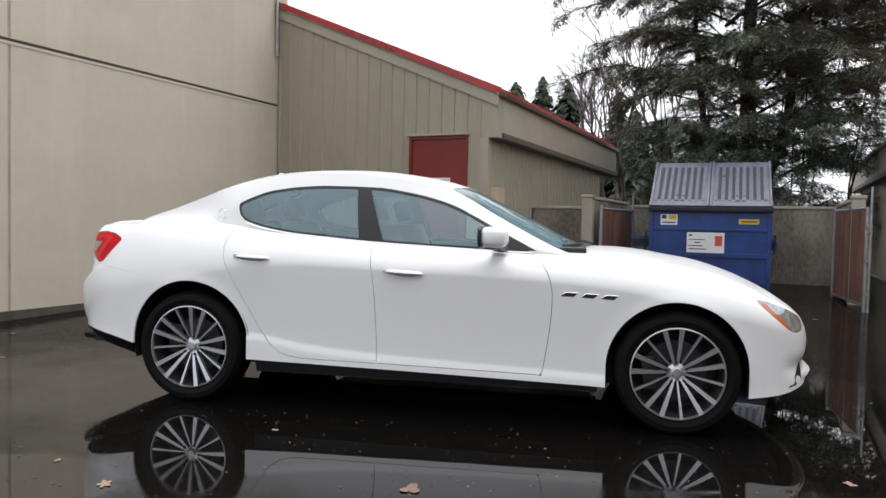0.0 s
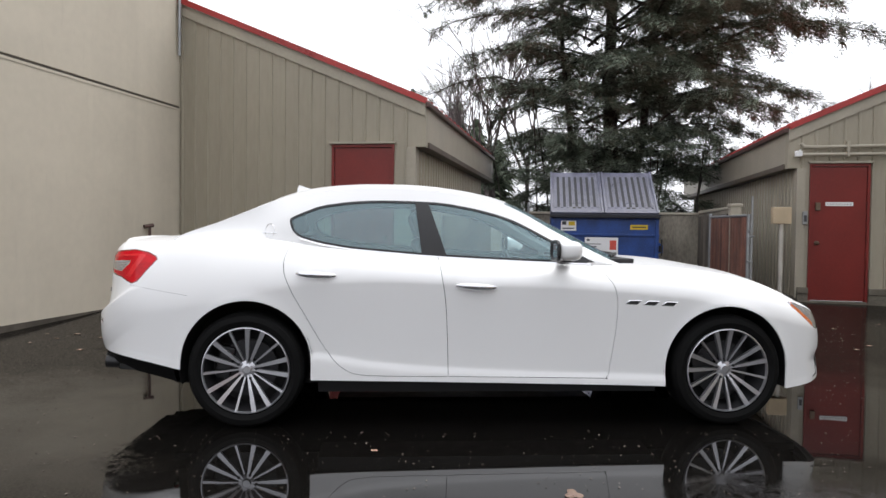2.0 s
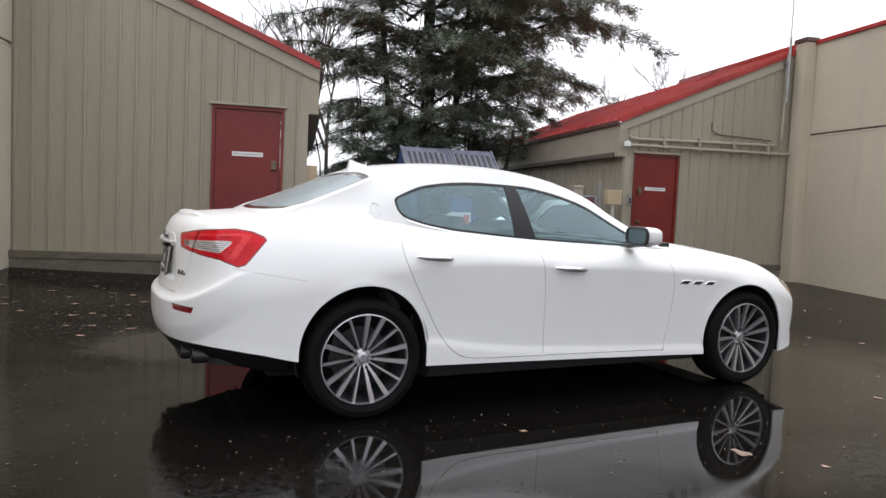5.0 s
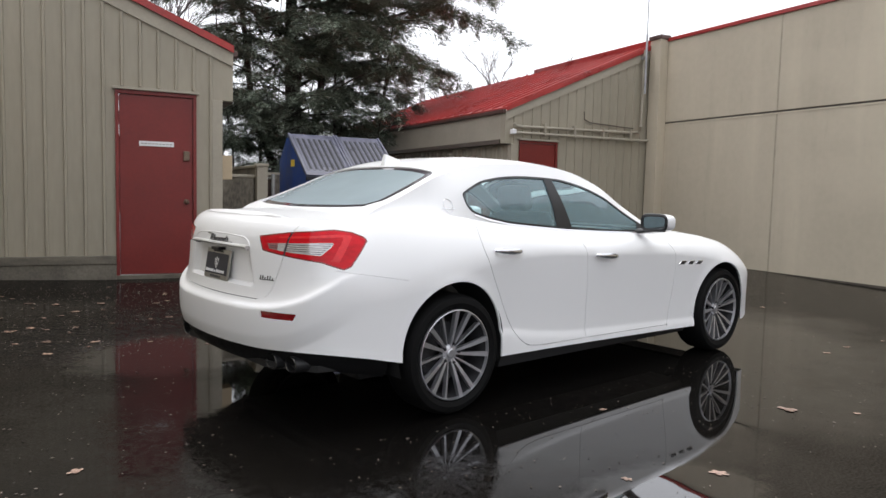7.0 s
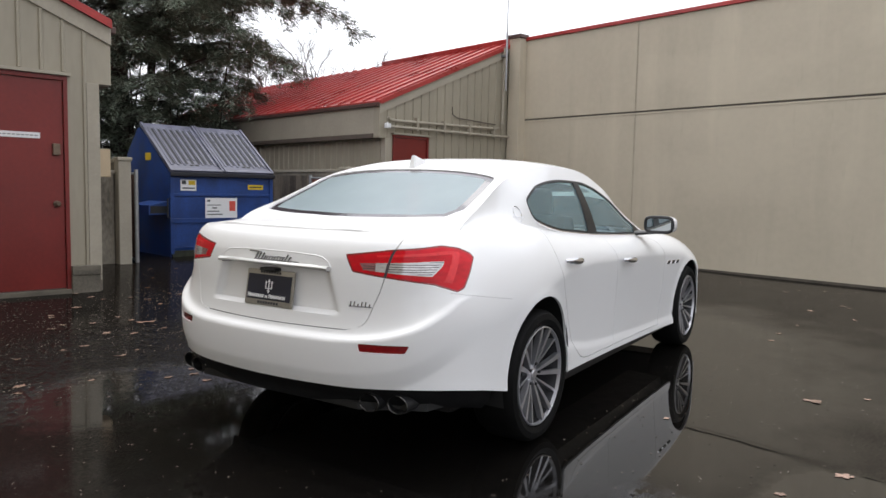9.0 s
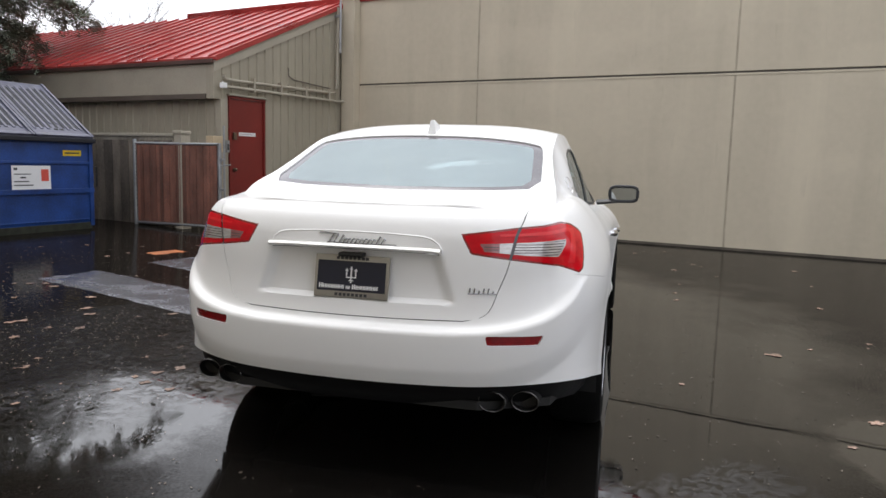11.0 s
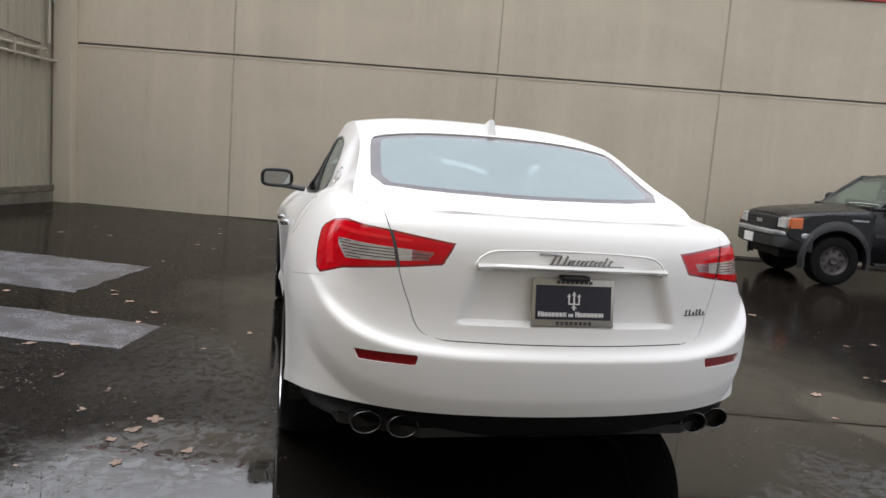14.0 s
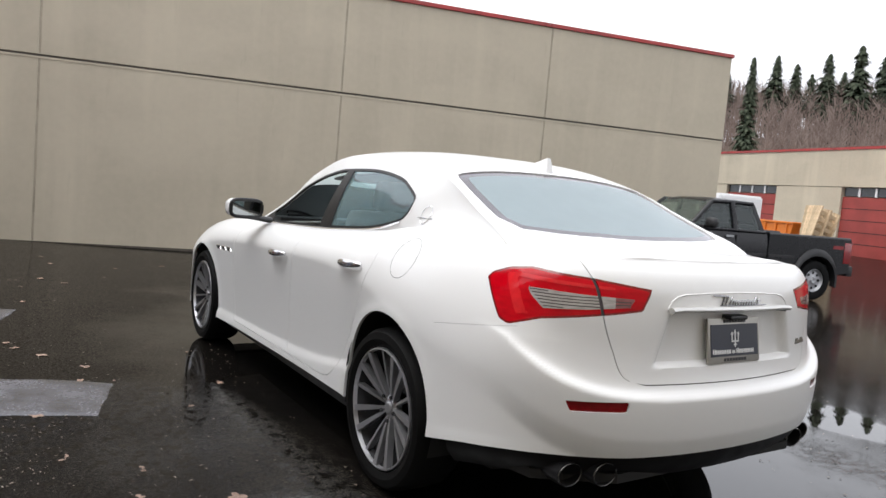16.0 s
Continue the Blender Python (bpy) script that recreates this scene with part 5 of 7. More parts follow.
    # wipers resting at the screen's foot
    for y0, y1 in ((0.55, -0.02), (-0.06, -0.58)):
        bm = bmesh.new()
        tube(bm, [(1.0 - 0.28 * (y0 / 0.7)**2, y0, 1.045), (1.02 - 0.28 * (((y0 + y1) / 2) / 0.7)**2, (y0 + y1) / 2, 1.06), (1.03 - 0.28 * (y1 / 0.7)**2, y1, 1.05)], 0.012, 6)
        raw("wiper", bm, M_BLACK, car, "black windscreen wiper")
    part("cowl_panel", boxed(0.66, 0.98, -0.66, 0.66, 1.0, 1.04, 0.01), M_BLACK, car, "black cowl panel")

    # cabin inside
    part("cabin_floor", boxed(-1.75, 0.9, -0.72, 0.72, 0.34, 0.42, 0.02), M_DASH, car, "dark carpet")
    part("parcel_shelf", boxed(-1.95, -1.42, -0.62, 0.62, 1.0, 1.05, 0.02), M_DASH, car, "dark parcel shelf")
    part("dashboard", boxed(0.42, 0.95, -0.70, 0.70, 0.62, 1.0, 0.06), M_DASH, car, "dark dashboard")
    part("centre_console", boxed(-0.35, 0.45, -0.13, 0.13, 0.42, 0.72, 0.04), M_DASH, car)
    for s in (1, -1):
        for xx, nm in ((-0.20, "front_seat"), (-1.12, "rear_seat")):
            bm = bmesh.new()
            box(bm, xx - 0.02, xx + 0.46, s * 0.38 - 0.25, s * 0.38 + 0.25, 0.5, 0.64, 0.05)
            st = raw(nm, bm, M_LEATHER, car, "grey-beige leather seat", 60)
            bm = bmesh.new()
            box(bm, -0.09, 0.09, -0.25, 0.25, 0.0, 0.60, 0.06)
            bmesh.ops.transform(bm, matrix=pose(xx - 0.02, s * 0.38, 0.58, 0, -18, 0), verts=bm.verts)
            raw("seat_back", bm, M_LEATHER, st, "", 60)
            bm = bmesh.new()
            box(bm, -0.05, 0.05, -0.13, 0.13, 0.62, 0.80, 0.04)
            bmesh.ops.transform(bm, matrix=pose(xx - 0.02, s * 0.38, 0.58, 0, -18, 0), verts=bm.verts)
            raw("head_rest", bm, M_LEATHER, st, "", 60)
        part("door_trim", boxed(-1.15, 0.6, s * 0.745, s * 0.775, 0.5, 0.985, 0.01), M_DASH, car, "dark door lining")
    bm = bmesh.new()
    tube(bm, [(0.34 - 0.06 * math.sin(t), 0.38 + 0.175 * math.cos(t), 0.88 + 0.165 * math.sin(t)) for t in np.linspace(0, 2 * math.pi, 33)], 0.016, 8, caps=False)
    box(bm, 0.32, 0.38, 0.22, 0.54, 0.86, 0.90, 0.01)
    raw("steering_wheel", bm, M_DASH, car, "dark steering wheel", 50)

    # wheels: barrel, machined multi-spoke face, tyre
    def wheel(cx, s):
        bm = bmesh.new()
        lathe(bm, [(0.262, 0.02), (0.265, 0.0), (0.262, -0.010), (0.256, -0.012), (0.252, 0.006)], 64)
        rim = raw("wheel", bm, M_RIM, car, "machined alloy wheel with fifteen slim spokes", 35)
        bm = bmesh.new()
        prof = [(0.262, 0.205), (0.30, 0.222), (0.335, 0.215), (0.349, 0.19), (0.352, 0.15), (0.352, 0.05), (0.347, 0.012), (0.33, -0.012), (0.30, -0.018), (0.272, -0.008), (0.263, 0.008)]
        lathe(bm, prof, 72)
        raw("tyre", bm, M_TYRE, rim, "black low-profile tyre", 30)
        bm = bmesh.new()
        lathe(bm, [(0.252, 0.006), (0.238, 0.07), (0.236, 0.20), (0.262, 0.215)], 56)
        raw("barrel_inside", bm, M_RIMDARK, rim, "dark inner barrel", 40)
        for k in range(15):
            a_ = 2 * math.pi * k / 15 + 0.1 + (0.02 if k % 3 == 0 else -0.02 if k % 3 == 1 else 0.0)
            bm = bmesh.new()
            sec = []
            thin = k % 3 == 2
            for r_, wd, dp in ((0.034, 0.005, 0.036), (0.075, 0.0078, 0.026), (0.13, 0.0102, 0.014), (0.20, 0.0126, 0.001), (0.258, 0.0145, -0.009)):
                wd, dp = (wd * 0.55, dp + 0.010) if thin else (wd, dp)
                ring = [(-wd, dp), (wd, dp), (wd * 0.8, dp + 0.03), (-wd * 0.8, dp + 0.03)]
                sec.append([bm.verts.new((r_ * math.cos(a_) - o * math.sin(a_), d_, r_ * math.sin(a_) + o * math.cos(a_))) for o, d_ in ring])
            for u, v in zip(sec, sec[1:]):
                for t in range(4):
                    bm.faces.new((u[t], u[(t + 1) % 4], v[(t + 1) % 4], v[t]))
            part("spoke", bm, M_RIM, rim)
        bm = bmesh.new()
        lathe(bm, [(0.0, 0.025), (0.022, 0.026), (0.028, 0.030), (0.029, 0.034), (0.044, 0.038), (0.053, 0.044), (0.056, 0.07)], 32)
        raw("hub", bm, M_RIM, rim, "hub with centre cap", 30)
        for k in range(5):
            a_ = 2 * math.pi * k / 5 + 0.3
            bm = bmesh.new()
            lathe(bm, [(0.0, 0.022), (0.008, 0.022), (0.009, 0.034), (0.014, 0.034)], 8, "y", (0.058 * math.cos(a_), 0, 0.058 * math.sin(a_)))
            raw("wheel_bolt", bm, M_RIMDARK, rim)
        bm = bmesh.new()
        lathe(bm, [(0.06, 0.10), (0.175, 0.10), (0.175, 0.125), (0.06, 0.125)], 40)
        raw("brake_disc", bm, M_RIMDARK, rim, "steel brake disc", 30)
        # Added disc shuts the open wheel back, so no light shows between spokes.
        bm = bmesh.new()
        lathe(bm, [(0.0, 0.185), (0.236, 0.185), (0.236, 0.195), (0.0, 0.195)], 40)
        raw("back_light_block", bm, M_DARK, rim, "added dark disc blocking light behind the spokes", 30)
        bm = bmesh.new()
        box(bm, -0.19, -0.10, 0.075, 0.15, -0.10, 0.10, 0.015)
        raw("brake_caliper", bm, M_BLACK, rim, "", 30)
        return rim

    for cx, turn in ((1.499, 0.0), (-1.499, 20.0)):
        for s in (1, -1):
            o = wheel(cx, s)
            o.matrix_basis = pose(cx, s * 0.930, 0.352, 0, 0, 180 if s > 0 else 0) @ pose(0, 0, 0, 0, turn + 7 * s, 0)
    return car


build_car()


# ---------------------------------------------------------------- things in the yard
def islands(name, dark, light, rough=0.6, trans=0.0):
    m = bpy.data.materials.new(name)
    m.use_nodes = True
    n, l = m.node_tree.nodes, m.node_tree.links
    p = n["Principled BSDF"]
    p.inputs["Roughness"].default_value, p.inputs["Specular IOR Level"].default_value = rough, 0.15
    g, mix = n.new("ShaderNodeNewGeometry"), n.new("ShaderNodeMixRGB")
    mix.inputs[1].default_value, mix.inputs[2].default_value = (*dark, 1), (*light, 1)
    l.new(g.outputs["Random Per Island"], mix.inputs[0])
    l.new(mix.outputs[0], p.inputs["Base Color"])
    return m


def by_object(name, dark, light, rough=0.8, bump=0.3, scale=8, stretch=(1, 1, 1)):
    """Pieces that differ from one another, with grain."""
    m = mat(name, light, rough, var=0.2, scale=scale, bump=bump, dark=dark, stretch=stretch)
    n, l = m.node_tree.nodes, m.node_tree.links
    info, hs = n.new("ShaderNodeObjectInfo"), n.new("ShaderNodeHueSaturation")
    r = n.new("ShaderNodeMapRange")
    r.inputs[3].default_value, r.inputs[4].default_value = 0.65, 1.3
    l.new(info.outputs["Random"], r.inputs[0])
    l.new(r.outputs[0], hs.inputs["Value"])
    src = n["Principled BSDF"].inputs["Base Color"].links[0].from_socket
    l.new(src, hs.inputs["Color"])
    l.new(hs.outputs[0], n["Principled BSDF"].inputs["Base Color"])
    return m


M_BLUE = mat("blue_painted_steel", (0.014, 0.060, 0.25), 0.42, var=0.34, scale=2.5, bump=0.08, bscale=25, rvar=0.15)
M_LID = mat("grey_blue_plastic_lid", (0.125, 0.128, 0.178), 0.38, var=0.25, scale=5, bump=0.1, rvar=0.15)
M_LIDSLOT = mat("dark_lid_groove", (0.012, 0.013, 0.02), 0.6, var=0.2, scale=9)
M_YELLOW = mat("yellow_sticker", (0.72, 0.50, 0.02), 0.45, var=0.12, scale=20)
M_REDST = mat("red_sticker", (0.70, 0.10, 0.07), 0.45, var=0.1, scale=20)
M_STAIN = mat("stained_concrete", (0.30, 0.265, 0.21), 0.8, var=0.3, scale=1.6, bump=0.25, bscale=50, dark=(0.075, 0.064, 0.05), stretch=(1, 1, 0.45))
M_SLAT = by_object("brown_privacy_slat", (0.10, 0.042, 0.03), (0.30, 0.12, 0.08), 0.75, 0.2, 5, (1, 1, 0.3))
M_WIRE = mat("rusty_wire", (0.13, 0.10, 0.09), 0.6, 0.3, var=0.2, scale=20)
M_BOXB = mat("tan_box_paint", (0.52, 0.41, 0.27), 0.55, var=0.08, scale=5)
M_BARK = mat("dark_bark", (0.075, 0.064, 0.055), 0.9, var=0.35, scale=5, bump=0.6, bscale=30, stretch=(1, 1, 0.3))
M_TWIG = mat("bare_twig", (0.19, 0.155, 0.15), 0.85, var=0.25, scale=9)
M_NEEDLE = islands("cedar_needles", (0.095, 0.118, 0.082), (0.30, 0.345, 0.265), 0.8)
M_LEAF = by_object("fallen_leaf", (0.10, 0.035, 0.022), (0.40, 0.29, 0.22), 0.25, 0.2, 40)


def triangulated(name, verts, faces, material, parent=None, label="", kind=""):
    me = bpy.data.meshes.new(name)
    me.from_pydata([tuple(v) for v in verts], [], [tuple(f) for f in faces])
    me.materials.append(material)
    ob = new(name, me)
    if parent:
        ob.parent = parent
    return tagged(ob, label, "", "", kind)


def build_dumpster():
    d = thing("dumpster", "blue steel dumpster with closed grey plastic lids", "dumpster", at=Matrix.Translation((0.27, 7.30, 0.185)) @ pose(0, 0, 0, 0, 0, 3.4))
    W, D, H = 1.79, 1.55, 1.28
    prof = [(0.03, 0.0), (0.0, 0.14), (0.0, H), (1.04, H + 0.75), (1.14, H + 0.75), (D, H + 0.34), (D, 0.0)]
    body = part("body", prism(bmesh.new(), prof, "x", 0.0, W), M_BLUE, d, "scuffed blue steel body")
    for z0, z1, pr in ((0.14, 0.155, 0.012), (0.53, 0.60, 0.03), (0.945, 0.985, 0.02), (1.24, 1.315, 0.04)):
        part("front_rib", boxed(-0.02, W + 0.02, -pr, 0.0, z0, z1, 0.006), M_BLUE, d)
    for x0 in (-0.012, W - 0.05):
        part("corner_post", boxed(x0, x0 + 0.062, -0.025, 0.05, 0.05, H, 0.008), M_BLUE, d)
    part("dark_foot", boxed(0.02, W - 0.02, -0.014, 0.02, 0.0, 0.10, 0.004), M_BINFOOT, d, "dark greenish strip along the foot")
    # fork pockets on both sides
    for s, x0, x1 in ((-1, -0.30, -0.001), (1, W + 0.001, W + 0.10)):
        bm = bmesh.new()
        prism(bm, [(x0, 0.66), (x1, 0.66), (x1, 0.86), (x0, 0.80)] if s < 0 else [(x0, 0.66), (x1, 0.66), (x1, 0.80), (x0, 0.86)], "y", 0.08, 0.75)
        pk = part("fork_pocket", bm, M_BLUE, d, "blue steel fork pocket")
        part("pocket_opening", boxed(x0 + 0.02, x1 - 0.02, 0.076, 0.0795, 0.68, 0.79), M_DARK, pk)
    bm = bmesh.new()
    tube(bm, [(W + 0.01, -0.01, 0.92), (W + 0.06, -0.03, 0.90), (W + 0.06, -0.03, 0.62), (W + 0.01, -0.01, 0.60)], 0.014, 8)
    part("grab_handle", bm, M_BLACK, d, "black grab handle", smooth=40)
    bm = bmesh.new()
    tube(bm, [(-0.01, -0.01, 0.92), (-0.06, -0.03, 0.90), (-0.06, -0.03, 0.62), (-0.01, -0.01, 0.60)], 0.014, 8)
    part("grab_handle", bm, M_BLACK, d, "black grab handle", smooth=40)
    # two ribbed lids on the slope
    ang = math.degrees(math.atan2(0.75, 1.04))
    L = math.hypot(0.75, 1.04) + 0.05
    for k in range(2):
        x0 = -0.02 + k * (W / 2 + 0.02)
        w = W / 2 + 0.01
        m = Matrix.Translation((x0, -0.035, H + 0.02)) @ pose(0, 0, 0, ang, 0, 0)
        bm = bmesh.new()
        box(bm, 0, w, 0, L, 0.0, 0.035, 0.01)
        box(bm, 0.0, 0.04, 0, L, 0.035, 0.06, 0.01)
        box(bm, w - 0.04, w, 0, L, 0.035, 0.06, 0.01)
        box(bm, 0.04, w - 0.04, 0, 0.06, 0.035, 0.055, 0.008)
        bmesh.ops.transform(bm, matrix=m, verts=bm.verts)
        lid = part("lid", bm, M_LID, d, "weathered grey-blue plastic lid", smooth=40)
        for i in range(8):
            xx = 0.09 + i * (w - 0.18) / 7
            bm = bmesh.new()
            box(bm, xx - 0.020, xx + 0.020, 0.30 if i in (3, 4) else 0.16, L - 0.12, 0.0352, 0.047, 0.009)
            bmesh.ops.transform(bm, matrix=m, verts=bm.verts)
            part("lid_rib", bm, M_LID, lid)
            bm = bmesh.new()
            box(bm, xx + 0.026, xx + 0.072, 0.2, L - 0.16, 0.0355, 0.038)
            bmesh.ops.transform(bm, matrix=m, verts=bm.verts)
            if i < 7:
                part("lid_groove", bm, M_LIDSLOT, lid)
        for o in (-0.075, 0.015):
            bm = bmesh.new()
            box(bm, w / 2 + o, w / 2 + o + 0.06, 0.15, 0.18, 0.0355, 0.04)
            bmesh.ops.transform(bm, matrix=m, verts=bm.verts)
            part("lid_grip", bm, M_DARK, lid)
    # a dark strip along the front of the lids
    part("lid_front_strip", boxed(-0.03, W + 0.03, -0.075, -0.042, H - 0.03, H + 0.035, 0.012), M_LIDSLOT, d, "dark strip along the front of the lids")
    # stickers: flat, with plain bars for their print
    def sticker(x0, x1, z0, z1, m_, label, bars=()):
        st = part("sticker", boxed(x0, x1, -0.0065, -0.003, z0, z1), m_, d, label)
        for a, b, c, e, mm in bars:
            part("print_bar", boxed(x0 + a, x0 + b, -0.0085, -0.0068, z0 + c, z0 + e), mm, st)
    sticker(0.16, 0.42, 1.03, 1.20, M_WHITE, "white service sticker with a yellow mark", [(0.13, 0.24, 0.09, 0.16, M_YELLOW), (0.02, 0.09, 0.10, 0.16, M_INK), (0.03, 0.23, 0.03, 0.05, M_INK)])
    sticker(1.33, 1.62, 1.06, 1.14, M_YELLOW, "plain yellow sticker", [(0.03, 0.26, 0.03, 0.05, M_INK)])
    sticker(0.57, 1.13, 0.60, 0.92, M_WHITE, "large white notice with a red panel", [(0.42, 0.53, 0.11, 0.27, M_REDST), (0.03, 0.08, 0.26, 0.29, M_INK), (0.03, 0.30, 0.05, 0.065, M_INK), (0.03, 0.24, 0.10, 0.115, M_INK), (0.12, 0.20, 0.15, 0.17, M_INK), (0.03, 0.27, 0.20, 0.212, M_INK)])
    bm = bmesh.new()
    box(bm, -0.004, -0.0002, 0.66, 0.86, 1.50, 1.62)
    part("side_sticker", bm, M_YELLOW, d, "yellow square sticker")
    return d


M_BINFOOT = mat("dark_greenish_foot", (0.03, 0.034, 0.02), 0.85, var=0.4, scale=12, bump=0.3)
build_dumpster()


def build_enclosure():
    def slab(name, x0, x1, y0, y1, z0, z1, label):
        w = thing(name, label, "wall", kind="structure")
        part("wall_slab", boxed(x0, x1, y0, y1, z0, z1, 0.012), M_STAIN, w)
        part("wall_cap", boxed(x0 - 0.02, x1 + 0.02, y0 - 0.02, y1 + 0.02, z1 + 0.001, z1 + 0.05, 0.01), M_TRIM, w, "pale worn cap")
        return w
    slab("enclosure_wall_back", -0.62, 3.20, 9.75, 9.92, 0.0, 1.55, "stained grey concrete screen wall behind the dumpster")
    slab("enclosure_wall_left", -0.70, -0.55, 6.86, 9.74, 0.0, 1.60, "stained concrete side wall of the dumpster bay")
    slab("enclosure_wall_link", -1.56, -0.72, 6.80, 6.94, 0.0, 1.44, "low beige concrete wall beside the post")
    r = slab("enclosure_wall_right", 3.08, 3.23, 6.86, 9.74, 0.0, 1.58, "dark stained board-marked concrete side wall")
    for i in range(14):
        part("board", boxed(3.056, 3.079, 6.88 + i * 0.2, 7.07 + i * 0.2, 0.02, 1.52, 0.004), M_FENCE, r)
    for x in (-0.62, 3.15):
        p = thing("gate_post", "square beige concrete gate post", "post", "gate posts")
        part("shaft", boxed(x - 0.085, x + 0.085, 6.66, 6.83, 0.0, 1.62, 0.01), M_TRIM, p)
        part("cap", boxed(x - 0.10, x + 0.10, 6.645, 6.845, 1.621, 1.67, 0.012), M_TRIM, p)


M_FENCE = by_object("weathered_board", (0.05, 0.042, 0.035), (0.20, 0.165, 0.13), 0.85, 0.3, 4, (1, 1, 0.3))
build_enclosure()


def build_gate(a, b, z0, z1, label):
    """A swing gate of steel tube with brown slats, from a to b on the plan."""
    a, b = Vector((*a, 0)), Vector((*b, 0))
    L, ang = (b - a).length, math.degrees(math.atan2(b.y - a.y, b.x - a.x))
    g = thing("gate", label, "gate", "dumpster gates", at=Matrix.Translation(a) @ pose(0, 0, 0, 0, 0, ang))
    for x, top, nm in ((0.0, z1 + 0.06, "hinge_post"), (L, z1 + 0.02, "end_post")):
        part(nm, tube(bmesh.new(), [(x, 0, z0 - 0.12), (x, 0, top)], 0.03, 12), M_GALV, g, "galvanised steel post", smooth=40)
    for z in (z0, z1):
        part("rail", tube(bmesh.new(), [(0, 0, z), (L, 0, z)], 0.021, 10), M_GALV, g, "galvanised steel rail", smooth=40)
    # chain link over the slats
    net = bmesh.new()
    h, step_ = z1 - z0, 0.06
    for k in range(int((L + h) / step_)):
        for sgn in (1, -1):
            u0, u1 = max(0.0, k * step_ - h), min(L, k * step_)
            za, zb = z0 + (k * step_ - u0), z0 + (k * step_ - u1)
            if u1 - u0 > 0.02:
                if sgn < 0:
                    za, zb = z0 + z1 - za, z0 + z1 - zb
                for yy in (-0.017, 0.011):
                    tube(net, [(u0, yy, za), (u1, yy, zb)], 0.0014, 4, caps=False)
    ob = part("chain_link", net, M_WIRE, g, "galvanised chain-link mesh")
    ob["kind"] = "stuff"
    n = int((L - 0.08) / 0.062)
    for i in range(n):
        x = 0.04 + i * (L - 0.08) / n
        part("slat", boxed(x + 0.003, x + (L - 0.08) / n - 0.003, -0.008 - 0.006 * (i % 2), 0.008, z0 + 0.025, z1 - 0.02, 0.002), M_SLAT, g)
    part("drop_rod", tube(bmesh.new(), [(L + 0.07, 0.02, z0 - 0.14), (L + 0.07, 0.02, z1 + 0.28)], 0.016, 8), M_GALV, g, "long steel drop rod", smooth=40)
    for z in (z0 + 0.12, z0 + 0.55, z1 - 0.25):
        part("rod_bracket", boxed(L, L + 0.09, -0.02, 0.035, z, z + 0.035, 0.004), M_GALV, g)
    part("latch", tube(bmesh.new(), [(L + 0.02, 0.0, z1 - 0.32), (L + 0.2, 0.0, z1 - 0.30)], 0.01, 6), M_GALV, g)
    return g


build_gate((2.93, 7.56), (3.2, 6.0), 0.22, 1.47, "open chain-link gate filled with weathered brown slats")
build_gate((-0.42, 6.80), (-0.20, 8.3), 0.22, 1.45, "folded-back gate with brown slats beside the dumpster")


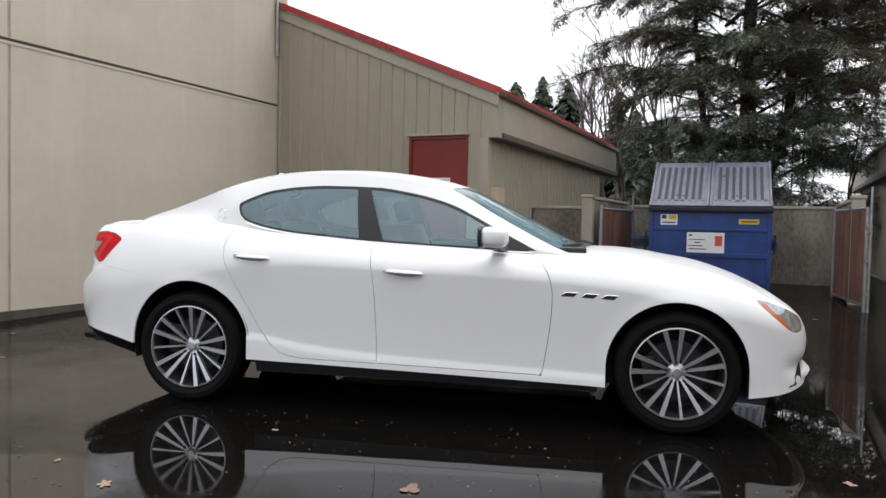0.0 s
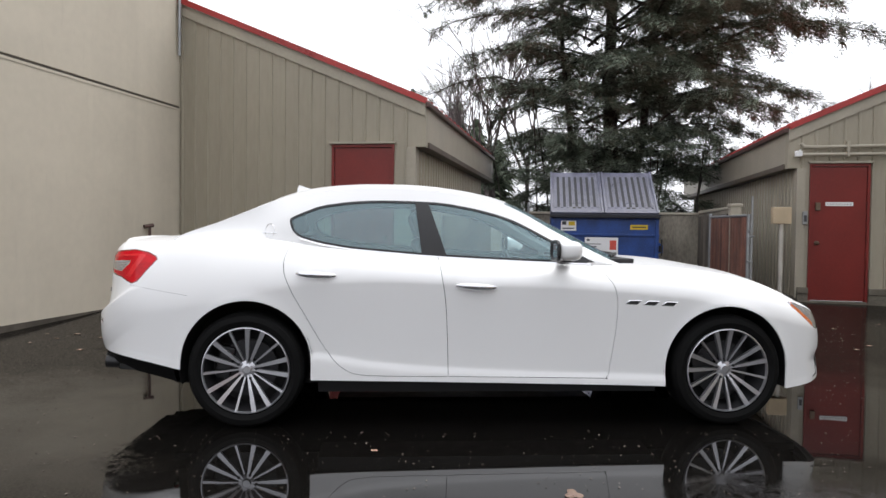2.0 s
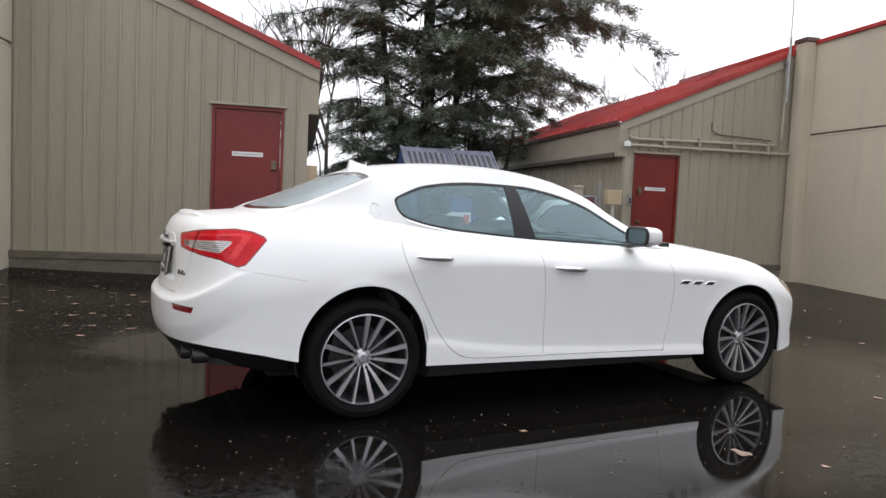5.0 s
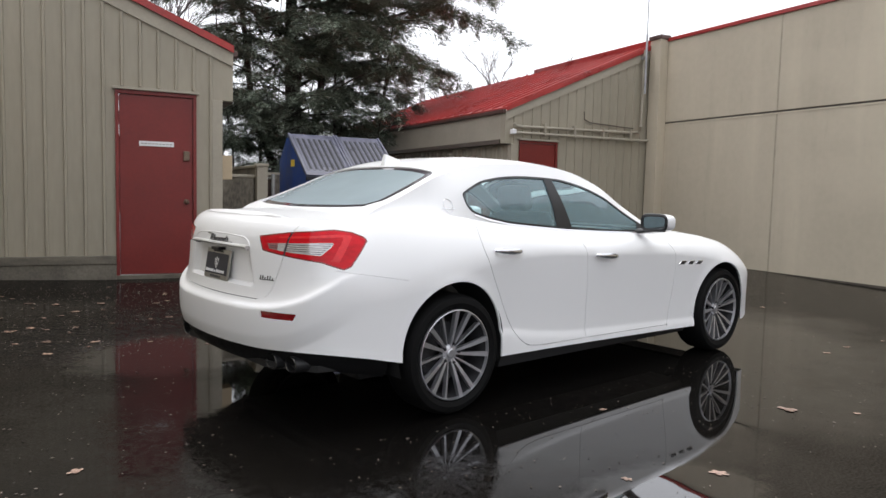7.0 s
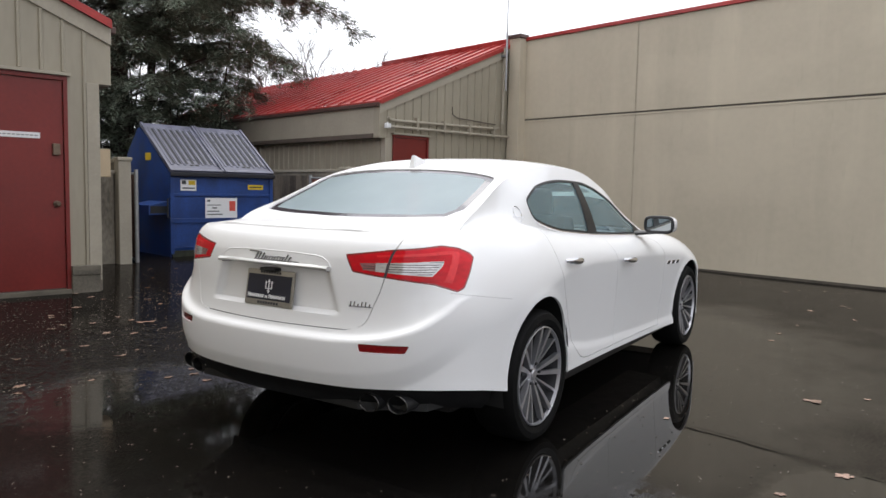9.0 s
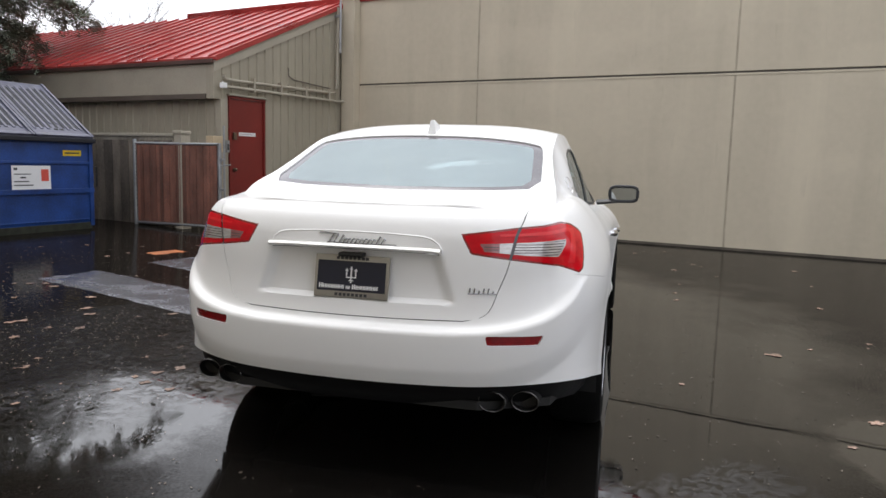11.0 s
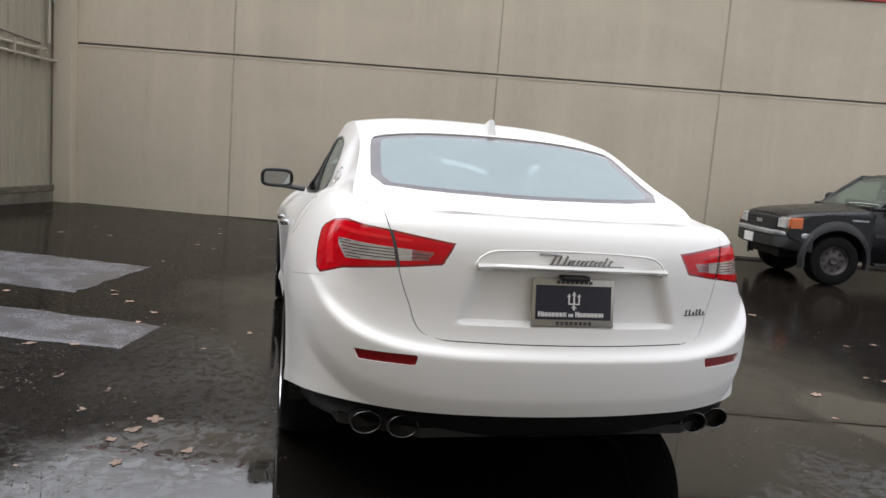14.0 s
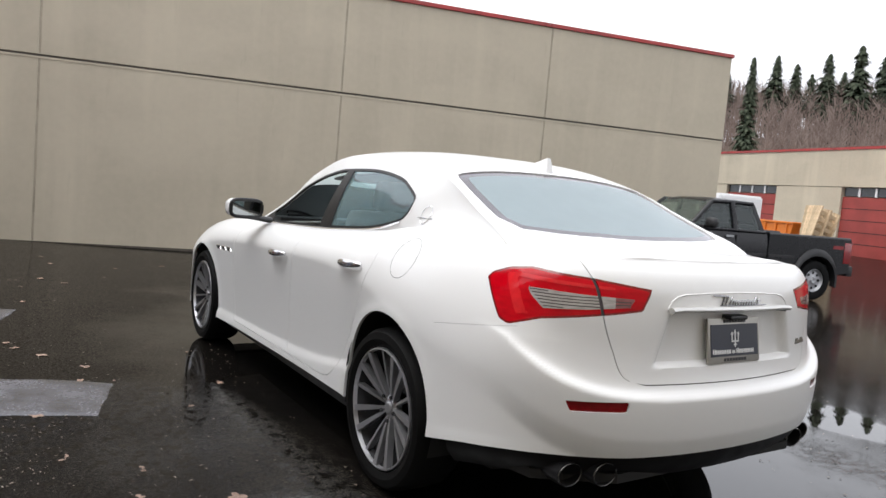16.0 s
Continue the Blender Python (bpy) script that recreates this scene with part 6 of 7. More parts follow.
def build_fixtures():
    # light post beside the door
    p = thing("bollard_light", "tan box on a white post beside the red door", "light post")
    part("post", tube(bmesh.new(), [(3.84, 6.74, 0.05), (3.84, 6.74, 1.38)], 0.036, 12), M_PIPE, p, "pale plastic pipe", smooth=40)
    part("box", boxed(3.70, 3.97, 6.66, 6.82, 1.36, 1.62, 0.012), M_BOXB, p, "tan painted box")
    b = thing("meter_box", "small tan utility box on the siding", "utility box")
    part("box", boxed(-1.555, -1.41, 4.80, 5.02, 1.38, 1.69, 0.008), M_BOXB, b)
    k = thing("door_keypad", "small grey keypad on the trim beside the door", "keypad")
    part("plate", boxed(4.18, 4.25, 6.845, 6.878, 1.36, 1.56, 0.006), M_GALV, k)
    part("button_panel", boxed(4.195, 4.235, 6.838, 6.8445, 1.40, 1.50, 0.003), M_INK, k)
    # conduits from the door's corner lamp to the concrete pier, and up
    c = thing("conduit", "painted pipes running along the siding to the roof", "pipe")
    part("upper_pipe", tube(bmesh.new(), [(4.12, 6.835, 2.62), (4.16, 6.835, 2.57), (4.30, 6.835, 2.56), (6.95, 6.835, 2.60), (7.10, 6.835, 2.62), (7.18, 6.835, 2.72), (7.20, 6.835, 4.3)], 0.028, 10), M_TRIM, c, "beige painted pipe", smooth=50)
    part("lower_pipe", tube(bmesh.new(), [(4.10, 6.82, 2.44), (4.3, 6.82, 2.445), (7.25, 6.82, 2.45), (7.42, 6.80, 2.47), (7.49, 6.78, 2.56), (7.50, 6.78, 4.4)], 0.026, 10), M_TRIM, c, "beige painted pipe", smooth=50)
    part("thin_cable", tube(bmesh.new(), [(5.75, 6.865, 2.95), (5.76, 6.865, 2.80), (5.9, 6.865, 2.74), (7.0, 6.865, 2.69)], 0.012, 6), M_EAVE, c, "thin dark cable", smooth=50)
    for x in (4.8, 5.5, 6.2, 6.9):
        part("pipe_clip", boxed(x - 0.02, x + 0.02, 6.79, 6.884, 2.41, 2.65, 0.004), M_TRIM, c)
    l = thing("corner_lamp", "small white flood lamp at the eave corner", "lamp")
    part("head", boxed(4.03, 4.13, 6.76, 6.84, 2.41, 2.50, 0.012), M_WHITE, l)
    part("arm", tube(bmesh.new(), [(4.09, 6.80, 2.46), (4.12, 6.86, 2.52)], 0.012, 6), M_WHITE, l)
    # concrete pier in the corner with its box
    q = thing("corner_pier", "beige concrete corner pier with small dark cap", "pier", kind="structure")
    part("pier", boxed(7.36, 7.569, 6.55, 6.86, -0.2, 4.50, 0.01), M_CONC, q)
    part("pier_cap", boxed(7.33, 7.60, 6.52, 6.88, 4.501, 4.58, 0.01), M_GUTTER, q)
    a = thing("antenna", "thin grey aerial rod rising at the roof corner", "antenna")
    part("rod", tube(bmesh.new(), [(7.16, 6.74, 3.4), (7.16, 6.74, 7.2)], 0.011, 6), M_GALV, a)
    part("sleeve", tube(bmesh.new(), [(7.16, 6.74, 3.4), (7.16, 6.74, 4.6)], 0.022, 8), M_GALV, a)
    part("bracket", boxed(7.14, 7.18, 6.75, 6.88, 4.1, 4.15), M_GALV, a)
    d = thing("downpipe", "grey pipe at the inner corner of the walls", "pipe")
    part("pipe", tube(bmesh.new(), [(-5.17, 4.62, 3.76), (-5.17, 4.62, 5.6)], 0.022, 8), M_GALV, d, smooth=40)
    s = thing("standpipe", "thin dark pipe standing against the concrete wall", "pipe")
    part("pipe", tube(bmesh.new(), [(-5.16, 3.85, 0.1), (-5.16, 3.85, 1.2)], 0.02, 8), M_GUTTER, s, smooth=40)
    part("head", tube(bmesh.new(), [(-5.20, 3.78, 1.2), (-5.14, 3.9, 1.22)], 0.028, 8), M_GUTTER, s, smooth=40)


build_fixtures()


# ---------------------------------------------------------------- the cedar and the bare trees behind
def build_cedar():
    rnd = np.random.RandomState(5)
    t = thing("cedar_tree", "large dark grey-green cedar with drooping layered branches", "tree")
    base = Vector((1.45, 12.9, 0.1))
    stems = [[(0, 0, -0.2), (0.05, 0, 2), (-0.05, 0.05, 5), (0.05, 0, 9), (0, 0, 13.5)], [(0.1, 0.1, 1.2), (0.75, 0.3, 3.2), (1.05, 0.5, 6), (1.1, 0.5, 9.5)], [(-0.1, 0, 0.9), (-0.9, 0.3, 3.0), (-1.2, 0.2, 5.6), (-1.25, 0.3, 8.2)]]
    bm = bmesh.new()
    for line, r in zip(stems, (0.27, 0.13, 0.11)):
        tube(bm, [base + Vector(p) for p in line], r, 12, 0.03)
    for k in range(16):
        a, d = rnd.uniform(0, 6.28), rnd.uniform(0.4, 2.6)
        x, y = d * math.cos(a) * 1.2, 0.3 * d * math.sin(a)
        tube(bm, [base + Vector((x, y, -0.2)), base + Vector((x * 1.1 + rnd.uniform(-0.2, 0.2), y, 2)), base + Vector((x * 1.25 + rnd.uniform(-0.3, 0.3), y, rnd.uniform(4, 6)))], rnd.uniform(0.02, 0.05), 6, 0.01)
    part("trunk", bm, M_BARK, t, "dark forked trunk with thin stems", smooth=60)
    PV, PF = [], []
    count = 0
    limbs = bmesh.new()
    up = np.array((0, 0, 1.0))

    def sprays(P, d, side, size):
        """Flat tufts of narrow blades at the points P of one twig that runs along d."""
        nonlocal count
        k = 10
        P = np.repeat(P, k, 0) + rnd.normal(0, 0.05, (len(P) * k, 3))
        a = rnd.uniform(-1.2, 1.2, len(P))[:, None]
        e = d * np.cos(a) + side * np.sin(a) + up * rnd.uniform(-0.75, 0.1, len(P))[:, None]
        e = e / np.linalg.norm(e, axis=1)[:, None]
        w = side * np.cos(a) - d * np.sin(a)
        L = (size * rnd.uniform(0.6, 1.3, len(P)))[:, None]
        quad = np.stack([P, P + e * L * 0.5 + w * L * 0.10, P + e * L, P + e * L * 0.5 - w * L * 0.10 + up * L * 0.06], 1).reshape(-1, 3)
        PV.append(quad)
        PF.append(np.arange(len(P) * 4).reshape(-1, 4) + count)
        count += len(P) * 4

    n = 380
    for i in range(n):
        h = 0.9 + 12.1 * (i / n)**1.5 + rnd.uniform(-0.2, 0.2)
        az = i * 2.39996 + rnd.uniform(-0.4, 0.4)
        dirv = Vector((math.cos(az), math.sin(az), 0))
        if dirv.y > 0.5 and i % 4:
            continue
        west = dirv.x < -0.2
        full = float(np.interp(h, [0.9, 2.4, 3.6, 5.0, 6.5, 8.0, 10, 13.2], [3.4, 3.6, 4.4, 5.2, 5.4, 5.2, 4.0, 1.0] if west else [1.8, 3.0, 4.9, 6.0, 6.3, 5.8, 4.2, 1.0])) * (1 - 0.42 * max(0.0, -dirv.y))
        reach = full * rnd.uniform(0.62, 1.0) * (0.88 if west else 0.95)
        p0 = base + Vector((rnd.uniform(-0.9, 0.9), rnd.uniform(-0.2, 0.4), h - 0.4)) * 1.0
        rise_ = rnd.uniform(0.35, 1.2)
        pts = [p0 + dirv * reach * s + Vector((0, 0, rise_ * math.sin(s * 2.2) * reach * 0.35 - 0.12 * reach * s * s)) + Vector(rnd.normal(0, 0.06, 3)) * s for s in np.linspace(0, 1, 9)]
        tube(limbs, pts, 0.034 * reach / 4, 5, 0.006)
        side = dirv.cross(Vector((0, 0, 1)))
        for j in range(int(reach * (12 if west else 14))):
            s = rnd.uniform(0.12, 1.0)
            k = min(7, int(s * 8))
            q = pts[k].lerp(pts[k + 1], s * 8 - k)
            sd = side * float(rnd.choice((-1, 1)))
            tl = rnd.uniform(0.3, 1.1) * (1.15 - s * 0.55) * min(1.0, reach / 3)
            td = (sd * rnd.uniform(0.5, 1.0) + dirv * rnd.uniform(0.2, 0.8)).normalized()
            tip = q + td * tl + Vector((0, 0, -0.16 * tl - rnd.uniform(0, 0.2)))
            if j % 3 == 0 or west:
                tube(limbs, [q, q.lerp(tip, 0.5) + Vector((0, 0, 0.05)), tip], 0.010, 3, 0.004, caps=False)
            r = rnd.uniform(0.08, 1.0, max(3, int(tl * 17)))[:, None]
            P = np.array(q) * (1 - r) + np.array(tip) * r + up * 0.06 * np.sin(r * 3.1)
            ts = np.array((-td.y, td.x, 0))
            sprays(P, np.array(td), ts, rnd.uniform(0.075, 0.13))
    part("branchwork", limbs, M_BARK, t, "dark branching limbs")["kind"] = "stuff"
    me = bpy.data.meshes.new("crown")
    me.from_pydata(np.concatenate(PV), [], np.concatenate(PF))
    me.materials.append(M_NEEDLE)
    ob = new("crown", me)
    ob.parent = t
    tagged(ob, "grey-green needle sprays with gaps", "", "", "stuff")


def bare_tree(base, height, seed, label, spread=0.5, r0=0.07, depth=5):
    rnd = np.random.RandomState(seed)
    t = thing("bare_tree", label, "tree", "bare winter trees")
    bm, fine = bmesh.new(), bmesh.new()

    def grow(p, d, L, r, k):
        q1 = p + d * L * 0.5 + Vector(rnd.normal(0, 0.03 * L, 3))
        q2 = p + d * L + Vector((0, 0, 0.04 * L))
        tube(bm if k > 2 else fine, [p, q1, q2], r, 6 if k > 2 else 3, r * 0.62, caps=False)
        if k == 0:
            return
        for i in range(3 if k > 1 else 4):
            a = rnd.uniform(0, 2 * math.pi)
            e = (d + Vector((math.cos(a), math.sin(a), rnd.uniform(-0.1, 0.3))) * spread * rnd.uniform(0.6, 1.3)).normalized()
            s = rnd.uniform(0.45, 1.0)
            grow(p + (q2 - p) * s, e, L * rnd.uniform(0.55, 0.8), r * 0.58, k - 1)

    grow(Vector(base), Vector((0, 0, 1)), height * 0.36, r0, depth)
    part("trunk", bm, M_TWIG, t, "slender grey trunk and limbs", smooth=60)
    ob = part("bare_crown", fine, M_TWIG, t, "fine bare twigs")
    ob["kind"] = "stuff"


build_cedar()
bare_tree((-2.5, 15.5, 0), 9.0, 3, "slender bare deciduous tree beside the cedar", 0.42, 0.09)
bare_tree((-1.7, 14.6, 0), 8.6, 27, "slender bare deciduous tree beside the cedar", 0.45, 0.085)
bare_tree((-0.9, 17.5, 0), 9.5, 8, "slender bare deciduous tree behind the cedar", 0.4, 0.09)
bare_tree((17.5, 30, 0), 11.5, 12, "bare tree rising behind the red roof", 0.5, 0.13)
bare_tree((13.2, 27, 0), 9.5, 15, "bare tree rising behind the red roof", 0.5, 0.12)


def conifer(base, h, r, seed, label):
    """A far spire-shaped fir: trunk and ragged whorls of drooping boughs."""
    rnd = np.random.RandomState(seed)
    t = thing("fir_tree", label, "tree", "far firs")
    b = Vector(base)
    part("trunk", tube(bmesh.new(), [b, b + Vector((0, 0, h * 0.95))], 0.02 * h, 6, 0.02), M_BARK, t)
    V, F = [], []
    uneven = rnd.uniform(0.7, 1.2, 12)
    for i in range(int(h * 110)):
        s = rnd.uniform(0.12, 1.0)**0.85
        z = h * s
        rr = r * ((1 - s)**0.62 if s > 0.3 else 0.45 + s * 1.15) * rnd.uniform(0.35, 1.15) * uneven[int(s * 11.9)] + 0.1
        a = rnd.uniform(0, 2 * math.pi)
        d = Vector((math.cos(a), math.sin(a), 0))
        sd = Vector((-d.y, d.x, 0))
        p = b + Vector((0, 0, z))
        for k in range(4):
            u0, u1 = k / 4, (k + 1.3) / 4
            wd = rr * 0.16 * (1.15 - u0) + 0.05
            i0 = len(V)
            o = rnd.uniform(-0.2, 0.2) * rr
            V.extend((p + d * rr * u0 + sd * (o * u0 - wd) - Vector((0, 0, 0.28 * rr * u0)), p + d * rr * u0 + sd * (o * u0 + wd) - Vector((0, 0, 0.28 * rr * u0)), p + d * rr * u1 + sd * (o * u1 + wd * 0.2) - Vector((0, 0, 0.36 * rr * u1 + 0.1))))
            F.append((i0, i0 + 1, i0 + 2))
    triangulated("foliage", V, F, M_FIR, t, "dark green ragged boughs", "stuff")


M_FIR = islands("fir_needles", (0.028, 0.038, 0.024), (0.085, 0.10, 0.065), 0.8)
for i, (x, y, h, r) in enumerate(((-8.5, 34, 9.0, 2.8), (-10.6, 36, 9.8, 3.0), (-6.6, 38, 9.0, 3.0), (-12.6, 37, 9.8, 3.0), (-5.2, 36, 7.6, 2.6), (-9.6, 38, 8.6, 3.0), (-4.0, 37, 6.5, 2.6))):
    conifer((x, y, 0), h, r, 40 + i, "dark fir tree beyond the red roof")


# ---------------------------------------------------------------- the black pickup and the far yard
M_TRUCK = mat("black_truck_paint", (0.0045, 0.0045, 0.006), 0.28, var=0.1, scale=3, spec=0.4, rvar=0.06)
M_TRUCKPL = mat("grey_black_plastic", (0.018, 0.018, 0.019), 0.55, var=0.15, scale=8)
M_LAMPCLEAR = mat("headlamp_clear", (0.65, 0.66, 0.68), 0.12, 0.5, var=0.15, scale=25, coat=1.0)
M_STEELRIM = mat("dull_alloy", (0.09, 0.08, 0.075), 0.45, 0.6, var=0.25, scale=9)
# The film paints a greyish sky reflection onto the dark panes.
M_TRUCKGLASS = glass("truck_glass", (0.34, 0.42, 0.40), film=0.07, film_tint=(0.40, 0.50, 0.50), ior=1.5)


def build_pickup():
    """Built heading along +x with the front hubs at x = 0, then turned to face up the yard."""
    t = thing("pickup_truck", "black extended-cab pickup truck parked on wet asphalt", "pickup truck", at=Matrix.Translation((5.72, -5.33, 0.0)) @ pose(0, 0, 0, 0, 0, 90))
    FH, RH, HR, TAIL = 0.0, -3.11, 0.345, -3.84

    def arc(cx, r, a0, a1, n=14):
        return [(cx + r * math.cos(math.radians(a0 + (a1 - a0) * i / n)), HR + r * math.sin(math.radians(a0 + (a1 - a0) * i / n))) for i in range(n + 1)]

    def loft(secs, flip=False):
        """A sheet through half sections (y, z) at places x, mirrored across the truck."""
        bm = bmesh.new()
        rows = [[bm.verts.new((x, y, z)) for y, z in [(-a, b) for a, b in sec[::-1]] + [(a, b) for a, b in sec[1:]]] for x, sec in secs]
        for a, b in zip(rows, rows[1:]):
            for i in range(len(a) - 1):
                bm.faces.new((a[i], a[i + 1], b[i + 1], b[i]))
        for end in (rows[0], rows[-1]):
            bm.faces.new(end)
        bmesh.ops.remove_doubles(bm, verts=bm.verts, dist=0.0005)
        bmesh.ops.recalc_face_normals(bm, faces=bm.faces)
        return bm

    # hood: crowned, with a raised middle, rounding down over the nose
    secs = []
    for x, w, zs, zc in ((0.67, 0.60, 0.80, 0.86), (0.65, 0.66, 0.87, 0.925), (0.59, 0.72, 0.91, 0.962), (0.45, 0.765, 0.945, 0.995), (0.2, 0.80, 0.985, 1.035), (-0.1, 0.815, 1.02, 1.07), (-0.46, 0.825, 1.055, 1.11), (-0.58, 0.825, 1.06, 1.115)):
        secs.append((x, [(0.0, zc), (0.36, zc - 0.004), (0.46, zc - 0.022), (w - 0.1, zs + 0.016), (w - 0.03, zs), (w + 0.015, zs - 0.035), (w + 0.025, zs - 0.10)]))
    raw("hood", loft(secs), M_TRUCK, t, "black crowned hood", 40)
    # lower body: one curved section along the doors
    body = [(0.0, 1.10), (0.74, 1.10), (0.80, 1.085), (0.835, 1.04), (0.858, 0.90), (0.862, 0.74), (0.855, 0.62), (0.84, 0.50), (0.80, 0.41), (0.0, 0.40)]
    raw("cab_lower", loft([(-2.06, body), (-0.46, body)]), M_TRUCK, t, "black cab sides", 30)
    part("seats", boxed(-1.95, -0.85, -0.70, 0.70, 1.05, 1.20, 0.05), M_TRUCKPL, t, "dark seats")
    # roof: a shallow rounded shell
    secs = []
    for x, w, z in ((-1.02, 0.60, 1.548), (-1.07, 0.635, 1.572), (-1.16, 0.65, 1.592), (-1.45, 0.655, 1.605), (-1.75, 0.65, 1.592), (-1.86, 0.635, 1.57), (-1.90, 0.61, 1.54)):
        secs.append((x, [(0.0, z), (w * 0.6, z - 0.008), (w * 0.88, z - 0.028), (w, z - 0.062), (w + 0.012, z - 0.085), (w * 0.6, z - 0.085), (0.0, z - 0.07)]))
    raw("cab_roof", loft(secs), M_TRUCK, t, "black rounded roof", 45)

    def pane(name, pts, label):
        """A sheet of glass that faces outwards."""
        bm = bmesh.new()
        f = bm.faces.new([bm.verts.new(p) for p in pts])
        bm.normal_update()
        if f.normal.dot(f.calc_center_median() - Vector((-1.3, 0, 1.2))) < 0:
            f.normal_flip()
        raw(name, bm, M_TRUCKSCREEN if name == "windscreen" else M_TRUCKGLASS, t, label).visible_shadow = False

    def bar(name, a, b, r):
        bm = tube(bmesh.new(), [a, Vector(a).lerp(Vector(b), 0.5) + Vector((0, 0.006 * (1 if a[1] > 0 else -1), 0.008)), b], r, 10)
        raw(name, bm, M_TRUCK, t, "", 50)
    for s in (1, -1):
        bar("pillar", (-0.54, s * 0.785, 1.08), (-1.06, s * 0.635, 1.54), 0.036)
        bar("pillar", (-1.43, s * 0.80, 1.08), (-1.43, s * 0.65, 1.54), 0.05)
        bm = bmesh.new()
        vs = [bm.verts.new((x, s * y, z)) for x, y, z in ((-2.06, 0.795, 1.08), (-1.93, 0.795, 1.08), (-1.79, 0.655, 1.55), (-1.895, 0.655, 1.55), (-2.06, 0.70, 1.08), (-1.93, 0.70, 1.08), (-1.79, 0.58, 1.55), (-1.895, 0.58, 1.55))]
        for f in ((0, 1, 2, 3), (4, 5, 6, 7), (0, 1, 5, 4), (1, 2, 6, 5), (2, 3, 7, 6), (3, 0, 4, 7)):
            bm.faces.new([vs[i] for i in f])
        bmesh.ops.recalc_face_normals(bm, faces=bm.faces)
        bmesh.ops.bevel(bm, geom=list(bm.edges), offset=0.02, segments=3, affect='EDGES')
        raw("rear_pillar", bm, M_TRUCK, t, "black rear cab corner", 50)
        bar("roof_rail", (-1.05, s * 0.642, 1.53), (-1.85, s * 0.65, 1.535), 0.034)
        bar("belt_rail", (-0.46, s * 0.80, 1.085), (-2.04, s * 0.80, 1.085), 0.03)
        for nm, pts in (("side_window", [(-0.58, 0.786, 1.09), (-1.40, 0.79, 1.09), (-1.40, 0.652, 1.53), (-1.08, 0.642, 1.53)]), ("rear_side_window", [(-1.46, 0.79, 1.09), (-1.95, 0.79, 1.09), (-1.82, 0.655, 1.53), (-1.46, 0.655, 1.53)])):
            pane(nm, [(x, s * y, z) for x, y, z in pts], "tinted window")
        # front wing with its wheel opening
        bm = bmesh.new()
        prism(bm, [(0.655, 0.64), (0.665, 0.72), (0.635, 0.86), (0.56, 0.895), (0.38, 0.93), (0.1, 0.97), (-0.47, 1.03), (-0.47, 0.42)] + arc(FH, 0.43, 176, 8) + [(0.47, 0.55)], "y", s * 0.66, s * 0.858)
        bmesh.ops.bevel(bm, geom=[e for e in bm.edges if abs(abs(e.verts[0].co.y) - 0.858) < 1e-3 and abs(abs(e.verts[1].co.y) - 0.858) < 1e-3 and min(e.verts[0].co.z, e.verts[1].co.z) > 0.8], offset=0.05, segments=4, affect='EDGES')
        raw("front_wing", bm, M_TRUCK, t, "black front wing", 35)
        # box side with a rolled top edge
        bm = bmesh.new()
        prism(bm, [(-2.09, 0.42), (-2.09, 1.07), (TAIL, 1.07), (TAIL - 0.02, 1.0), (TAIL - 0.01, 0.50)] + [(-3.60, 0.46)] + arc(RH, 0.43, 172, 4), "y", s * 0.77, s * 0.855)
        raw("bed_side", bm, M_TRUCK, t, "black bed side", 30)
        raw("bed_rail", tube(bmesh.new(), [(-2.09, s * 0.815, 1.065), (TAIL, s * 0.815, 1.065)], 0.04, 10), M_TRUCKPL, t, "dark plastic bed rail", 60)
        for cx in (FH, RH):
            bm = bmesh.new()
            rim_ = arc(cx, 0.42, -14, 192, 26)
            lip_ = [(x, HR + (z - HR) * 1.11) for x, z in arc(cx, 0.49, -14, 192, 26)]
            rings = [[bm.verts.new((x, s * y, z)) for x, y, z in ((a[0], 0.80, a[1]), (a[0], 0.905, a[1]), ((a[0] + b[0]) / 2, 0.912, (a[1] + b[1]) / 2), (b[0], 0.872, b[1]), (b[0], 0.84, b[1]))] for a, b in zip(rim_, lip_)]
            for a, b in zip(rings, rings[1:]):
                for i in range(4):
                    bm.faces.new((a[i], a[i + 1], b[i + 1], b[i]))
            part("wheel_flare", bm, M_TRUCKPL, t, "wide dark plastic wheel flare", smooth=50)
            bm = bmesh.new()
            lathe(bm, [(0.19, 0.0), (0.205, -0.02), (0.26, -0.03), (0.32, -0.018), (0.345, 0.03), (0.345, 0.19), (0.315, 0.235), (0.2, 0.22)], 40)
            w = raw("wheel", bm, M_TYRE, t, "black off-road tyre on alloy rim", 30)
            bm = bmesh.new()
            lathe(bm, [(0.0, 0.0), (0.045, -0.005), (0.06, 0.02), (0.10, 0.03), (0.16, 0.028), (0.19, -0.008), (0.208, 0.0), (0.19, 0.06)], 30)
            raw("rim", bm, M_STEELRIM if cx == FH else M_BRIGHTRIM, w, "dull alloy rim", 30)
            for k in range(8):
                bm = bmesh.new()
                a = k * math.pi / 4
                lathe(bm, [(0.0, 0.022), (0.024, 0.022), (0.024, 0.04)], 10, "y", (0.13 * math.cos(a), 0, 0.13 * math.sin(a)))
                raw("rim_hole", bm, M_DARK, w)
            w.matrix_basis = pose(cx, s * 0.86, HR, 0, 0, 180 if s > 0 else 0)
            bm = bmesh.new()
            lathe(bm, [(0.45, s * 0.83), (0.45, s * 0.45), (0.0, s * 0.45)], 30, "y", (cx, 0, HR))
            bmesh.ops.delete(bm, geom=[v for v in bm.verts if v.co.z < HR - 0.02], context='VERTS')
            raw("wheel_liner", bm, M_DARK, t)
        # lamps, mirror, handle, seams
        bm = bmesh.new()
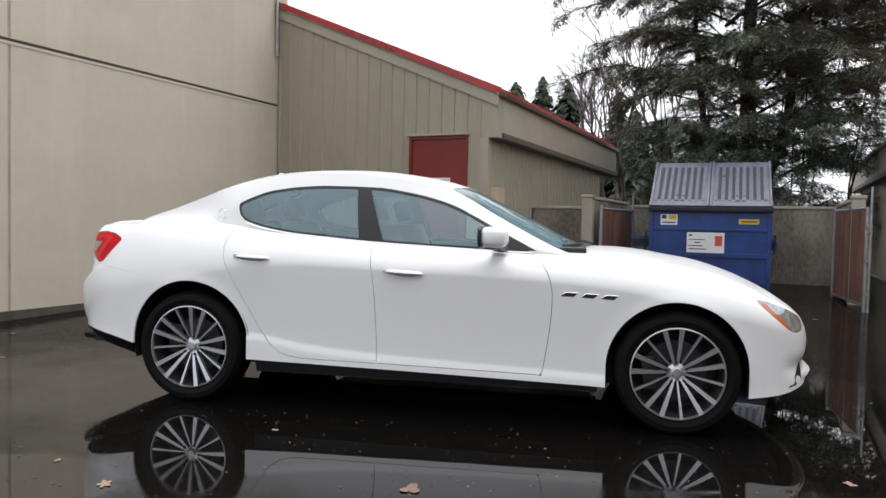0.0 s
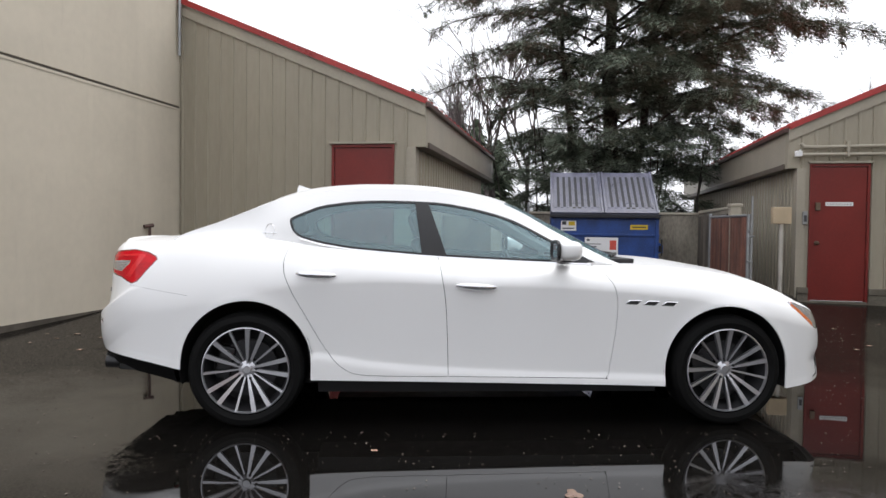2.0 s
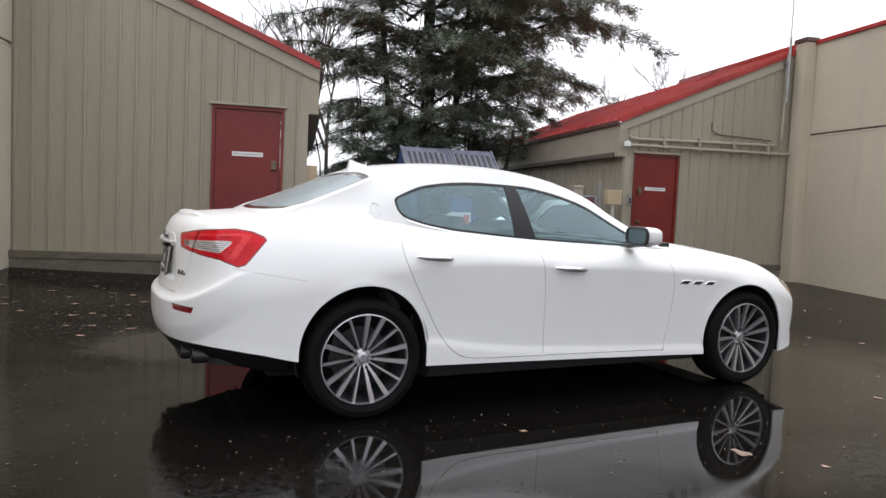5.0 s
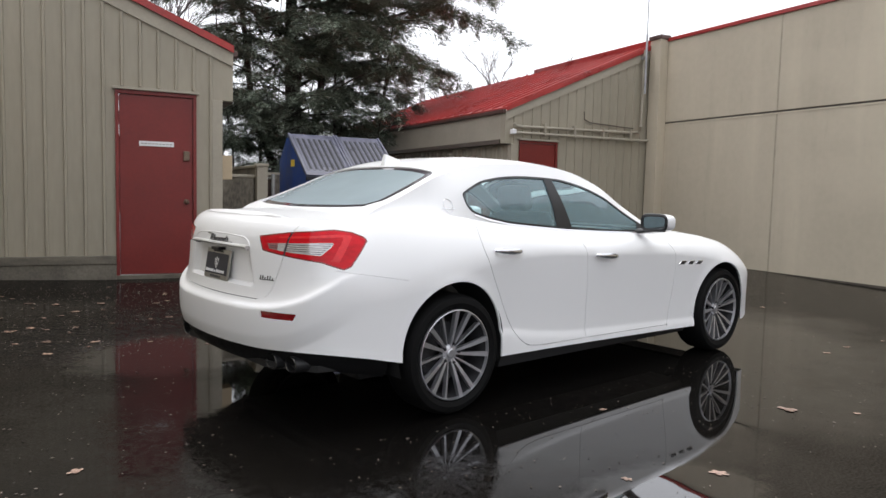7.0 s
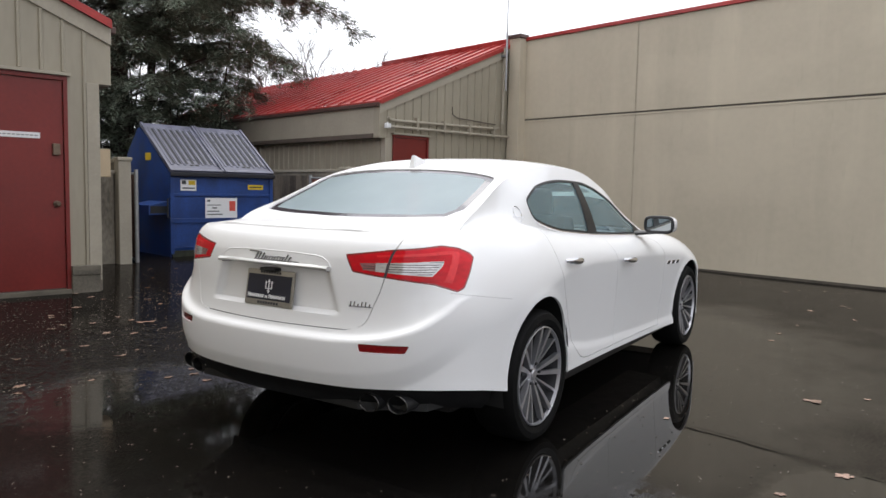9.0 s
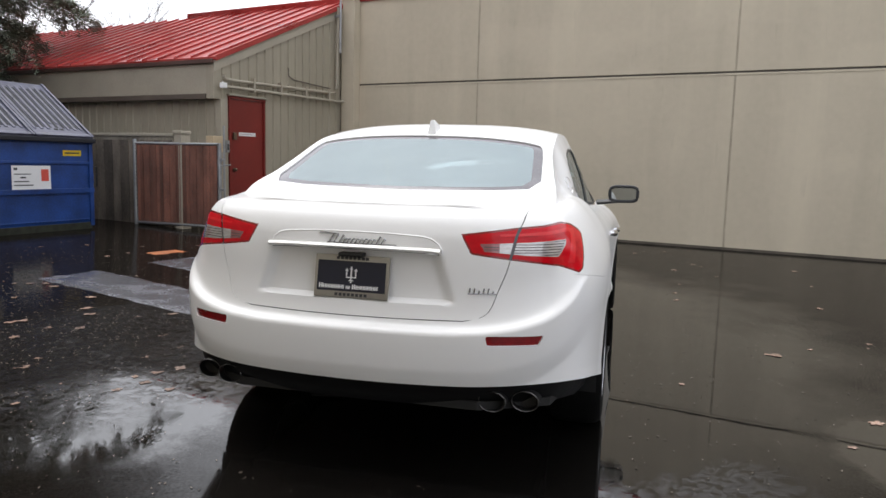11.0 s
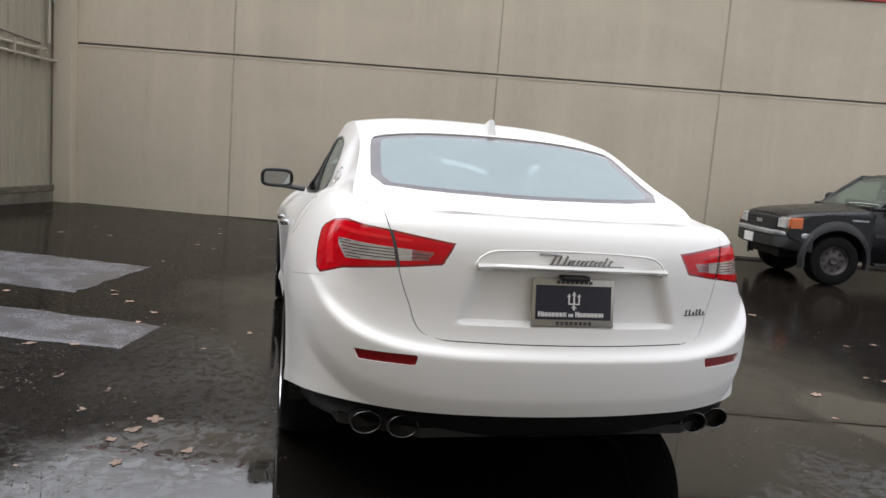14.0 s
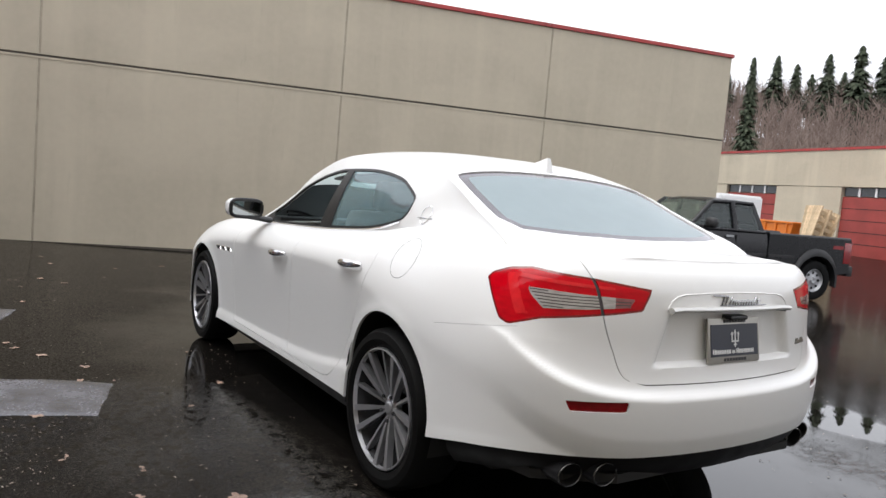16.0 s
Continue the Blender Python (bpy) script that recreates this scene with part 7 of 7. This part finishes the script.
        prism(bm, [(0.675, 0.72), (0.67, 0.885), (0.53, 0.90), (0.53, 0.72)], "y", s * 0.50, s * 0.80)
        bmesh.ops.bevel(bm, geom=list(bm.edges), offset=0.02, segments=3, affect='EDGES')
        hl = raw("headlamp", bm, M_LAMPCLEAR, t, "clear headlamp", 40)
        bm = bmesh.new()
        prism(bm, [(0.66, 0.73), (0.655, 0.885), (0.47, 0.90), (0.47, 0.735)], "y", s * 0.802, s * 0.866)
        bmesh.ops.bevel(bm, geom=list(bm.edges), offset=0.015, segments=3, affect='EDGES')
        raw("turn_signal", bm, M_AMBER, hl, "amber corner lamp", 40)
        part("tail_lamp", boxed(TAIL - 0.022, TAIL + 0.14, s * 0.79, s * 0.862, 0.66, 1.02, 0.01), M_REFL, t, "red tail lamp", smooth=40)
        bm = bmesh.new()
        bmesh.ops.create_uvsphere(bm, u_segments=18, v_segments=12, radius=1)
        for v in bm.verts:
            v.co = Vector((-0.80 + 0.075 * v.co.x, s * 1.0 + 0.115 * math.copysign(abs(v.co.y)**0.6, v.co.y), 1.185 + 0.085 * math.copysign(abs(v.co.z)**0.65, v.co.z)))
        mr = raw("mirror", bm, M_TRUCKPL, t, "black door mirror", 50)
        part("mirror_arm", boxed(-0.82, -0.72, s * 0.80, s * 0.92, 1.09, 1.14, 0.012), M_TRUCKPL, mr)
        part("door_handle", boxed(-1.36, -1.22, s * 0.852, s * 0.876, 0.975, 1.01, 0.006), M_GALV, t, "worn door handle")
        for x in (-1.43, -0.475):
            part("door_seam", boxed(x - 0.004, x + 0.004, s * 0.845, s * 0.8635, 0.46, 1.02), M_DARK, t)
        part("side_moulding", boxed(-2.05, -0.50, s * 0.858, s * 0.872, 0.70, 0.745, 0.004), M_TRUCKPL, t)
        part("bed_moulding", boxed(-2.64, -2.10, s * 0.855, s * 0.866, 0.70, 0.745, 0.004), M_TRUCKPL, t)
        part("side_step", boxed(-2.3, -0.55, s * 0.76, s * 0.86, 0.31, 0.35, 0.012), M_TRUCKPL, t)
        part("decal_bars", boxed(TAIL + 0.16, TAIL + 0.38, s * 0.8552, s * 0.8575, 0.90, 0.96), M_REFL, t, "faded red side decal")
        part("wing_badge", boxed(-0.40, -0.18, s * 0.8582, s * 0.862, 0.905, 0.925), M_GALV, t, "narrow metal badge")
    for nm, pts in (("windscreen", [(-0.53, 0.77, 1.10), (-0.47, 0.0, 1.115), (-0.53, -0.77, 1.10), (-1.06, -0.63, 1.54), (-1.02, 0.0, 1.545), (-1.06, 0.63, 1.54)]), ("rear_window", [(-2.03, 0.70, 1.10), (-2.03, -0.70, 1.10), (-1.885, -0.60, 1.52), (-1.885, 0.60, 1.52)])):
        pane(nm, pts, "tinted glass")
    part("dash_papers", boxed(-0.80, -0.57, -0.05, 0.62, 1.115, 1.15, 0.01), M_WHITE, t, "white papers on the dashboard")
    raw("wiper", tube(bmesh.new(), [(-0.47, 0.1, 1.125), (-0.50, 0.42, 1.14), (-0.55, 0.72, 1.135)], 0.012, 6), M_BLACK, t, "black wiper")
    for s in (1, -1):
        part("seat", boxed(-1.45, -1.30, s * 0.15, s * 0.60, 0.7, 1.36, 0.05), M_DASH, t, "", 60)
        part("head_rest", boxed(-1.44, -1.34, s * 0.25, s * 0.50, 1.37, 1.48, 0.03), M_DASH, t, "", 60)
    part("bed_floor", boxed(TAIL + 0.04, -2.1, -0.76, 0.76, 0.55, 0.62), M_TRUCKPL, t)
    part("bed_front", boxed(-2.15, -2.095, -0.77, 0.77, 0.55, 1.07, 0.01), M_TRUCK, t)
    part("tailgate", boxed(TAIL - 0.02, TAIL + 0.04, -0.765, 0.765, 0.50, 1.05, 0.015), M_TRUCK, t, "black tailgate", smooth=40)
    part("rear_bumper", boxed(TAIL - 0.15, TAIL - 0.022, -0.82, 0.82, 0.44, 0.62, 0.03), M_TRUCKPL, t, "dark step bumper", smooth=40)
    # front bumper: bowed on the plan, wrapping back at its ends, a chrome cap on top
    for nm, zz, off, m_, lb in (("front_bumper", ((0.44, -0.05), (0.47, 0.0), (0.60, 0.0), (0.635, -0.03)), 0.0, M_TRUCKPL, "dark front bumper"), ("bumper_chrome", ((0.625, 0.0), (0.64, 0.01), (0.675, 0.005), (0.69, -0.03)), 0.004, M_GALV, "chrome bumper cap")):
        bm = bmesh.new()
        rings = []
        for k in range(25):
            y = -0.87 + 1.74 * k / 24
            x = 0.80 - 0.10 * (y / 0.87)**2 - 0.26 * max(0.0, (abs(y) - 0.70) / 0.17)**1.6
            rings.append([bm.verts.new((x + o + off, y, z)) for z, o in zz] + [bm.verts.new((x - 0.12, y, zz[-1][0])), bm.verts.new((x - 0.12, y, zz[0][0]))])
        for a, b in zip(rings, rings[1:]):
            for i in range(6):
                bm.faces.new((a[i], a[(i + 1) % 6], b[(i + 1) % 6], b[i]))
        bm.faces.new(rings[0])
        bm.faces.new(rings[-1])
        part(nm, bm, m_, t, lb, smooth=40)
    part("nose_panel", boxed(0.47, 0.66, -0.70, 0.70, 0.62, 0.86, 0.02), M_TRUCKPL, t, "dark nose panel", smooth=40)
    gr = part("grille", boxed(0.63, 0.70, -0.49, 0.49, 0.69, 0.885, 0.03), M_TRUCKPL, t, "dark grille", smooth=40)
    for k in range(3):
        part("grille_slot", boxed(0.698, 0.704, -0.43, 0.43, 0.715 + k * 0.052, 0.745 + k * 0.052), M_DARK, gr)
    part("grille_emblem", boxed(0.704, 0.716, -0.09, 0.09, 0.765, 0.82, 0.005), M_GALV, gr, "small oval emblem")
    part("number_plate", boxed(0.806, 0.82, -0.22, 0.08, 0.475, 0.605), M_WHITE, t, "pale blank number plate")
    part("chassis", boxed(-3.7, 0.6, -0.5, 0.5, 0.32, 0.55), M_DARK, t)


M_TRUCKSCREEN = glass("truck_windscreen", (0.80, 0.90, 0.84), film=0.10, film_tint=(0.55, 0.68, 0.60), ior=1.45)
M_BRIGHTRIM = mat("bright_alloy", (0.45, 0.45, 0.46), 0.35, 0.7, var=0.2, scale=9)


build_pickup()


M_FARRED = mat("faded_red_shutter", (0.33, 0.05, 0.04), 0.5, var=0.15, scale=1.5)
M_ORANGE = mat("orange_bin_paint", (0.75, 0.20, 0.02), 0.45, var=0.12, scale=3)
M_LUMBER = by_object("pale_lumber", (0.40, 0.29, 0.17), (0.62, 0.47, 0.30), 0.7, 0.1, 6)
M_HILL = mat("brown_hillside", (0.085, 0.066, 0.052), 0.95, var=0.35, scale=0.15, bump=0.4, bscale=1.5)
M_BRUSH = islands("bare_brush", (0.13, 0.09, 0.075), (0.30, 0.24, 0.21), 0.9)
M_FARGLASS = mat("dark_window_glass", (0.06, 0.065, 0.07), 0.1, var=0.2, scale=2)


def build_far_building():
    b = thing("workshop_building", "low beige concrete workshop with red roller doors", "building", kind="structure")
    Y = -26.0
    doors = ((24.9, 28.6), (13.2, 20.95), (30.6, 36.0), (6.0, 11.5))
    spans = [(40.0, 36.0), (30.6, 28.6), (24.9, 20.95), (13.2, 11.5), (6.0, 2.0)]
    for x1, x0 in spans:
        part("wall_panel", boxed(x0, x1, Y - 0.3, Y, -0.2, 3.05), M_CONC, b)
    part("upper_wall", boxed(2.0, 40.0, Y - 0.3, Y + 0.02, 3.07, 4.74), M_CONC, b)
    part("roof_flashing", boxed(1.9, 40.1, Y - 0.4, Y + 0.06, 4.74, 4.86), M_ROOF, b, "red roof edge")
    for x0, x1 in doors:
        d = part("roller_door", boxed(x0, x1, Y - 0.22, Y - 0.12, -0.1, 2.62), M_FARRED, b, "red sectional door")
        for k in range(1, 5):
            part("door_groove", boxed(x0, x1, Y - 0.121, Y - 0.114, k * 0.52, k * 0.52 + 0.03), M_DARK, d)
        n = max(2, int((x1 - x0) / 0.85))
        for k in range(n):
            a = x0 + (x1 - x0) * k / n
            part("window_pane", boxed(a + 0.05, a + (x1 - x0) / n - 0.05, Y - 0.2, Y - 0.15, 2.66, 3.03), M_FARGLASS, b)
            part("mullion", boxed(a - 0.05, a + 0.05, Y - 0.19, Y - 0.10, 2.64, 3.05), M_WHITE, b, "white window mullion")
    part("back_wall", boxed(2.0, 40.0, Y - 9, Y - 0.31, -0.2, 4.5), M_CONC, b)
    for x in (19.8, 16.9):
        v = thing("roof_vent", "pale roof vent on the far workshop", "vent")
        part("stack", tube(bmesh.new(), [(x, -28, 4.4), (x, -28, 5.2)], 0.14, 10), M_WHITE, v)
        part("cowl", tube(bmesh.new(), [(x, -28, 5.2), (x, -28, 5.4)], 0.24, 10), M_WHITE, v)


build_far_building()


def build_far_clutter():
    o = thing("orange_bin", "orange open-top steel bin before the workshop", "bin", at=Matrix.Translation((20.1, -22, 0)) @ pose(0, 0, 0, 0, 0, 0))
    bm = bmesh.new()
    prism(bm, [(-1.3, 0.15), (1.3, 0.15), (1.5, 1.2), (-1.5, 1.2)], "y", -0.8, 0.8)
    part("body", bm, M_ORANGE, o)
    part("rim", boxed(-1.55, 1.55, -0.85, 0.85, 1.201, 1.29, 0.02), M_ORANGE, o)
    for k in range(5):
        part("rib", boxed(-1.2 + k * 0.6 - 0.04, -1.2 + k * 0.6 + 0.04, 0.80, 0.86, 0.15, 1.2), M_ORANGE, o)
    for k in range(6):
        l = thing("lumber_pallet", "pale wooden pallet leaning in a stack", "pallet", "stacked pallets", at=Matrix.Translation((18.1 - 0.22 * k, -21.5 + 0.15 * k, 0.0)) @ pose(0, 0, 0, 0, -8 - 2 * k, 90))
        for j in range(7):
            part("board", boxed(-0.5, 0.5, -0.05, -0.03, 0.05 + j * 0.27, 0.2 + j * 0.27), M_LUMBER, l)
        for j in range(3):
            part("runner", boxed(-0.5 + j * 0.47, -0.44 + j * 0.47, -0.03, 0.08, 0.03, 1.95), M_LUMBER, l)
    v = thing("white_van", "white panel van beyond the building corner", "van", at=Matrix.Translation((15.2, -13.9, 0)) @ pose(0, 0, 0, 0, 0, 4))
    bm = bmesh.new()
    prism(bm, [(-1.9, 0.4), (2.0, 0.4), (2.05, 0.95), (1.3, 1.15), (0.75, 1.9), (0.5, 1.98), (-1.9, 1.98)], "y", -0.85, 0.85)
    bmesh.ops.bevel(bm, geom=list(bm.edges), offset=0.06, segments=2, affect='EDGES')
    raw("body", bm, M_PAINT, v, "", 40)
    for s in (1, -1):
        part("side_window", boxed(0.3, 0.95, s * 0.852, s * 0.858, 1.2, 1.7), M_FARGLASS, v)
        for x in (-1.2, 1.3):
            bm = bmesh.new()
            lathe(bm, [(0.0, -0.02), (0.2, -0.02), (0.33, 0.0), (0.33, 0.2)], 24, "y", (x, 0, 0.33))
            w = raw("wheel", bm, M_TYRE, v)
            w.matrix_basis = pose(0, -0.86, 0) if s < 0 else Matrix.Translation((2 * x * 0, 0.86, 0)) @ Matrix.Diagonal((1, -1, 1, 1))


build_far_clutter()


def build_hill():
    rnd = np.random.RandomState(11)
    bm = bmesh.new()
    rows = []
    for j, (d, z) in enumerate(((42, -0.5), (50, 3.0), (60, 7.5), (72, 11.5), (90, 14), (130, 15))):
        rows.append([bm.verts.new((-4 + d * math.cos(math.radians(a)), 1 + d * math.sin(math.radians(a)), z * (0.85 + 0.15 * math.sin(a * 0.21)) + rnd.uniform(-0.3, 0.3) * (j > 0))) for a in np.linspace(-95, -22, 60)])
    for a, b in zip(rows, rows[1:]):
        for i in range(59):
            bm.faces.new((a[i], a[i + 1], b[i + 1], b[i]))
    tagged(obj("hillside", bm, M_HILL, smooth=0), "brown wooded hillside behind the workshop", "hill", kind="structure")
    V, F = [], []
    for i in range(5200):
        a = math.radians(rnd.uniform(-75, -28))
        d = rnd.uniform(46, 82)
        z = float(np.interp(d, [42, 50, 60, 72, 90], [-0.5, 2.6, 6.8, 10.5, 13]))
        b = Vector((-4 + d * math.cos(a), 1 + d * math.sin(a), z))
        side = Vector((-math.sin(a), math.cos(a), 0))
        h = rnd.uniform(1.5, 4.2)
        for k in range(9):
            s0 = 0 if k == 0 else rnd.uniform(0.15, 0.8)
            top = (b + Vector((0, 0, h))) if k == 0 else b + Vector((0, 0, h * min(1, s0 + rnd.uniform(0.2, 0.45)))) + side * rnd.uniform(-1, 1) * h * 0.3
            p = b + Vector((0, 0, h * s0))
            w = 0.045 if k == 0 else 0.028
            i0 = len(V)
            V.extend((p - side * w, p + side * w, top))
            F.append((i0, i0 + 1, i0 + 2))
    tagged(triangulated("bare_wood", V, F, M_BRUSH), "dense leafless brown wood on the slope", "woodland", kind="stuff")


build_hill()
for i, (ang, d, z, h, r) in enumerate(((-40.3, 47, 0.3, 10.5, 1.1), (-41.9, 66, 7.5, 7.3, 1.5), (-43.2, 68, 8.5, 6.0, 1.3), (-45.2, 66, 8.0, 6.9, 1.5), (-47.1, 64, 7.5, 7.6, 1.9), (-48.6, 66, 8.0, 6.8, 1.6), (-38.6, 66, 8.0, 5.6, 1.5), (-37.4, 64, 7.5, 6.0, 1.6), (-50.3, 64, 7.0, 7.5, 1.8), (-52.5, 60, 6.0, 8.5, 2.0), (-44.2, 72, 10.0, 4.4, 1.1), (-46.2, 72, 10.0, 4.6, 1.2), (-55, 62, 6.0, 8.0, 2.2))):
    conifer((-4.7 + d * math.cos(radians(ang)), 1.4 + d * math.sin(radians(ang)), z), h, r, 70 + i, "dark fir tree on the far hillside")


# ---------------------------------------------------------------- fallen leaves
def build_leaves():
    rnd = np.random.RandomState(21)
    meshes = []
    for k in range(5):
        bm = bmesh.new()
        n = 26
        rim, mid = [], bm.verts.new((0, 0, 0.006))
        for i in range(n):
            a = 2 * math.pi * i / n
            r = 0.5 * (0.42 + 0.58 * abs(math.cos(a * (1.5 + 0.5 * (k % 3)) + 0.4 * k)) ** 0.8 + rnd.uniform(-0.07, 0.07))
            rim.append(bm.verts.new((r * math.cos(a) * 1.15, r * math.sin(a) * 0.8, 0.012 + 0.09 * rnd.uniform(0, 1) * (r - 0.2))))
        for i in range(n):
            bm.faces.new((mid, rim[i], rim[(i + 1) % n]))
        me = bpy.data.meshes.new("leaf")
        bm.to_mesh(me)
        bm.free()
        me.materials.append(M_LEAF)
        meshes.append(me)
    spots = [(0.737, -1.935, 0.115)]
    for _ in range(58):
        spots.append((rnd.uniform(-4.7, -0.8), rnd.uniform(1.1, 4.4), rnd.uniform(0.04, 0.10)))
    while len(spots) < 292:
        x, y = rnd.uniform(-4.9, 7.0), rnd.uniform(-4.6, 6.2)
        c = (x * 0.968 + y * 0.25, -x * 0.25 + y * 0.968)
        if abs(c[0]) < 2.6 and abs(c[1]) < 1.05:
            continue
        if (x > 1 or y < 1.2) and rnd.rand() < 0.62:
            continue
        spots.append((x, y, rnd.uniform(0.025, 0.085)))
    for i, (x, y, s) in enumerate(spots):
        ob = new("fallen_leaf", meshes[i % 5])
        ob.matrix_basis = pose(x, y, rise(x, y) + 0.002, 0, 0, rnd.uniform(0, 360)) @ Matrix.Diagonal((s, s, s, 1))
        tagged(ob, "brown fallen leaf lying on wet asphalt", "leaf", "fallen leaves")


build_leaves()


def build_flecks():
    """Needles, seeds and grit strewn over the wet ground, with pale flecks painting sky glints."""
    rnd = np.random.RandomState(33)
    n = 6500
    cx, cy = rnd.uniform(-4.8, 7.3, 60), rnd.uniform(-4.8, 6.2, 60)
    k = rnd.randint(0, 60, n)
    x = np.where(rnd.rand(n) < 0.6, cx[k] + rnd.normal(0, 0.7, n), rnd.uniform(-4.9, 7.4, n))
    y = np.where(rnd.rand(n) < 0.6, cy[k] + rnd.normal(0, 0.7, n), rnd.uniform(-5, 6.4, n))
    # thickest on the higher ground by the tall wall; these also paint sky glints
    m = 3000
    ux, uy = rnd.uniform(-4.9, -0.6, 40), rnd.uniform(1.3, 4.3, 40)
    j = rnd.randint(0, 40, m)
    x = np.concatenate([x, ux[j] + rnd.normal(0, 0.35, m)])
    y = np.concatenate([y, uy[j] + rnd.normal(0, 0.28, m)])
    V, F = [], []
    for a, b in zip(x, y):
        if not (-5.0 < a < 7.4 and -5.2 < b < 6.4) or (abs(a * 0.968 + b * 0.25) < 2.5 and abs(b * 0.968 - a * 0.25) < 1.0):
            continue
        z, L, w, t = rise(a, b) + 0.003, rnd.uniform(0.003, 0.011) * (1.2 if b > 1.3 else 1.0), rnd.uniform(0.0015, 0.004), rnd.uniform(0, 6.3)
        d, e = Vector((math.cos(t), math.sin(t), 0)), Vector((-math.sin(t), math.cos(t), 0))
        i, p = len(V), Vector((a, b, z))
        V.extend((p - d * L, p - e * w + Vector((0, 0, 0.002)), p + d * L, p + e * w + Vector((0, 0, 0.003))))
        F.append((i, i + 1, i + 2, i + 3))
    tagged(triangulated("litter_and_glints", V, F, M_FLECK), "pale needles, grit and painted sky glints on wet asphalt", "litter", kind="stuff")


M_FLECK = islands("pale_litter_glints", (0.03, 0.022, 0.015), (0.36, 0.30, 0.25), 0.5)
build_flecks()
